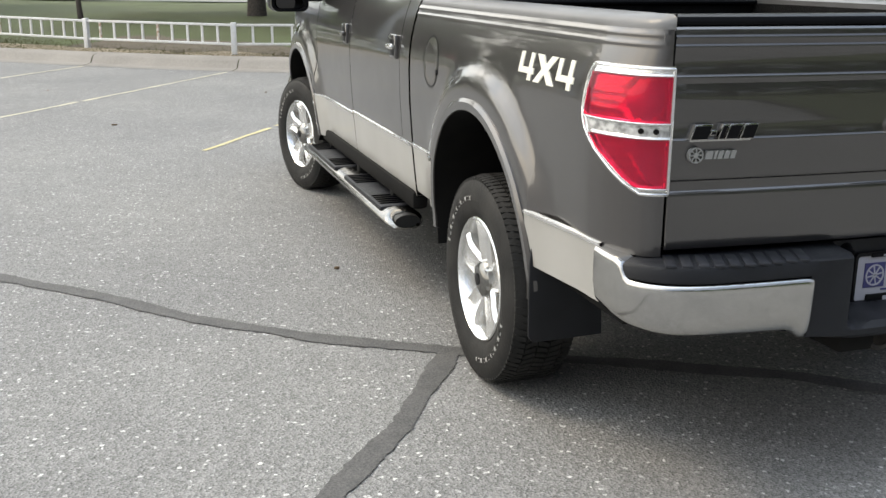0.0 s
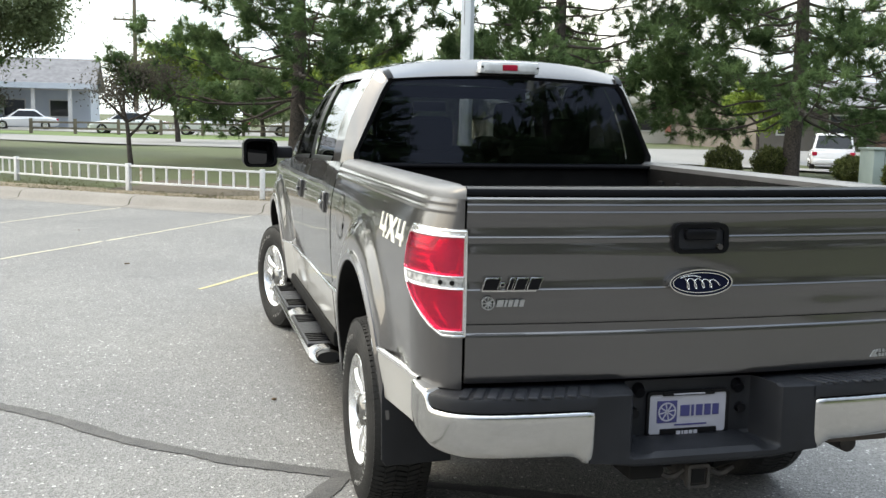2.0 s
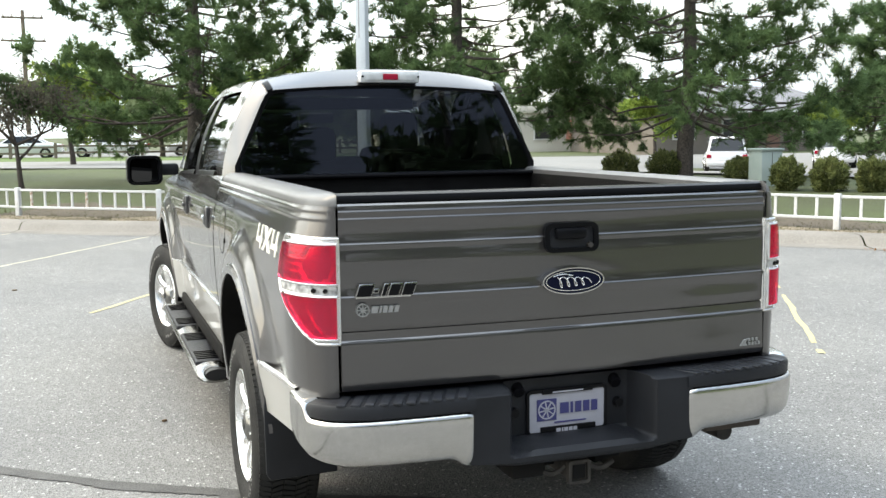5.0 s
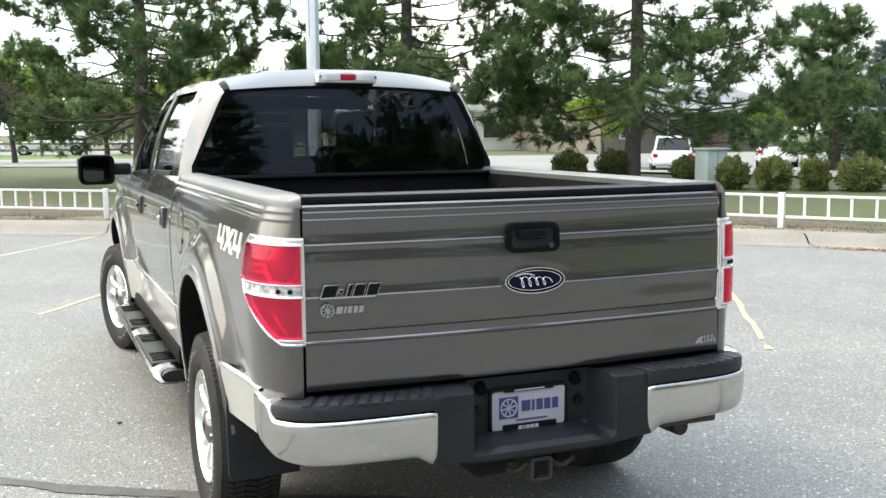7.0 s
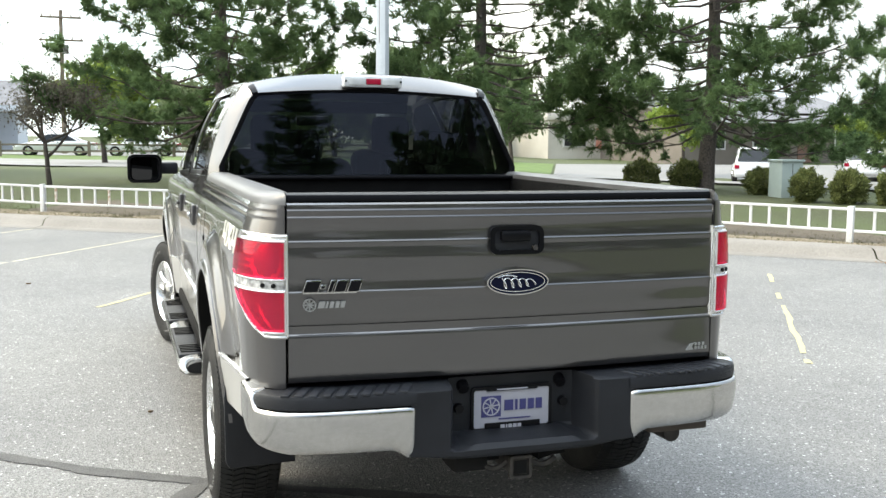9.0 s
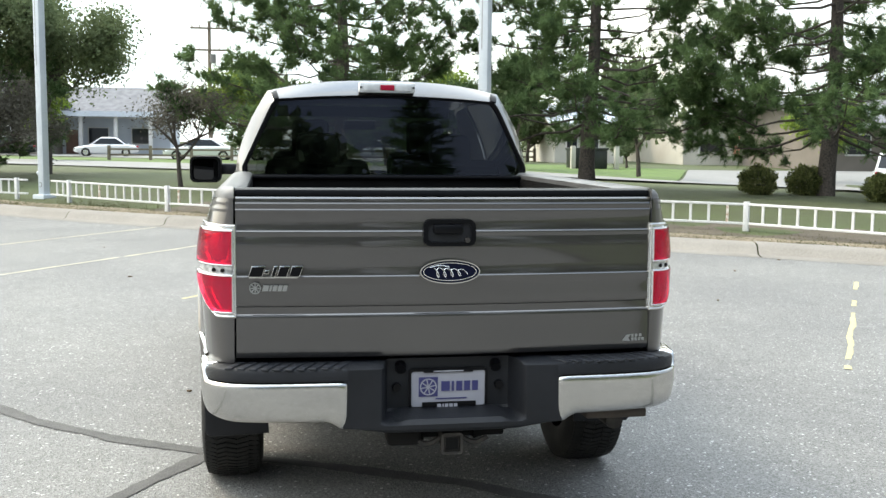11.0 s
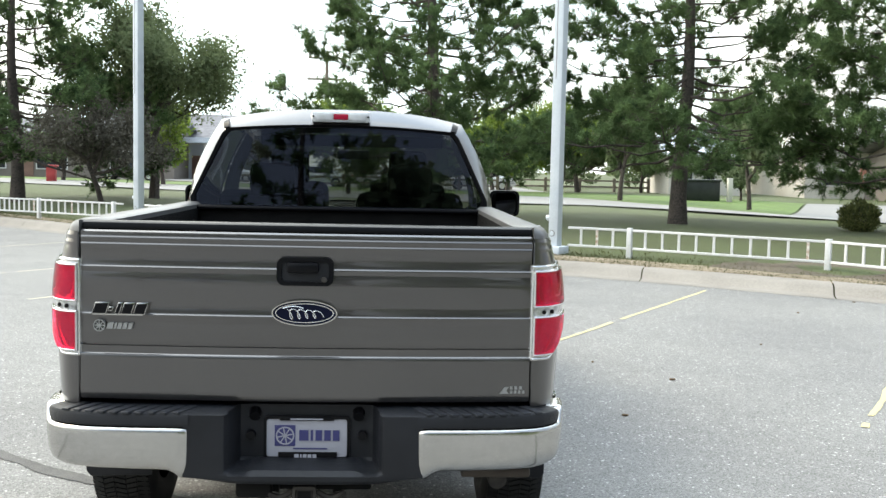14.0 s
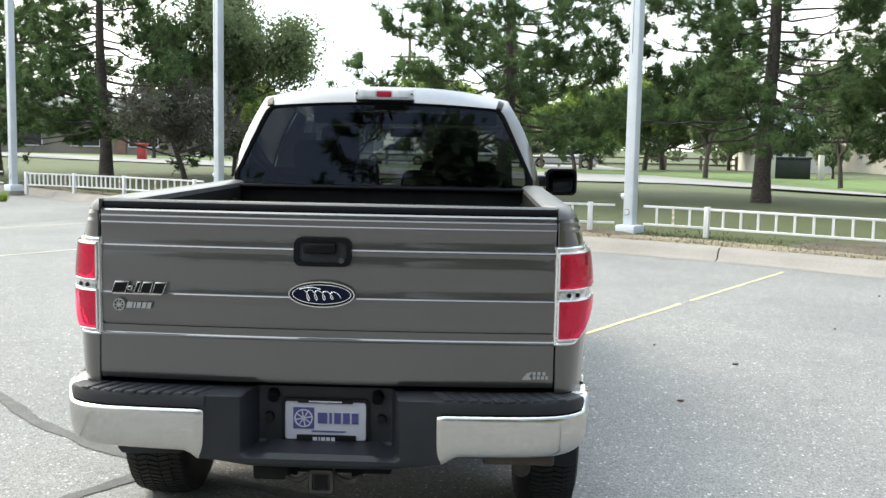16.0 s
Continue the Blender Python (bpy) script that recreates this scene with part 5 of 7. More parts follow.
bumper = part("rear_bumper", box(-0.60, 0.60, 0.07, 0.12, 0.58, 0.70, 0.02), UNDER, truck)
for s in (-1, 1):
    rr = []
    for i in range(97):
        t = i / 96
        x, y, nrm = bump_pt(t)
        top = lerp(t, [(0.0, 0.708), (0.05, 0.712), (0.78, 0.712), (0.80, 0.720), (0.825, 0.756), (0.85, 0.764), (1.0, 0.770)])
        low = lerp(t, [(0, 0.526), (0.045, 0.528), (0.075, 0.545), (0.11, 0.556), (0.60, 0.562), (0.8, 0.575), (1, 0.600)])
        prof = [(0.05, low - 0.004), (0.014, low), (0.004, low + 0.008), (-0.002, low + 0.022), (-0.007, low + 0.055), (-0.0095, (low + 0.712) / 2 + 0.01), (-0.0105, top - 0.036), (-0.0105, top - 0.014), (-0.008, top - 0.005), (-0.002, top - 0.001), (0.008, top), (0.06, top + 0.001)]
        if i == 0:
            prof = [(p + 0.02, z) for p, z in prof]
        elif i in (1, 2, 3):
            prof = [(p + (0.009, 0.004, 0.0015)[i - 1], z) for p, z in prof]
        rr.append([(s * (x - nrm.x * p), y - nrm.y * p, z) for p, z in prof])
    b = grid(rr)
    bmesh.ops.recalc_face_normals(b, faces=b.faces[:])
    part("chrome_corner", b, CHROME, bumper, "bright chrome bumper corner with faint smudges", angle=50)
    # step pad
    rr = []
    for i in range(25):
        t = i / 24
        x, y, nrm = bump_pt(t * 0.835)
        top = 0.764 - 0.010 * max(0.0, (t - 0.9) / 0.1)
        prof = [(0.010, 0.711), (0.000, 0.716), (-0.001, top - 0.014), (0.004, top - 0.004), (0.014, top)]
        row = [(s * (x - nrm.x * p), y - nrm.y * p, z) for p, z in prof]
        row.append((s * min(x - 0.02, 0.905), max(y + 0.045, 0.0), top))
        row.append((s * min(x - 0.05, 0.87), 0.13, top - 0.008))
        rr.append(row)
    b = grid(rr)
    bmesh.ops.recalc_face_normals(b, faces=b.faces[:])
    pad = part("step_pad", b, BLACK, bumper, "ribbed black plastic step pad", angle=40)
    for k in range(10):
        x = 0.452 + 0.044 * k
        y = -0.120 + 0.5 * max(0.0, x - 0.62) ** 1.6
        rib = box(-0.015, 0.015, -0.001, 0.115, -0.004, 0.005, 0.003, 2, m=Matrix.Translation((s * x, y, 0.763)) @ Matrix.Rotation(s * 0.42, 4, "Z"))
        part("tread_rib", rib, RIBGREY, pad)
    part("trailer_socket", cyl(0.020, 0.016, (s * 0.205, 0.04, 0.650), (s * 0.205, 0.012, 0.650), 14), SATIN, bumper)
    part("licence_lamp", cyl(0.024, 0.02, (s * 0.19, 0.04, 0.735), (s * 0.19, 0.012, 0.722), 12), SATIN, bumper)
part("pad_centre", box(-0.40, 0.40, 0.036, 0.10, 0.742, 0.760, 0.006), BLACK, bumper)
# black centre: cheeks and lower lip in one, with the recess for the plate pressed into it
rr = []
for x in [-0.425, -0.424, -0.41, -0.36, -0.30, -0.282, -0.27, -0.255, -0.243, -0.23, -0.215, -0.185, -0.15, 0.0, 0.15, 0.185, 0.215, 0.23, 0.243, 0.255, 0.27, 0.282, 0.30, 0.36, 0.41, 0.424, 0.425]:
    f = lerp(abs(x), [(0.238, 1.0), (0.252, 0.93), (0.268, 0.15), (0.284, 0.0)])
    low = lerp(abs(x), [(0.0, 0.500), (0.25, 0.503), (0.34, 0.515), (0.425, 0.528)])
    row = [(x, 0.11, 0.762), (x, -0.105 + 0.135 * f, 0.764), (x, -0.120 + 0.152 * f, 0.756)]
    for z, g in ((0.70, 1.0), (0.62, 1.0), (0.566, 1.0), (0.556, 0.93), (0.548, 0.45), (0.543, 0.10), (0.537, 0.0)):
        row.append((x, -0.122 + 0.154 * f * g, z + (0.012 * min(1.0, max(0.0, (0.215 - abs(x)) / 0.03)) if 0.05 < g < 0.95 else 0.0)))
    row += [(x, -0.121, (low + 0.537) / 2), (x, -0.112, low + 0.006), (x, -0.095, low), (x, 0.06, low + 0.01)]
    rr.append(row)
b = grid(rr)
bmesh.ops.recalc_face_normals(b, faces=b.faces[:])
part("bumper_centre", b, BLACK, bumper, "black moulded centre with plate recess", angle=32)

# plate
def set_in(bm):
    bm.transform(Matrix.Translation((0, 0.034, -0.003)))
    return bm


plate = part("licence_plate", set_in(slab(rounded(0.302, 0.150, 0.012, 4, 0.0, 0.643), -0.010, -0.006)), PLATEWHITE, truck, "white dealer plate in a black frame")
part("plate_frame", set_in(ring(rounded(0.316, 0.164, 0.016, 4, 0.0, 0.643), rounded(0.296, 0.142, 0.010, 4, 0.0, 0.643), -0.015, -0.004)), SATIN, plate)
part("frame_lower_bar", set_in(box(-0.105, 0.112, -0.018, -0.008, 0.558, 0.590, 0.003)), SATIN, plate)
part("frame_upper_bar", set_in(box(-0.10, 0.10, -0.018, -0.008, 0.708, 0.722, 0.003)), SATIN, plate)
part("print_square", set_in(box(-0.118, -0.042, -0.0125, -0.009, 0.612, 0.690)), PLATEBLUE, plate)
part("print_ring", set_in(ring(ellipse(0.068, 0.068, -0.080, 0.651, 26), ellipse(0.058, 0.058, -0.080, 0.651, 26), -0.0145, -0.010)), PLATEWHITE, plate)
for k in range(4):
    a = math.pi * k / 4 + 0.2
    o = [(-0.080 + 0.030 * math.cos(a) * u - 0.0022 * math.sin(a) * v, 0.651 + 0.030 * math.sin(a) * u + 0.0022 * math.cos(a) * v) for u, v in ((-1, -1), (1, -1), (1, 1), (-1, 1))]
    part("print_spoke", set_in(slab(o, -0.0143, -0.010)), PLATEWHITE, plate)
for x0, w in ((-0.028, 0.034), (0.014, 0.009), (0.032, 0.024), (0.064, 0.024), (0.096, 0.024)):
    part("plate_bar", set_in(box(x0, x0 + w, -0.0135, -0.009, 0.633, 0.672)), PLATEBLUE, plate)
for x0, w in ((-0.055, 0.016), (-0.034, 0.006), (-0.024, 0.014), (-0.006, 0.014), (0.012, 0.014)):
    part("frame_bar", set_in(box(x0 + 0.01, x0 + w + 0.01, -0.0195, -0.017, 0.566, 0.583)), PLATEWHITE, plate)
part("small_print_bar", set_in(box(-0.05, 0.075, -0.0125, -0.009, 0.600, 0.605)), PLATEBLUE, plate)
part("upper_print_bar", set_in(box(-0.06, 0.06, -0.0195, -0.017, 0.712, 0.717)), PLATEWHITE, plate)

# hitch, exhaust, axle, frame, spare
hitch = part("hitch_receiver", box(-0.032, 0.032, -0.07, 0.25, 0.412, 0.476, 0.006), RUST, truck, "rusty square hitch receiver")
part("receiver_bore", box(-0.024, 0.024, -0.073, -0.06, 0.42, 0.468), UNDER, hitch)
part("receiver_collar", ring(rounded(0.085, 0.085, 0.012, 3, 0, 0.444), rounded(0.064, 0.064, 0.006, 3, 0, 0.444), -0.078, -0.055), RUST, hitch)
part("hitch_beam", box(-0.24, 0.24, 0.06, 0.12, 0.43, 0.50, 0.012), UNDER, hitch)
part("trailer_plug_box", box(-0.25, -0.12, -0.06, 0.06, 0.437, 0.505, 0.014), UNDER, hitch)
for s in (-1, 1):
    pts_ = [(s * (0.045 + 0.10 * k / 8), -0.05, 0.462 - 0.022 * math.sin(math.pi * k / 8)) for k in range(9)]
    lv, lf = [], []
    add_limb(lv, lf, pts_, [0.010] * 9, 6)
    part("chain_loop", (lv, lf), RUST, hitch)
    part("hitch_bracket", slab([(s * 0.10, 0.44), (s * 0.26, 0.48), (s * 0.26, 0.54), (s * 0.10, 0.54)], 0.0, 0.06), UNDER, hitch)
part("tailpipe", cyl(0.035, 0.035, (0.72, 0.10, 0.46), (0.70, 0.7, 0.46), 16), RUST, truck)
part("tailpipe_shield", box(0.575, 0.835, 0.03, 0.22, 0.490, 0.528, 0.010), mat("brown_heat_guard", (0.075, 0.058, 0.046), 0.7, 0.2, 0, [(9, (0.05, 0.038, 0.03), (0.10, 0.08, 0.065), 0.6)]), truck)
part("underbody", box(-0.86, 0.86, 0.16, 5.5, 0.52, 0.62), UNDER, truck)
part("rear_axle", cyl(0.055, 0.055, (-0.80, AX_R, 0.40), (0.80, AX_R, 0.40), 14), UNDER, truck)
part("differential", cyl(0.15, 0.12, (0.0, AX_R - 0.14, 0.39), (0.0, AX_R + 0.16, 0.41), 18), UNDER, truck)
part("front_axle", cyl(0.06, 0.06, (-0.70, AX_F, 0.40), (0.70, AX_F, 0.40), 12), UNDER, truck)
part("spare_tyre", cyl(0.37, 0.37, (0.0, 0.55, 0.40), (0.0, 0.55, 0.60), 28), RUBBER, truck)
for s in (-1, 1):
    part("frame_rail", box(s * 0.45 - 0.04, s * 0.45 + 0.04, 0.22, 5.4, 0.46, 0.60, 0.01), UNDER, truck)
    part("shock_absorber", cyl(0.035, 0.035, (s * 0.55, AX_R - 0.15, 0.34), (s * 0.50, AX_R - 0.35, 0.65), 10), UNDER, truck)
    flap = part("mud_flap", slab([(s * 0.70, 0.318), (s * 0.960, 0.312), (s * 0.977, 0.335), (s * 0.980, 0.60), (s * 0.965, 0.73), (s * 0.72, 0.73)], 0.600, 0.612, 0.004), BLACK, truck, "large black rubber mud flap")


# wheels
def wheel(cx, cy, s, steer, y_tilt=0.0):
    """A tyre with tread and a bright five-spoke rim, its face at s times +x."""
    M = Matrix.Translation((cx, cy, HUB_Z)) @ Matrix.Rotation(radians(steer), 4, "Z") @ Matrix.Diagonal((s, 1, 1, 1))

    def put(name, b, m, parent, label="", angle=35):
        b.transform(M)
        if s < 0:
            bmesh.ops.reverse_faces(b, faces=b.faces[:])
        return part(name, b, m, parent, label, angle=angle)

    def spin(prof, n=56):
        return grid([[(x, r * math.cos(2 * math.pi * i / n), r * math.sin(2 * math.pi * i / n)) for x, r in prof] for i in range(n)], close_rows=True)

    R = 0.402
    tyre_prof = [(-0.12, 0.235), (-0.135, 0.27), (-0.138, 0.33), (-0.125, 0.375), (-0.105, R - 0.008), (0.105, R - 0.008), (0.122, 0.378), (0.134, 0.345), (0.137, 0.315), (0.134, 0.285), (0.125, 0.258), (0.113, 0.240), (0.10, 0.232)]
    hub = put("wheel", spin(tyre_prof), RUBBER, truck, "all-terrain tyre on a bright five-spoke wheel", 50)
    # tread blocks, five rows
    tb = bmesh.new()
    for row, (x0, x1, n, off) in enumerate(((-0.118, -0.074, 92, 0), (-0.069, -0.027, 88, 0.5), (-0.022, 0.022, 88, 0), (0.027, 0.069, 88, 0.5), (0.074, 0.120, 92, 0))):
        for i in range(n):
            a0 = 2 * math.pi * (i + off) / n
            a1 = a0 + 2 * math.pi / n * 0.70
            sk = 0.03 if row % 2 else -0.03
            v = []
            for a, x, r in ((a0, x0, 0), (a1, x0, 0), (a1 + sk, x1, 0), (a0 + sk, x1, 0), (a0, x0, 1), (a1, x0, 1), (a1 + sk, x1, 1), (a0 + sk, x1, 1)):
                rad = (R if r else R - 0.012) - (0.012 if abs(x) > 0.1 else 0)
                v.append(tb.verts.new((x, rad * math.cos(a), rad * math.sin(a))))
            for f in ((4, 5, 6, 7), (0, 1, 5, 4), (1, 2, 6, 5), (2, 3, 7, 6), (3, 0, 4, 7)):
                tb.faces.new([v[k] for k in f])
    bmesh.ops.recalc_face_normals(tb, faces=tb.faces[:])
    tb.transform(M)
    if s < 0:
        bmesh.ops.reverse_faces(tb, faces=tb.faces[:])
    part("tread", tb, RUBBER, hub, smooth=False)
    # raised white sidewall marks
    for base, cnt in ((195, 13), (15, 13)):
        for k in range(cnt):
            a = radians(base + k * 5.4)
            w = radians(3.0 if k % 3 else 1.8)
            rows_ = [[(0.1375 + (0.002 if 0 < q < 3 else -0.003), r * math.cos(a + w * f), r * math.sin(a + w * f)) for q, r in enumerate((0.302, 0.306, 0.318, 0.322))] for f in (0, 0.5, 1)]
            ringb = grid(rows_)
            bmesh.ops.delete(ringb, geom=[f for k_, f in enumerate(ringb.faces[:]) if k_ % 3 == 1 and k % 2], context="FACES_ONLY")
            put("sidewall_mark", ringb, WHITEPRINT, hub)
    rim = put("rim", spin([(0.10, 0.236), (0.118, 0.240), (0.122, 0.234), (0.112, 0.226), (0.085, 0.216), (0.02, 0.205), (-0.10, 0.20)]), ALLOY, hub, "bright machined alloy rim")
    put("brake_disc", spin([(-0.03, 0.0), (-0.03, 0.165), (-0.05, 0.17)], 32), RUST, hub)
    put("rim_back", spin([(-0.06, 0.0), (-0.06, 0.21)], 32), UNDER, hub)
    for k in range(5):
        a = radians(90 + 72 * k)
        ca, sa = math.cos(a), math.sin(a)
        sec = []
        for r, w, x, t in ((0.055, 0.050, 0.092, 0.05), (0.10, 0.056, 0.098, 0.05), (0.14, 0.056, 0.103, 0.045), (0.175, 0.062, 0.106, 0.04), (0.205, 0.086, 0.106, 0.038), (0.228, 0.112, 0.104, 0.035)):
            sec.append([(x + dx, r * ca - q * sa, r * sa + q * ca) for dx, q in ((-t, -w), (-0.012, -w), (0.0, -w * 0.72), (-0.010, -w * 0.25), (-0.010, w * 0.25), (0.0, w * 0.72), (-0.012, w), (-t, w))])
        b = grid(sec)
        bmesh.ops.recalc_face_normals(b, faces=b.faces[:])
        put("spoke", b, ALLOY, rim, angle=40)
    cap = put("centre_cap", spin([(0.0, 0.074), (0.100, 0.072), (0.114, 0.060), (0.121, 0.036), (0.122, 0.0)], 10), BOARD, rim)
    put("cap_badge", spin([(0.1235, 0.024), (0.124, 0.0)], 20), SATIN, cap)
    for k in range(6):
        a = radians(60 * k + 20)
        p = (0.098, 0.062 * math.cos(a), 0.062 * math.sin(a))
        put("lug_nut", cyl(0.011, 0.010, (0.075, p[1], p[2]), (0.108, p[1], p[2]), 6), CHROME, rim)
    return hub


wheel(-0.866, AX_R, -1, 0)
wheel(0.866, AX_R, 1, 0)
wheel(-0.90, AX_F, -1, 14)
wheel(0.87, AX_F, 1, 14)

# cab sides: doors, fender
BELT = [(2.0, 1.415), (2.5, 1.405), (3.3, 1.385), (4.2, 1.36), (4.7, 1.325), (5.6, 1.22), (5.8, 1.12)]
belt = lambda y: lerp(y, BELT)
for left in (True, False):
    s = -1 if left else 1
    part("cab_corner", side_panel(2.145, 2.30, 0.745, 1.4, left, 0, 14, top=belt), PAINT, truck)
    rd = part("rear_door", side_panel(2.306, 3.372, 0.745, 1.4, left, 0, 14, top=belt), PAINT, truck)
    fd = part("front_door", side_panel(3.38, 4.36, 0.735, 1.4, left, 0, 14, top=belt), PAINT, truck)
    part("front_fender", side_panel(4.368, 5.78, 0.52, 1.4, left, 0, 14, top=belt), PAINT, truck)
    for d, y in ((rd, 2.40), (fd, 3.48)):
        x = side_x(y, 1.19)
        h = part("door_handle", box(s * (x + 0.005) - 0.012, s * (x + 0.005) + 0.012, y - 0.06, y + 0.06, 1.13, 1.245, 0.010), PAINT, d)
        part("handle_recess", box(s * (x + 0.016) - 0.004, s * (x + 0.016) + 0.004, y - 0.042, y + 0.042, 1.145, 1.225, 0.003), SATIN, h)
        part("handle_grip", box(s * (x + 0.026) - 0.010, s * (x + 0.026) + 0.010, y - 0.05, y + 0.05, 1.175, 1.200, 0.008), BEZEL if d is rd else PAINT, h)
    part("rocker_sill", box(s * 0.90 - 0.04, s * 0.90 + 0.04, 2.15, 4.35, 0.43, 0.52, 0.02), UNDER, truck)

# greenhouse sides
def gh(y, v, s, out=0.0):
    """A point on the glasshouse side: v 0 at the belt, 1 at the roof rail."""
    z0, x0 = belt(y), side_x(y, belt(y)) - 0.018
    top = lerp(y, [(2.1, 1.895), (2.6, 1.915), (3.3, 1.915), (3.75, 1.885), (4.1, 1.72), (4.45, 1.50), (4.7, 1.33)])
    xt = lerp(y, [(2.1, 0.685), (3.3, 0.69), (3.8, 0.70), (4.7, 0.80)])
    bow = 0.035 * max(0.0, math.sin(math.pi * v)) ** 0.9 * min(1, (top - z0) / 0.4)
    f = min(1, max(0, (top - z0) / 0.5))
    x = x0 + (xt - x0) * f * v + bow + out
    return (s * x, y, z0 + max(0.0, top - z0) * v)


def gh_patch(y0, y1, v0, v1, s, out=0.0, n=8, slant0=0.0, slant1=0.0):
    rr = []
    for i in range(n + 1):
        row = []
        for j in range(9):
            v = v0 + (v1 - v0) * j / 8
            a, c = y0 + slant0 * v, y1 + slant1 * v
            row.append(gh(a + (c - a) * i / n, v, s, out))
        rr.append(row)
    b = grid(rr)
    bmesh.ops.recalc_face_normals(b, faces=b.faces[:])
    return b


for s in (-1, 1):
    part("c_pillar", gh_patch(2.275, 2.53, 0, 1, s, 0.004, 8, 0.0, 0.03), PAINT, truck)
    part("roof_rail", gh_patch(2.3, 4.0, 0.90, 1.0, s, 0.005, 12, 0, -0.1), PAINT, truck)
    part("b_pillar", gh_patch(3.30, 3.44, 0.0, 0.92, s, 0.002), SATIN, truck)
    part("rear_door_glass", gh_patch(2.52, 3.31, 0.0, 0.91, s, -0.010, 6, 0.03, 0.0), SIDEGLASS, truck, "dark tinted rear door window")
    part("front_door_glass", gh_patch(3.43, 4.30, 0.0, 0.91, s, -0.010, 8, 0.0, -0.35), glass_mat("front_tint", (0.06, 0.063, 0.066), gloss=(0.1, 0.1, 0.1)) if s < 0 else bpy.data.materials["front_tint"], truck, "dark front door window")
    part("a_pillar", gh_patch(4.28, 4.60, 0.0, 1.0, s, 0.002, 4, -0.40, -0.78), PAINT, truck)
    for y0, y1 in ((2.52, 3.31), (3.43, 4.3)):
        rr = [[gh(y, v, s, o) for v, o in ((-0.02, 0.006), (-0.02, 0.016), (0.045, 0.010), (0.05, 0.0))] for y in np.linspace(y0, y1, 8)]
        b = grid(rr)
        bmesh.ops.recalc_face_normals(b, faces=b.faces[:])
        part("belt_weatherstrip", b, SATIN, truck)

# roof shape
def roof_pt(u, y):
    """A point of the roof skin, u from -1 to 1 across."""
    ed = lerp(y, [(2.1, 0.685), (3.3, 0.695), (3.8, 0.70)])
    ze = lerp(y, [(2.1, 1.895), (2.6, 1.915), (3.3, 1.915), (3.8, 1.865)])
    crown = lerp(y, [(2.1, 0.068), (2.6, 0.075), (3.4, 0.065), (3.8, 0.03)])
    return (ed * u * 1.007, y, ze + crown * (1 - abs(u) ** 2.6))


# rear wall of the cab with its window
WRAP = 2.275
SIDE_GL = [(0.0, 0.830, 1.416), (0.09, 0.836, 1.455), (0.86, 0.668, 1.812), (1.0, 0.640, 1.842)]
us = [i / 9 for i in range(10)]
GL = [(-0.80, 1.405), (0.0, 1.405), (0.80, 1.405)]
CB = [(-0.80, 2.19, 1.39), (0.0, 2.19, 1.39), (0.80, 2.19, 1.39)]
for u in us:
    GL.append((lerp(u, [q[:2] for q in SIDE_GL]), lerp(u, [(q[0], q[2]) for q in SIDE_GL])))
    CB.append(gh(WRAP, u, 1, 0.004))
for k in range(13):
    u = 0.96 - 1.92 * k / 12
    GL.append((0.636 * u, 1.846 + 0.028 * (1 - u * u)))
    CB.append(roof_pt(u, WRAP))
for u in us[::-1]:
    GL.append((-lerp(u, [q[:2] for q in SIDE_GL]), lerp(u, [(q[0], q[2]) for q in SIDE_GL])))
    CB.append(gh(WRAP, u, -1, 0.004))


def back_y(z):
    return 2.115 + 0.05 * ((z - 1.40) / 0.5)


rr = []
for f in (0, 0.02, 0.06, 0.12, 0.2, 0.3, 0.42, 0.56, 0.72, 0.86, 0.96, 1.0):
    row = []
    for a, c in zip(CB, GL):
        z = a[2] + (c[1] - a[2]) * f
        x = a[0] + (c[0] - a[0]) * f
        y0 = back_y(z) + 0.004 + (0.016 if f == 1.0 else 0)
        row.append((x, y0 + (a[1] - back_y(a[2]) - 0.004) * (1 - f) ** 1.35 if f < 1 else y0, z))
    rr.append(row)
b = grid(rr, closed=True)
bmesh.ops.recalc_face_normals(b, faces=b.faces[:])
cab_back = part("cab_back_frame", b, PAINT, truck, angle=60)
b = bmesh.new()
cv = b.verts.new((0, back_y(1.62) + 0.014, 1.62))
vs = [b.verts.new((x, back_y(z) + 0.014, z)) for x, z in GL]
for i in range(len(vs)):
    b.faces.new((vs[i], vs[(i + 1) % len(vs)], cv))
bmesh.ops.recalc_face_normals(b, faces=b.faces[:])
rear_window = part("rear_window", b, REARGLASS, truck, "dark tinted rear window")
seal = [[(x * k, back_y(z) + o, 1.62 + (z - 1.62) * k2) for x, z in GL] for k, k2, o in ((1.012, 1.025, -0.001), (0.985, 0.968, 0.002), (0.975, 0.955, 0.016))]
b = grid(seal, closed=True)
bmesh.ops.recalc_face_normals(b, faces=b.faces[:])
part("window_seal", b, SATIN, rear_window)
# bright tube added to draw the highlight line below the glass
part("highlight_bead", cyl(0.005, 0.005, (-0.80, 2.108, 1.408), (0.80, 2.108, 1.408), 10), BEZEL, rear_window, "thin bright bead added as the highlight line under the rear window")
part("cab_lower_back", box(-0.88, 0.88, 2.14, 2.17, 0.55, 1.40, 0.01), PAINT, truck)
for s in (-1, 1):
    strip = shell([[(s * 0.628, 2.153, 1.859), (s * 0.660, 2.150, 1.849)], [(s * 0.636, 2.178, 1.884), (s * 0.668, 2.175, 1.872)], [(s * 0.642, 2.225, 1.905), (s * 0.674, 2.220, 1.889)]], 0.008)
    part("ditch_moulding", strip, SATIN, cab_back)

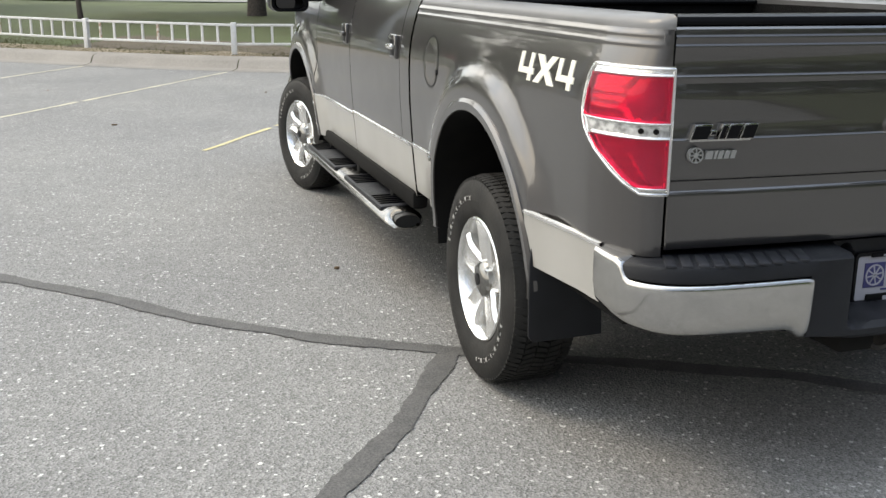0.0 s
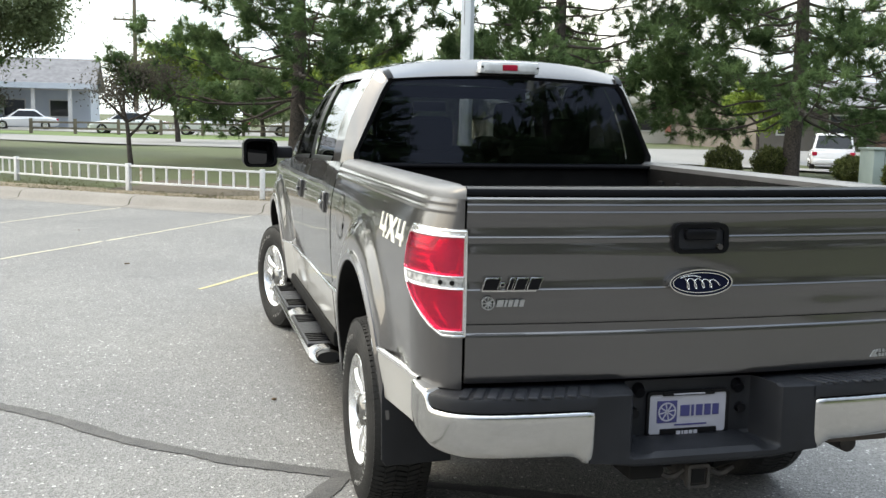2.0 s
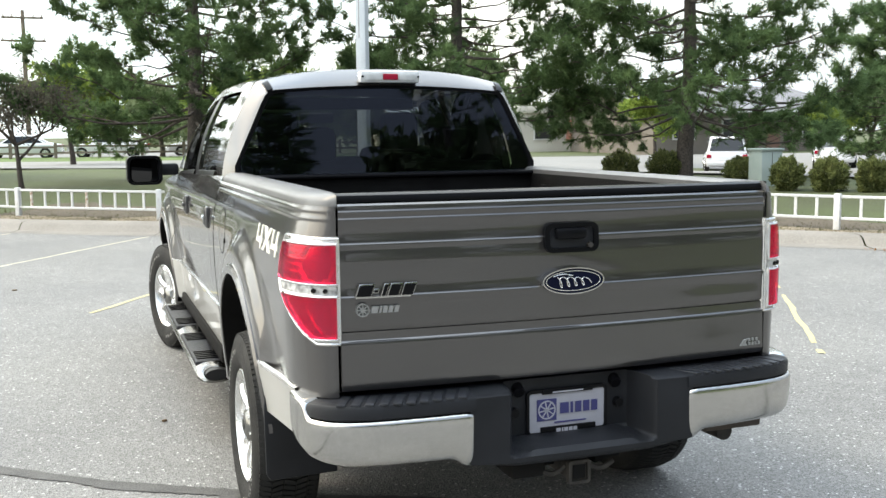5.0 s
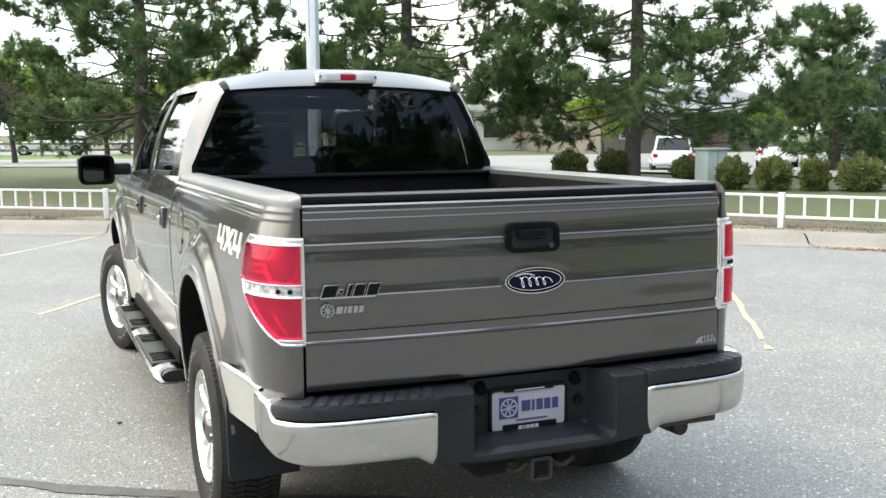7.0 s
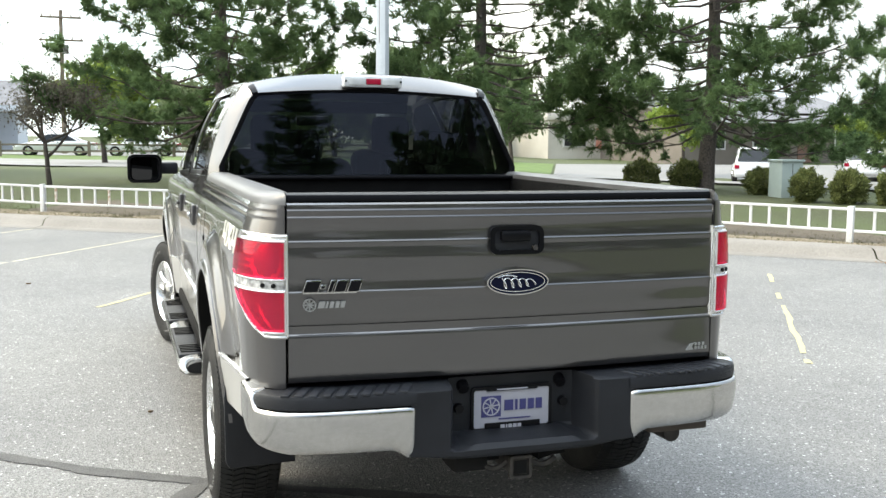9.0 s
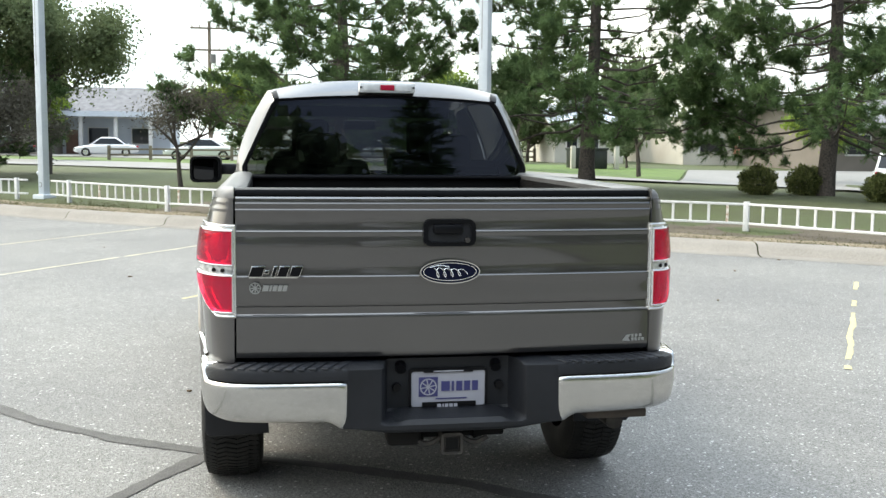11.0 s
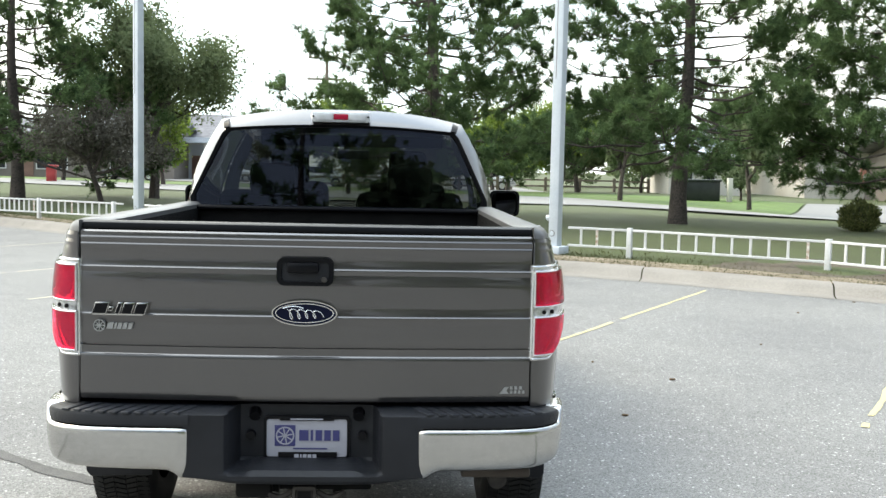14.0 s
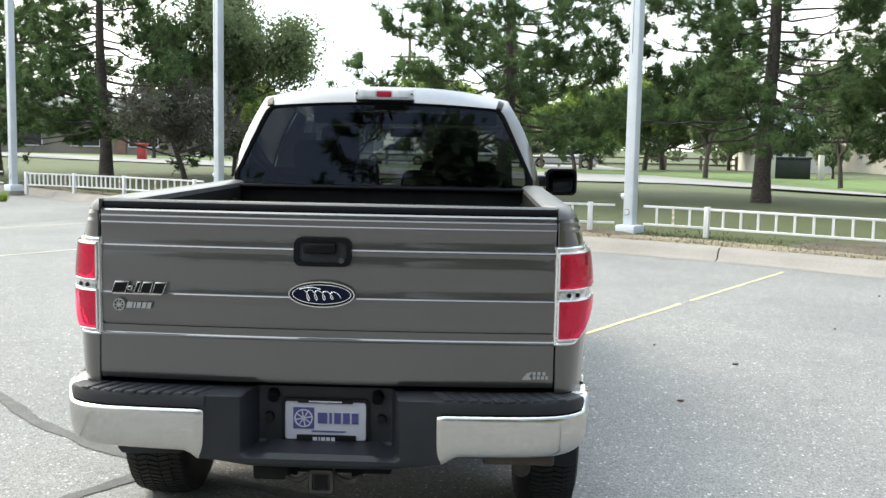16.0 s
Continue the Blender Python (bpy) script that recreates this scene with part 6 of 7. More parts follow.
# high stop lamp
stop = part("high_stop_lamp", box(-0.166, 0.166, 2.122, 2.20, 1.892, 1.956, 0.012), STOPCASE, truck, "clear and red high-mounted stop lamp")
part("red_centre", box(-0.042, 0.042, 2.116, 2.135, 1.908, 1.940, 0.004), REDSOLID, stop)
for s in (-1, 1):
    part("cargo_lens", box(s * 0.095 - 0.048, s * 0.095 + 0.048, 2.117, 2.135, 1.904, 1.944, 0.004), STOPCASE, stop)
    part("lamp_screw", cyl(0.006, 0.006, (s * 0.155, 2.126, 1.925), (s * 0.155, 2.116, 1.925), 8), SATIN, stop)

# roof and windscreen
rr = []
for y in [WRAP, 2.35, 2.6, 3.0, 3.4, 3.65, 3.80]:
    rr.append([roof_pt(u, y) for u in np.linspace(-1, 1, 25)])
part("roof", shell(rr, 0.012), PAINT, truck)
rr = []
for f in np.linspace(0, 1, 7):
    y, z, w = 3.80 + 0.90 * f, 1.865 - 0.54 * f, 0.68 + 0.13 * f
    rr.append([(w * u, y + 0.10 * (1 - u * u) * f, z + 0.03 * (1 - u * u) * (1 - f)) for u in np.linspace(-1, 1, 13)])
windscreen = part("windscreen", grid(rr), CLEARGLASS, truck, "clear windscreen")
rr = []
for y in np.linspace(4.68, 5.78, 8):
    z = lerp(y, [(4.6, 1.33), (5.2, 1.28), (5.6, 1.20), (5.78, 1.08)])
    w = side_x(y, belt(y)) - 0.02
    rr.append([(w * u, y, z + 0.05 * (1 - u * u)) for u in np.linspace(-1, 1, 11)])
part("hood", shell(rr, 0.012), PAINT, truck)
part("front_grille", box(-0.75, 0.75, 5.68, 5.80, 0.70, 1.10, 0.04), CHROME, truck)
part("front_bumper", box(-0.92, 0.92, 5.62, 5.92, 0.48, 0.72, 0.05), CHROME, truck)
part("cowl", box(-0.80, 0.80, 4.62, 4.80, 1.24, 1.31, 0.02), SATIN, truck)
part("firewall", box(-0.90, 0.90, 4.60, 4.64, 0.55, 1.28), UNDER, truck)

# inside the cab
part("cab_floor", box(-0.90, 0.90, 2.17, 4.6, 0.62, 0.66), SEATCLOTH, truck)
part("dashboard", box(-0.80, 0.80, 4.15, 4.62, 0.95, 1.22, 0.05), BLACK, truck)
for s in (-1, 1):
    for y, w in ((2.42, 0.36), (3.42, 0.30)):
        seat = part("seat", box(s * 0.40 - w / 1.1, s * 0.40 + w / 1.1, y, y + 0.5, 0.75, 0.95, 0.06), SEATCLOTH, truck, "dark cloth seat with headrest")
        part("backrest", box(-w / 1.15, w / 1.15, -0.09, 0.09, 0.0, 0.66 if y < 3 else 0.70, 0.06, m=Matrix.Translation((s * 0.40, y, 0.85)) @ Matrix.Rotation(radians(12), 4, "X")), SEATCLOTH, seat)
        part("headrest", box(s * 0.40 - 0.13, s * 0.40 + 0.13, y - 0.20, y - 0.10, 1.50 if y > 3 else 1.46, 1.76 if y > 3 else 1.66, 0.05), SEATCLOTH, seat)
rim_pts = [[(-0.40 + (0.185 + 0.016 * math.cos(b_)) * math.cos(a), 4.05 - 0.35 * (0.185 + 0.016 * math.cos(b_)) * math.sin(a) + 0.016 * math.sin(b_), 1.18 + 0.93 * (0.185 + 0.016 * math.cos(b_)) * math.sin(a)) for b_ in [2 * math.pi * k / 8 for k in range(8)]] for a in [2 * math.pi * k / 32 for k in range(32)]]
part("steering_wheel", grid(rim_pts, closed=True, close_rows=True), BLACK, truck)
part("headliner", box(-0.66, 0.66, 3.76, 3.82, 1.79, 1.872, 0.01), SEATCLOTH, truck)
part("inner_mirror", box(-0.12, 0.12, 3.92, 3.95, 1.70, 1.77, 0.012), BLACK, truck)

# door mirrors
for s in (-1, 1):
    body = slab(rounded(0.235, 0.20, 0.045, 5, s * 1.165, 1.385), 4.225, 4.36, 0.02)
    m = part("door_mirror", body, BLACK, truck, "large black door mirror")
    mg = slab(rounded(0.190, 0.160, 0.035, 5, 0, 1.385), -0.004, 0.004)
    mg.transform(Matrix.Translation((s * 1.165, 4.192, 0)) @ Matrix.Rotation(s * radians(-20), 4, "Z") @ Matrix.Rotation(0, 4, "X"))
    part("mirror_glass", mg, mat("mirror_silver", (0.10, 0.105, 0.11), 0.03, 1.0) if s < 0 else bpy.data.materials["mirror_silver"], m)
    part("mirror_rim", ring(rounded(0.235, 0.20, 0.045, 5, s * 1.165, 1.385), rounded(0.203, 0.170, 0.035, 5, s * 1.165, 1.385), 4.15, 4.228), SATIN, m)
    part("mirror_arm", box(s * 1.0 - 0.07, s * 1.0 + 0.07, 4.22, 4.32, 1.345, 1.43, 0.02), BLACK, m)

# running boards: oval chrome tube with ribbed pads
for s in (-1, 1):
    rr = []
    for y, k in ((2.20, 0.62), (2.206, 0.86), (2.225, 1.0), (4.42, 1.0), (4.46, 0.9), (4.50, 0.6)):
        rr.append([(s * (0.965 + 0.098 * k * math.cos(a) * abs(math.cos(a)) ** -0.25), y + 0.05 * math.sin(a) * (1 if y < 3 else -1), 0.37 + 0.042 * k * math.sin(a)) for a in [2 * math.pi * (i + 0.5) / 20 for i in range(20)]])
    b = grid(rr, closed=True)
    bmesh.ops.recalc_face_normals(b, faces=b.faces[:])
    board = part("running_board", b, BOARD, truck, "polished oval running board with black step pads", angle=50)
    part("end_plug", slab([(0.955 * s + 0.064 * math.cos(a), 0.37 + 0.03 * math.sin(a)) for a in [2 * math.pi * i / 20 for i in range(20)]], 2.178, 2.235), mat("dull_end_cap", (0.012, 0.012, 0.012), 0.5, 0.0) if s < 0 else bpy.data.materials["dull_end_cap"], board)
    for y0, y1 in ((2.33, 3.17), (3.42, 4.28)):
        pad = part("step_pad", box(s * 0.967 - 0.088, s * 0.967 + 0.088, y0, y1, 0.385, 0.417, 0.012), BLACK, board)
        for k in range(5):
            for q in (y0 + 0.05, y1 - 0.25):
                part("pad_rib", box(s * 0.967 - 0.074, s * 0.967 + 0.074, q + k * 0.045, q + k * 0.045 + 0.014, 0.416, 0.424), SATIN, pad, smooth=False)
    for y in (2.55, 3.3, 4.1):
        part("board_bracket", box(s * 0.84 - 0.10, s * 0.84 + 0.06, y - 0.03, y + 0.03, 0.40, 0.46, 0.01), UNDER, board)

# ---------- trees, shrubs and things beyond the fence ----------
leafy(-2.9, 23.2, 0.42, 4.3, 3.0, 5, PLUMLEAVES, "young_tree", "young thin tree with sparse brownish leaves", leaves=5200, size=0.038, first=0.26, trunk=0.075)
leafy(-8.6, 27.8, 0.42, 6.8, 5.6, 8, PLUMLEAVES, "plum_tree", "low spreading tree with sparse dull grey-brown leaves", leaves=15000, size=0.05, first=0.22, trunk=0.10)
leafy(-7.9, 31.5, 0.42, 15.5, 5.8, 14, LEAVES, "broadleaf_tree", "full green broadleaf tree on the lawn", leaves=46000, size=0.07, first=0.17, trunk=0.2)
far_tree = leafy(-1.8, 44.0, 0.36, 7.0, 5.0, 19, LIMELEAVES, "lime_green_tree", "bright yellow-green broadleaf tree across the street", leaves=11000, size=0.13, first=0.25, trunk=0.14)
for x, y, k, r in ((5.5, 49.0, 1.0, 40), (-13.5, 58.0, 1.1, 100), (10.5, 58.0, 1.25, 200), (25.5, 41.0, 0.8, 310), (33.5, 37.5, 0.62, 150)):
    c = copy_thing(far_tree, Matrix.Translation((x, y, 0.33)) @ Matrix.Rotation(radians(r), 4, "Z"))
    c.scale = (k, k, k)
dark_tree = leafy(7.0, 56.0, 0.33, 8.0, 6.0, 27, LEAVES, "broadleaf_tree", "dark green broadleaf tree far across the street", leaves=11000, size=0.16, first=0.2, trunk=0.16, group="far trees")
for x, y, k, r in ((3.2, 60, 1.1, 50), (12.5, 63, 1.2, 120), (17.5, 66, 0.9, 200), (24, 70, 1.1, 260), (33, 66, 1.0, 310), (-22, 66, 1.0, 20), (-29, 60, 1.1, 80), (-36, 64, 1.0, 140), (41, 60, 1.2, 170), (49, 52, 1.1, 220), (11.2, 44.6, (0.85, 0.85, 1.35), 240), (15.4, 38.6, (0.75, 0.75, 1.2), 75), (19.0, 50, 0.5, 30), (-1, 78, 1.3, 66), (-0.2, -25, 1.75, 15), (6.2, -27, 1.2, 60), (11.5, -25, 1.7, 95), (15.5, -24, 1.8, 175), (20, -25, 1.9, 240), (26, -22, 1.9, 20), (-8.5, -31, 1.6, 130), (-13, -32, 1.5, 200)):
    c = copy_thing(dark_tree, Matrix.Translation((x, y, 0.33 if y > 0 else 0.0)) @ Matrix.Rotation(radians(r), 4, "Z"))
    c.scale = k if isinstance(k, tuple) else (k, k, k)


def spruce(x, y, z, h, r, seed, label="conical blue-green spruce tree", material=None):
    """A narrow spruce: tiers of short drooping boughs down to the ground."""
    rng = np.random.default_rng(seed)
    root = thing("spruce_tree", (x, y, z), label, "tree")
    V, F, C, D = [], [], [], []
    add_limb(V, F, [(x, y, z - 0.1), (x, y, z + h * 0.5), (x, y, z + h)], [0.12, 0.07, 0.01], 8)
    for i in range(200):
        f = (i // 10 + 0.25 * rng.random()) / 20
        az = i * 2.4 + rng.uniform(-0.3, 0.3)
        L = r * (1 - f) ** 0.9 * rng.uniform(0.8, 1.15) + 0.1
        p = Vector((x, y, z + 0.25 + (h - 0.3) * f))
        d = Vector((math.cos(az), math.sin(az), -0.12 + 0.4 * f)).normalized()
        e = p + d * L
        add_limb(V, F, [p, e], [0.015, 0.005], 4)
        for k in range(int(L / 0.09) + 2):
            w = 0.2 + 0.8 * rng.random()
            C.append(p.lerp(e, w) + Vector(rng.normal(size=3) * 0.09))
            D.append(d)
    part("trunk", (V, F), BARK, root)
    v, f = needle_mesh(rng, np.array(C), np.array(D), 0.13, 26, 0.012)
    mesh_np("crown", v, f, material or SPRUCE, root)


spruce(31.8, 29.3, 0.33 - dip(31.8, 29.3), 5.3, 2.0, 3)
spruce(3.5, -20.0, 0.0, 7.9, 2.7, 4, "dark conical spruce with long level boughs behind the lot", NEEDLES)


def shrub(x, y, z, w, h, seed):
    """A clipped round shrub: short stems and a shell of small leaves with gaps."""
    rng = np.random.default_rng(seed)
    root = thing("shrub", (x, y, z), "rounded green shrub clipped into a low mound", "shrub", "shrub row on the lawn")
    V, F = [], []
    for k in range(14):
        a = k * 2.4
        add_limb(V, F, [(x, y, z - 0.05), (x + 0.25 * w * math.cos(a), y + 0.25 * w * math.sin(a), z + h * 0.5), (x + 0.40 * w * math.cos(a), y + 0.40 * w * math.sin(a), z + h * (0.75 + 0.15 * math.sin(k)))], [0.02, 0.012, 0.004], 4)
    part("stems", (V, F), BARK, root)
    n = 7000
    d = rng.normal(size=(n, 3))
    d /= np.linalg.norm(d, axis=1, keepdims=True)
    lump = 1 + 0.16 * np.sin(d[:, :1] * 7 + seed) * np.cos(d[:, 1:2] * 6) + 0.07 * np.sin(d[:, 2:] * 9 + seed * 2)
    rad = lump * rng.uniform(0.45, 1.10, (n, 1)) ** 0.6
    c = np.array([x, y, z + h * 0.48]) + d * rad * np.array([w / 2, w / 2, h * 0.52])
    a = rng.normal(size=(n, 3)) * 0.8 + d * 1.0 + np.array([0, 0, 0.6])
    a /= np.linalg.norm(a, axis=1, keepdims=True)
    b = np.cross(a, rng.normal(size=(n, 3)))
    b /= np.linalg.norm(b, axis=1, keepdims=True)
    s = 0.046 * rng.uniform(0.5, 1.5, (n, 1))
    v = np.stack([c - a * s * 0.4, c + b * s * 0.26, c + a * s, c - b * s * 0.26], 1).reshape(-1, 3)
    mesh_np("foliage", v, np.arange(len(v)).reshape(-1, 4), SHRUB, root)


SHRUBS = ((10.75, 18.5, 0.96, 0.68), (11.75, 18.15, 0.86, 0.68), (12.0, 15.45, 0.80, 0.62), (11.6, 13.45, 0.68, 0.66), (12.1, 12.85, 0.77, 0.64), (12.6, 12.25, 0.64, 0.65), (13.2, 11.65, 0.98, 0.67), (14.0, 11.2, 0.95, 0.64))
for i, (x, y, w, h) in enumerate(SHRUBS):
    shrub(x, y, lawn_z(y - clamp_kerb(x)) - 0.02, w * 0.88, h, 40 + i)

# utility cabinet
cab = thing("utility_cabinet", (12.05, 14.7, 0.42), "grey-green steel utility cabinet on the lawn", "utility cabinet")
part("body", box(11.79, 12.31, 14.5, 14.95, 0.40, 1.20, 0.02), GREENBOX, cab)
part("lid", box(11.76, 12.34, 14.47, 14.98, 1.185, 1.235, 0.015), GREENBOX, cab)
part("door_seam", box(12.045, 12.055, 14.494, 14.5, 0.46, 1.15), DARKMETAL, cab)
part("hasp", box(12.07, 12.10, 14.48, 14.5, 0.78, 0.86, 0.004), DARKMETAL, cab)


def car(name, x, y, z, heading, label, length=4.6, width=1.8, height=1.45, van=False, material=None):
    """A parked car: lofted body, cabin with windows, wheels, lamps."""
    material = material or CARWHITE
    root = thing(name, (x, y, z), label, "car")
    M = Matrix.Translation((x, y, z)) @ Matrix.Rotation(radians(heading), 4, "Z")
    L, W, Hh = length / 2, width / 2, height
    body_rows = []
    for f, w, z0, z1 in ((-1, 0.80, 0.42, 0.66), (-0.97, 0.93, 0.30, 0.86 if van else 0.82), (-0.7, 1.0, 0.25, 0.93), (0, 1.0, 0.22, 0.90), (0.6, 1.0, 0.25, 0.84), (0.92, 0.92, 0.30, 0.70), (1.0, 0.72, 0.40, 0.58)):
        body_rows.append([(u * W * w, f * L, zz) for u, zz in ((-0.94, z0), (-1.0, z0 + 0.12), (-1.0, z1 - 0.12), (-0.90, z1), (0, z1 + 0.02), (0.90, z1), (1.0, z1 - 0.12), (1.0, z0 + 0.12), (0.94, z0))])
    b = grid(body_rows, closed=True)
    b.verts.ensure_lookup_table()
    b.faces.new([b.verts[i] for i in range(9)])
    b.verts.ensure_lookup_table()
    b.faces.new([b.verts[len(b.verts) - 9 + i] for i in range(9)])
    bmesh.ops.recalc_face_normals(b, faces=b.faces[:])
    b.transform(M)
    body = part("body", b, material, root)
    rear, mid0, mid1, front = (-0.96, -0.86, 0.10, 0.52) if van else (-0.66, -0.34, 0.14, 0.50)
    rows_c = [[(u * W * k, f * L, zz) for u in (-1, 1)] for f, zz, k in ((rear, 0.88, 0.92), (mid0, Hh - 0.04, 0.76), (mid0 + 0.1, Hh, 0.76), (mid1, Hh, 0.76), (front, 0.86, 0.92))]
    b = bmesh.new()
    lv = [b.verts.new(r[0]) for r in rows_c]
    rv = [b.verts.new(r[1]) for r in rows_c]
    for i in range(4):
        b.faces.new((lv[i], lv[i + 1], rv[i + 1], rv[i]))
    b.faces.new(lv)
    b.faces.new(rv[::-1])
    bmesh.ops.recalc_face_normals(b, faces=b.faces[:])
    bmesh.ops.bevel(b, geom=b.edges[:], offset=0.06, segments=2, affect="EDGES", profile=0.5)
    b.transform(M)
    cabin = part("cabin", b, material, root)

    def pane(nm, pts, off):
        bb = bmesh.new()
        vs = [bb.verts.new(Vector(p) + Vector(off)) for p in pts]
        bb.faces.new(vs)
        bb.transform(M)
        part(nm, bb, DARKWIN, cabin, smooth=False)

    for sd, o in ((0, -0.012), (1, 0.012)):
        k = 1 if sd else -1
        z0, z1 = 0.93, Hh - 0.10
        xa, xb = k * W * 0.905, k * W * 0.79
        pane("side_window", [(xa, (rear + 0.09) * L, z0), (xa, (front - 0.10) * L, z0), (xb, (mid1 + 0.02) * L, z1), (xb, (mid0 + 0.04) * L, z1)], (o, 0, 0))
    pane("rear_window", [(-W * 0.80, (rear + 0.02) * L, 0.96), (W * 0.80, (rear + 0.02) * L, 0.96), (W * 0.68, (mid0 + 0.005) * L - 0.01, Hh - 0.10), (-W * 0.68, (mid0 + 0.005) * L - 0.01, Hh - 0.10)], (0, -0.03, 0.015))
    pane("windscreen", [(-W * 0.82, front * L, 0.92), (W * 0.82, front * L, 0.92), (W * 0.70, (mid1 + 0.03) * L, Hh - 0.06), (-W * 0.70, (mid1 + 0.03) * L, Hh - 0.06)], (0, 0.02, 0.02))
    for sx in (-1, 1):
        for fy in (-0.62, 0.62):
            cc = M @ Vector((sx * (W - 0.10), fy * L, 0.32))
            dd = (M.to_3x3() @ Vector((sx, 0, 0)))
            w = part("wheel", cyl(0.32, 0.32, cc - dd * 0.10, cc + dd * 0.105, 20), RUBBER, root)
            part("rim", cyl(0.20, 0.19, cc + dd * 0.10, cc + dd * 0.115, 16), ALLOY, w)
        part("tail_light", box(sx * W * 0.82 - 0.10, sx * W * 0.82 + 0.10, -L - 0.005, -L * 0.94, 0.66, 0.82, 0.02, m=M), REDSOLID, body)
        part("head_light", box(sx * W * 0.70 - 0.14, sx * W * 0.70 + 0.14, L * 0.90, L * 0.985, 0.56, 0.68, 0.02, m=M), CLEARLENS, body)
    part("bumper", box(-W * 0.9, W * 0.9, -L - 0.03, -L * 0.95, 0.36, 0.52, 0.03, m=M), material, body)
    return root


car("minivan", 26.3, 36.3, 0.36 - dip(26.3, 36.3), -33, "silver-white minivan parked facing away in a drive", 4.6, 1.85, 1.6, True)
car("sedan", 31.0, 34.6, 0.36 - dip(31.0, 34.6), -40, "white sedan parked beside the house", 4.6, 1.8, 1.45)
car("sedan", 0.2, 62.5, 0.32, 82, "white sedan parked across the street", 4.7, 1.8, 1.42)
car("sedan", 6.0, 63.5, 0.32, 88, "white sedan parked across the street", 4.7, 1.8, 1.42)
car("sedan", -4.8, 63.0, 0.32, 85, "white sedan parked across the street", 4.7, 1.8, 1.42)
car("sedan", -12.6, 76.0, 0.32, 95, "white sedan parked by the pale building", 4.6, 1.8, 1.45)
car("sedan", -19.5, 74.0, 0.32, 95, "dark sedan parked by the pale building", 4.6, 1.8, 1.45, material=DARKWIN)


def house(name, x0, x1, y0, y1, z, h, wall_m, roof_m, label, windows, ridge=1.6, over=0.5, door=None, flat=False, sign=None, columns_=0):
    """A house with walls, overhanging roof, framed windows and a door on the side towards the lot."""
    root = thing(name, ((x0 + x1) / 2, (y0 + y1) / 2, z), label, "building")
    wall = part("wall", box(x0, x1, y0, y1, z - 0.3, z + h), wall_m, root, smooth=False)
    if flat:
        part("roof", box(x0 - over, x1 + over, y0 - over, y1 + over, z + h, z + h + 0.5, 0.05), roof_m, root)
    else:
        ym = (y0 + y1) / 2
        o = [(y0 - over, z + h - 0.1), (ym, z + h + ridge), (y1 + over, z + h - 0.1), (y1 + over, z + h + 0.1), (ym, z + h + ridge + 0.2), (y0 - over, z + h + 0.1)]
        part("roof", slab(o, x0 - over, x1 + over, axis="x"), roof_m, root, smooth=False)
        part("gable", slab([(y0, z + h), (ym, z + h + ridge), (y1, z + h)], x0 + 0.05, x1 - 0.05, axis="x"), wall_m, root, smooth=False)
        part("gutter", box(x0 - over, x1 + over, y0 - over - 0.1, y0 - over, z + h - 0.12, z + h + 0.08), WHITEPAINT, root, smooth=False)
    for wx, wz, ww, wh in windows:
        f = part("window", box(wx - ww / 2 - 0.1, wx + ww / 2 + 0.1, y0 - 0.06, y0 + 0.02, z + wz - wh / 2 - 0.1, z + wz + wh / 2 + 0.1), WHITEPAINT, root, smooth=False)
        part("pane", box(wx - ww / 2, wx + ww / 2, y0 - 0.08, y0 - 0.05, z + wz - wh / 2, z + wz + wh / 2), DARKWIN, f, smooth=False)
    if door:
        part("door", box(door - 0.5, door + 0.5, y0 - 0.07, y0 + 0.02, z, z + 2.1), BRICKRED, root, smooth=False)
    for k in range(columns_):
        x = x0 + (x1 - x0) * (k + 0.5) / columns_
        part("porch_column", box(x - 0.15, x + 0.15, y0 - 2.4, y0 - 2.1, z - 0.2, z + h), WHITEPAINT, root, smooth=False)
    if columns_:
        part("porch_roof", box(x0 - 0.3, x1 + 0.3, y0 - 2.8, y0 + 0.1, z + h, z + h + 0.45), SIDING, root, smooth=False)
    if sign:
        part("sign", box(sign[0], sign[1], y0 - 0.14, y0 - 0.04, z + sign[2], z + sign[3], 0.02), SALMON, root)
        for k in range(4):
            sx = sign[0] + (sign[1] - sign[0]) * (k + 0.6) / 4.6
            part("sign_bar", box(sx - 0.16, sx + 0.12, y0 - 0.17, y0 - 0.13, z + (sign[2] + sign[3]) / 2 - 0.18, z + (sign[2] + sign[3]) / 2 + 0.18), STUCCO, root, smooth=False)
    return root


house("porch_house", -26, -9.0, 88, 98, 0.3, 3.2, SIDING, ROOFGREY, "pale blue-white house with grey roof and columned porch", [(-23, 1.6, 1.6, 1.3), (-19.5, 1.6, 1.6, 1.3), (-15, 1.6, 1.6, 1.3), (-11.5, 1.6, 1.4, 1.3)], ridge=2.6, door=-17.2, columns_=6)
house("shop_building", 27.0, 47.0, 61, 72, 0.3, 2.6, STUCCO, STUCCO, "low pale shop building with a red sign", [(29.0, 1.3, 1.6, 0.9), (37, 1.3, 1.8, 1.0), (41, 1.3, 1.8, 1.0)], flat=True, over=0.2, sign=(30.6, 33.4, 0.7, 2.1))
house("grey_roof_house", 31.0, 44.0, 50, 62, 0.3, 2.5, TAUPE, ROOFGREY, "beige house with a broad grey shingle roof", [(33, 1.4, 1.4, 1.1), (36.5, 1.4, 1.4, 1.1), (42.5, 1.4, 1.4, 1.1)], ridge=1.6, over=1.1, door=39.5)
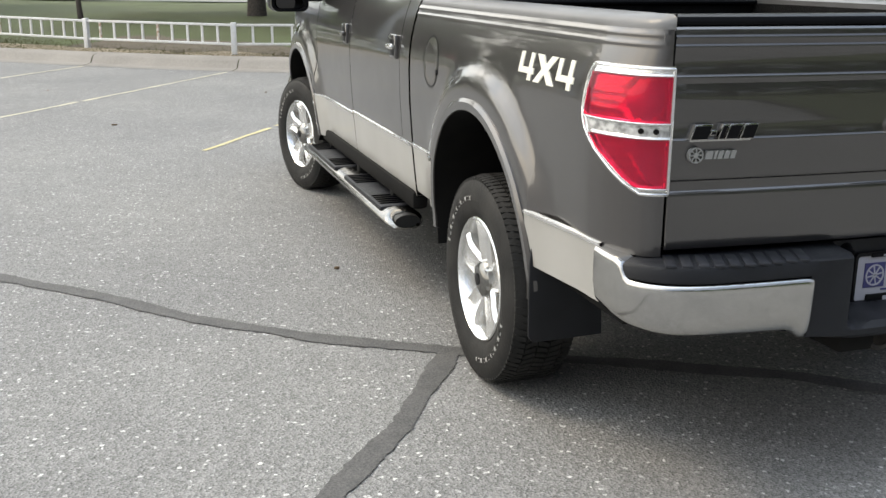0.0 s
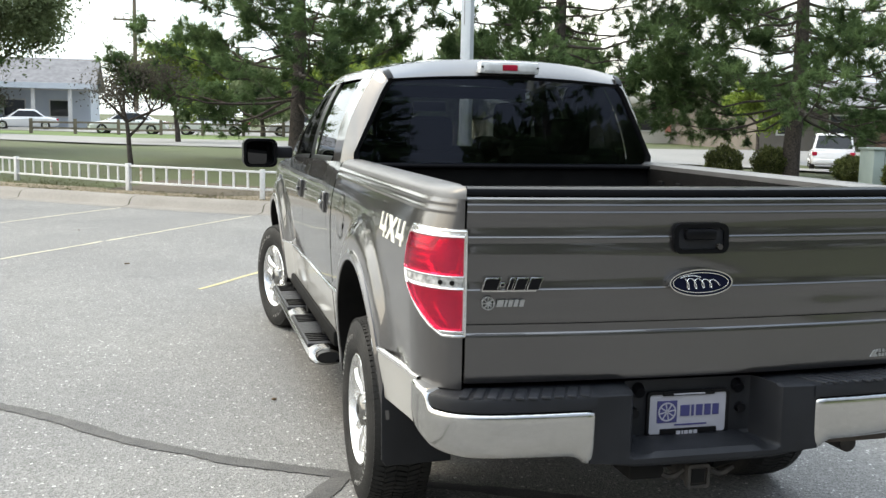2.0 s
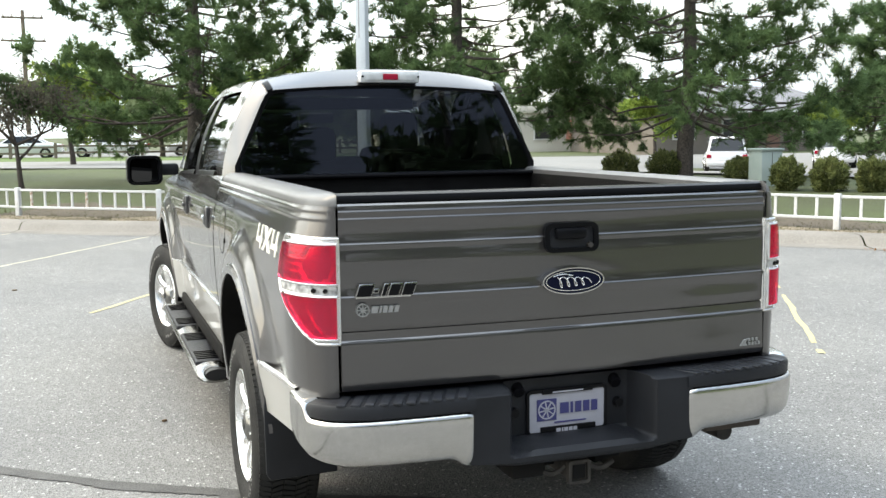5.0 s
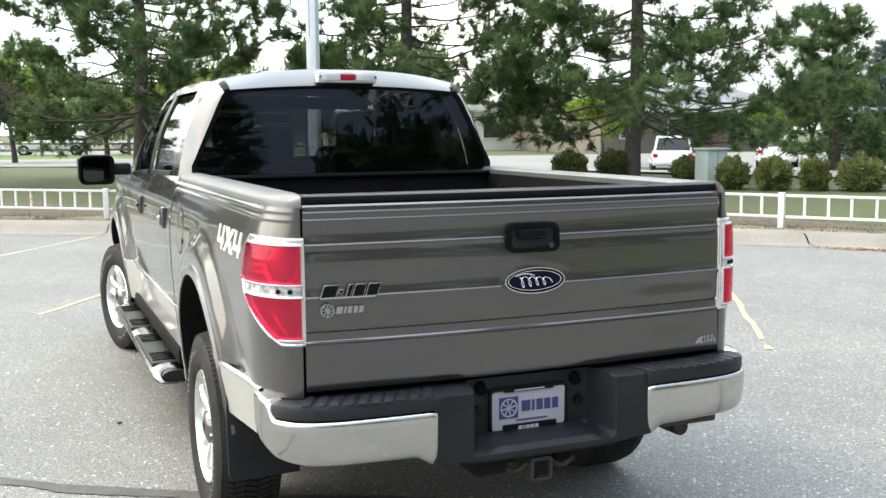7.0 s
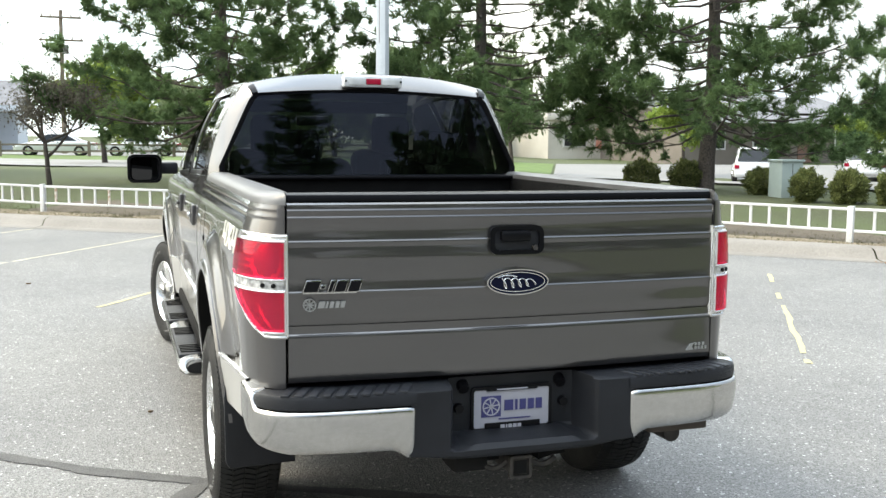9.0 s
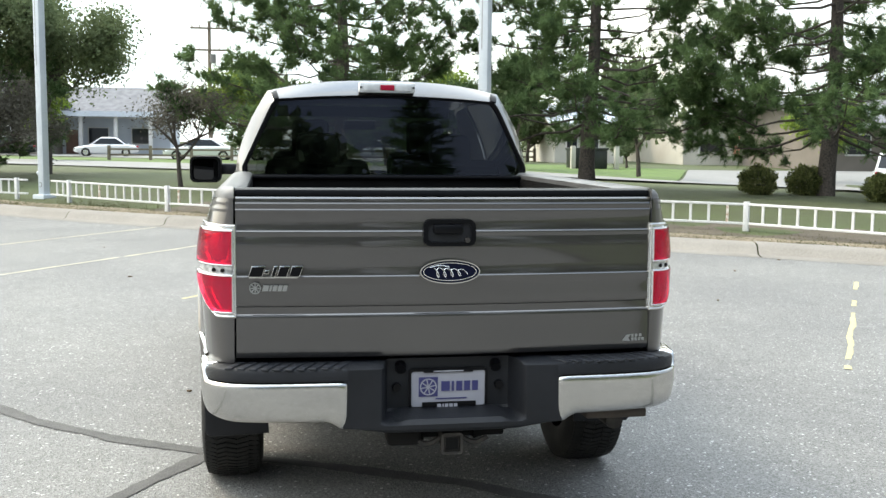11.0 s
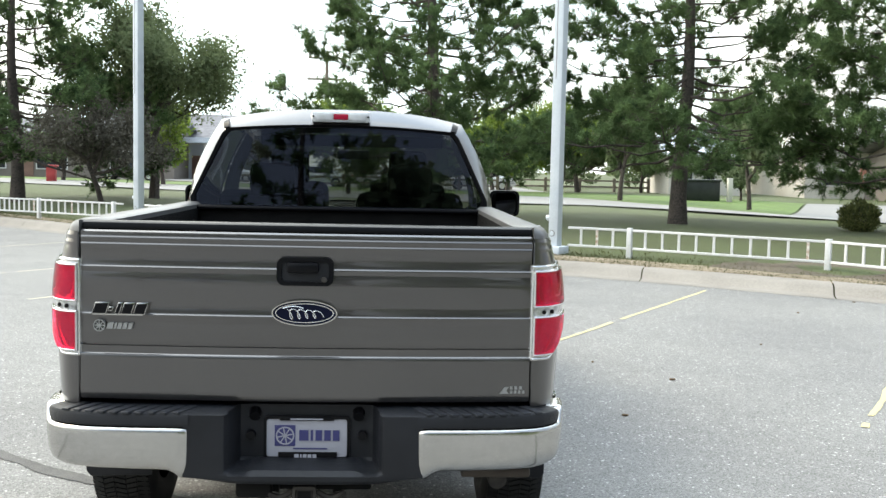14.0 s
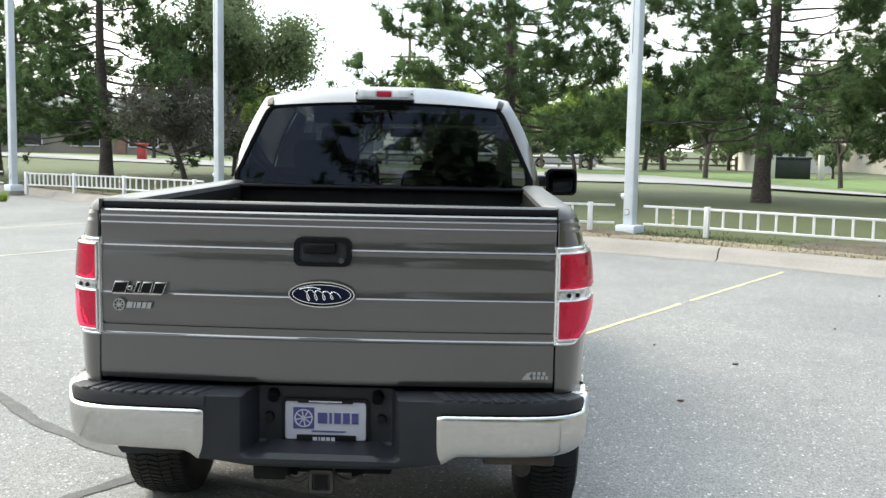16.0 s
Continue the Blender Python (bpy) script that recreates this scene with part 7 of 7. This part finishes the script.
house("bank_kiosk", 18.6, 23.5, 63, 68, 0.3, 2.6, STUCCO, SIDING, "small pale bank building with a sign above its roof", [(19.8, 1.4, 0.7, 1.2), (21.3, 1.4, 0.7, 1.2)], ridge=1.2)
bank_sign = thing("roof_sign", (20.8, 64.5, 4.0), "white sign board with pale and dark blue lettering bars", "sign")
part("board", box(19.4, 22.4, 64.4, 64.6, 3.4, 5.0, 0.03), WHITEPAINT, bank_sign)
part("lettering_bar", box(19.6, 22.2, 64.36, 64.41, 4.5, 4.8), SIDING, bank_sign, smooth=False)
part("lettering_bar", box(19.6, 21.8, 64.36, 64.41, 4.0, 4.3), PLATEBLUE, bank_sign, smooth=False)
part("lettering_bar", box(19.9, 21.2, 64.36, 64.41, 3.6, 3.85), PLATEBLUE, bank_sign, smooth=False)
for k in (19.8, 22.0):
    part("sign_post", box(k - 0.08, k + 0.08, 64.42, 64.58, 0.2, 3.45), DARKMETAL, bank_sign, smooth=False)
house("brown_shop", -42, -18, 82, 92, 0.3, 3.4, TAUPE, ROOFGREY, "long low taupe shop building", [(-38, 1.5, 2.4, 1.5), (-33, 1.5, 2.4, 1.5), (-28, 1.5, 2.4, 1.5), (-22, 1.5, 2.4, 1.5)], ridge=1.4, door=-30)
house("pale_house", -60, -46, 74, 84, 0.3, 3.0, SIDING, ROOFGREY, "pale house with a grey roof", [(-57, 1.5, 1.4, 1.2), (-52, 1.5, 1.4, 1.2)], ridge=2.2)
house("pale_house", 56, 72, 40, 52, 0.3, 3.0, STUCCO, ROOFGREY, "beige house with a grey roof", [(58, 1.5, 1.4, 1.2), (63, 1.5, 1.4, 1.2)], ridge=2.4)

# dumpster enclosure, shed, ranch rail fence
dump = thing("dumpster", (16.6, 48.5, 0.33), "dark green steel dumpster in an enclosure", "dumpster")
part("bin", box(15.4, 17.2, 48.0, 49.6, 0.30, 1.30, 0.05), DARKMETAL, dump)
part("lid", box(15.35, 17.25, 47.95, 49.7, 1.28, 1.40, 0.03), DARKMETAL, dump)
for k in (15.2, 17.6):
    part("guard_post", box(k - 0.12, k + 0.12, 47.6, 47.85, 0.2, 1.5, 0.02), STUCCO, dump)
shed = thing("shed", (19.6, 70.5, 0.3), "small cream shed across the street", "shed")
part("wall", box(19.0, 20.2, 70, 71.2, 0.2, 1.5), STUCCO, shed, smooth=False)
part("roof", slab([(18.9, 1.5), (20.3, 1.5), (19.6, 1.9)], 69.9, 71.3), ROOFGREY, shed, smooth=False)
for x0, x1, y, g in ((6.0, 18.5, 66.0, "ranch fence"), (-10.0, 9.0, 59.5, "ranch fence by the cars")):
    rail = thing("rail_fence", (x0, y, 0.3), "weathered wooden post and rail fence", "fence", g)
    n = int((x1 - x0) / 2.4)
    for k in range(n + 1):
        x = x0 + k * 2.4
        part("post", box(x - 0.09, x + 0.09, y - 0.09, y + 0.09, 0.2, 1.25, 0), WEATHERED, rail, smooth=False)
        if k < n:
            for z in (0.65, 1.05):
                part("rail", box(x, x + 2.4, y - 0.04, y + 0.04, z - 0.055, z + 0.055, 0, m=Matrix.Translation((0, 0, random.uniform(-0.05, 0.05)))), WEATHERED, rail, smooth=False)

# utility pole with crossarms
up = thing("utility_pole", (-4.6, 70, 0.3), "tall wooden utility pole with two crossarms", "utility pole")
part("shaft", cyl(0.17, 0.12, (-4.6, 70, 0.1), (-4.6, 70, 9.9), 12), WEATHERED, up)
for z, w in ((9.4, 1.3), (7.9, 1.4)):
    arm = part("crossarm", box(-4.6 - w, -4.6 + w, 69.85, 69.95, z - 0.07, z + 0.07, 0.01), WEATHERED, up)
    for k in (-0.9, -0.5, 0.5, 0.9):
        part("insulator", cyl(0.06, 0.04, (-4.6 + w * k, 69.9, z + 0.07), (-4.6 + w * k, 69.9, z + 0.27), 8), STUCCO, arm)
part("transformer", cyl(0.22, 0.22, (-4.35, 69.75, 7.0), (-4.35, 69.75, 7.6), 14), ROADGREY, up)

# fire hydrant-coloured stand by the brown shop
stand = thing("red_stand", (-20.8, 60, 0.33), "small red metal stand beside the street", "stand")
part("post", box(-21.05, -20.5, 59.8, 60.2, 0.3, 1.35, 0.05), REDSIGN, stand)
part("cap", box(-21.15, -20.4, 59.7, 60.3, 1.3, 1.42, 0.03), REDSIGN, stand)

# woods far behind the houses
rng = np.random.default_rng(31)
wood_c = []
for i in range(30):
    wx, wy, wh = 3.0 + i * 1.45 + rng.normal() * 0.6, 86.0 + rng.uniform(-4, 6), rng.uniform(4.2, 7.2)
    for k in range(9):
        up = rng.uniform(0.12, 0.92)
        wide = 1.9 * math.sin(math.pi * (0.18 + 0.78 * up))
        m = 62
        d = rng.normal(size=(m, 3))
        d /= np.linalg.norm(d, axis=1, keepdims=True)
        wood_c.append(np.array([wx + rng.normal() * wide * 0.5, wy + rng.normal() * wide * 0.5, 0.3 + wh * up]) + d * rng.uniform(0.35, 0.95, (m, 1)) * np.array([1.0, 1.0, 0.75]))
c = np.concatenate(wood_c)
n = len(c)
a = rng.normal(size=(n, 3))
a /= np.linalg.norm(a, axis=1, keepdims=True)
b = np.cross(a, rng.normal(size=(n, 3)))
b /= np.linalg.norm(b, axis=1, keepdims=True)
k = 0.24 * rng.uniform(0.6, 1.3, (n, 1))
v = np.stack([c - a * k, c + b * k * 0.6, c + a * k, c - b * k * 0.6], 1).reshape(-1, 3)
far_woods = mesh_np("far_woods", v, np.arange(len(v)).reshape(-1, 4), LEAVES, None)
tagged(far_woods, "dark green line of woods far behind the houses", "woods", kind="stuff")

# rough grass along the fence foot
rng = np.random.default_rng(7)
n = 60000
gx = rng.uniform(-16, 13, n)
gd = 1.2 + rng.exponential(0.45, n)
gy = np.array([kerb_y(x) for x in gx]) + gd
gz = np.array([lawn_z(d) for d in gd])
base = np.stack([gx, gy, gz - 0.02], 1)
tip = base + np.stack([rng.normal(size=n) * 0.035, rng.normal(size=n) * 0.035, rng.uniform(0.025, 0.07, n)], 1)
sd = np.stack([rng.normal(size=n), rng.normal(size=n), np.zeros(n)], 1) * 0.007
v = np.stack([base - sd, base + sd, tip], 1).reshape(-1, 3)
grass_tufts = mesh_np("grass_blades", v, np.arange(len(v)).reshape(-1, 3), BLADE, None)
tagged(grass_tufts, "uneven rough grass along the foot of the fence", "grass", kind="stuff")

# dead leaves and bits on the asphalt
for i, (x, y) in enumerate(((2.55, 4.2), (2.05, 4.9), (3.9, 5.9), (-1.2, 2.7), (-2.3, 8.4), (-0.4, 10.9), (5.2, 8.2), (6.4, 9.3), (-3.1, 11.8), (1.9, 3.0))):
    a = random.uniform(0, 6.28)
    r = random.uniform(0.010, 0.020)
    pts = [(x + r * k * math.cos(a + t), y + r * k * math.sin(a + t)) for t, k in ((0, 1.6), (1.0, 0.8), (2.2, 0.9), (3.14, 1.2), (4.1, 0.8), (5.3, 0.9))]
    lf = part("dead_leaf", slab(pts, 0.004, 0.014, axis="z"), DEADLEAF)
    tagged(lf, "small curled brown leaf lying on the asphalt", "leaf", "fallen leaves")

# orange leaf litter blown against the kerb
rng = np.random.default_rng(21)
n = 420
k = rng.random(n) ** 1.4
lx = 8.55 + 1.5 * k + rng.normal(size=n) * 0.12
ly = np.array([kerb_y(x) for x in lx]) - 0.05 - np.abs(rng.normal(size=n)) * (0.10 + 0.22 * k)
c = np.stack([lx, ly, np.full(n, 0.012) + rng.random(n) * 0.02], 1)
a = rng.normal(size=(n, 3)) * (1, 1, 0.35)
a /= np.linalg.norm(a, axis=1, keepdims=True)
b = np.cross(a, np.array([0, 0, 1.0]) + rng.normal(size=(n, 3)) * 0.3)
w = rng.uniform(0.014, 0.032, (n, 1))
v = np.stack([c - a * w, c + b * w * 0.5, c + a * w, c - b * w * 0.5], 1).reshape(-1, 3)
litter = mesh_np("leaf_litter", v, np.arange(len(v)).reshape(-1, 4), leaf_mat("orange_litter", (0.22, 0.10, 0.04), (0.50, 0.27, 0.13), 0.8), None)
tagged(litter, "loose orange-brown leaf litter lying along the kerb", "leaf litter", kind="stuff")

# a thin dark crack across the lot, and a weed at the kerb
crack = part("asphalt_crack", line_strip([(-9.8, 13.7), (-8.86, 14.96), (-8.44, 15.46), (-8.06, 16.13), (-7.62, 17.17), (-7.2, 18.0)], 0.035, 0.004, 0.012, 0.06, 5), TAR)
tagged(crack, "thin dark crack running across the asphalt", "crack", kind="structure")
weed = thing("weed_tuft", (-11.6, 21.9, 0.0), "small pale green weed tuft growing at the kerb", "weed")
rng = np.random.default_rng(33)
n = 260
a = rng.uniform(0, 2 * math.pi, n)
r = rng.uniform(0.02, 0.20, n)
base = np.stack([-11.6 + 0.3 * r * np.cos(a), 21.9 + 0.3 * r * np.sin(a), np.full(n, -0.01)], 1)
tip = np.stack([-11.6 + r * 1.3 * np.cos(a), 21.9 + r * 1.3 * np.sin(a), 0.10 + 0.22 * rng.random(n)], 1)
sd = np.stack([-np.sin(a), np.cos(a), np.zeros(n)], 1) * 0.010
v = np.stack([base - sd, base + sd, tip], 1).reshape(-1, 3)
mesh_np("blades", v, np.arange(len(v)).reshape(-1, 3), LIMELEAVES, weed)
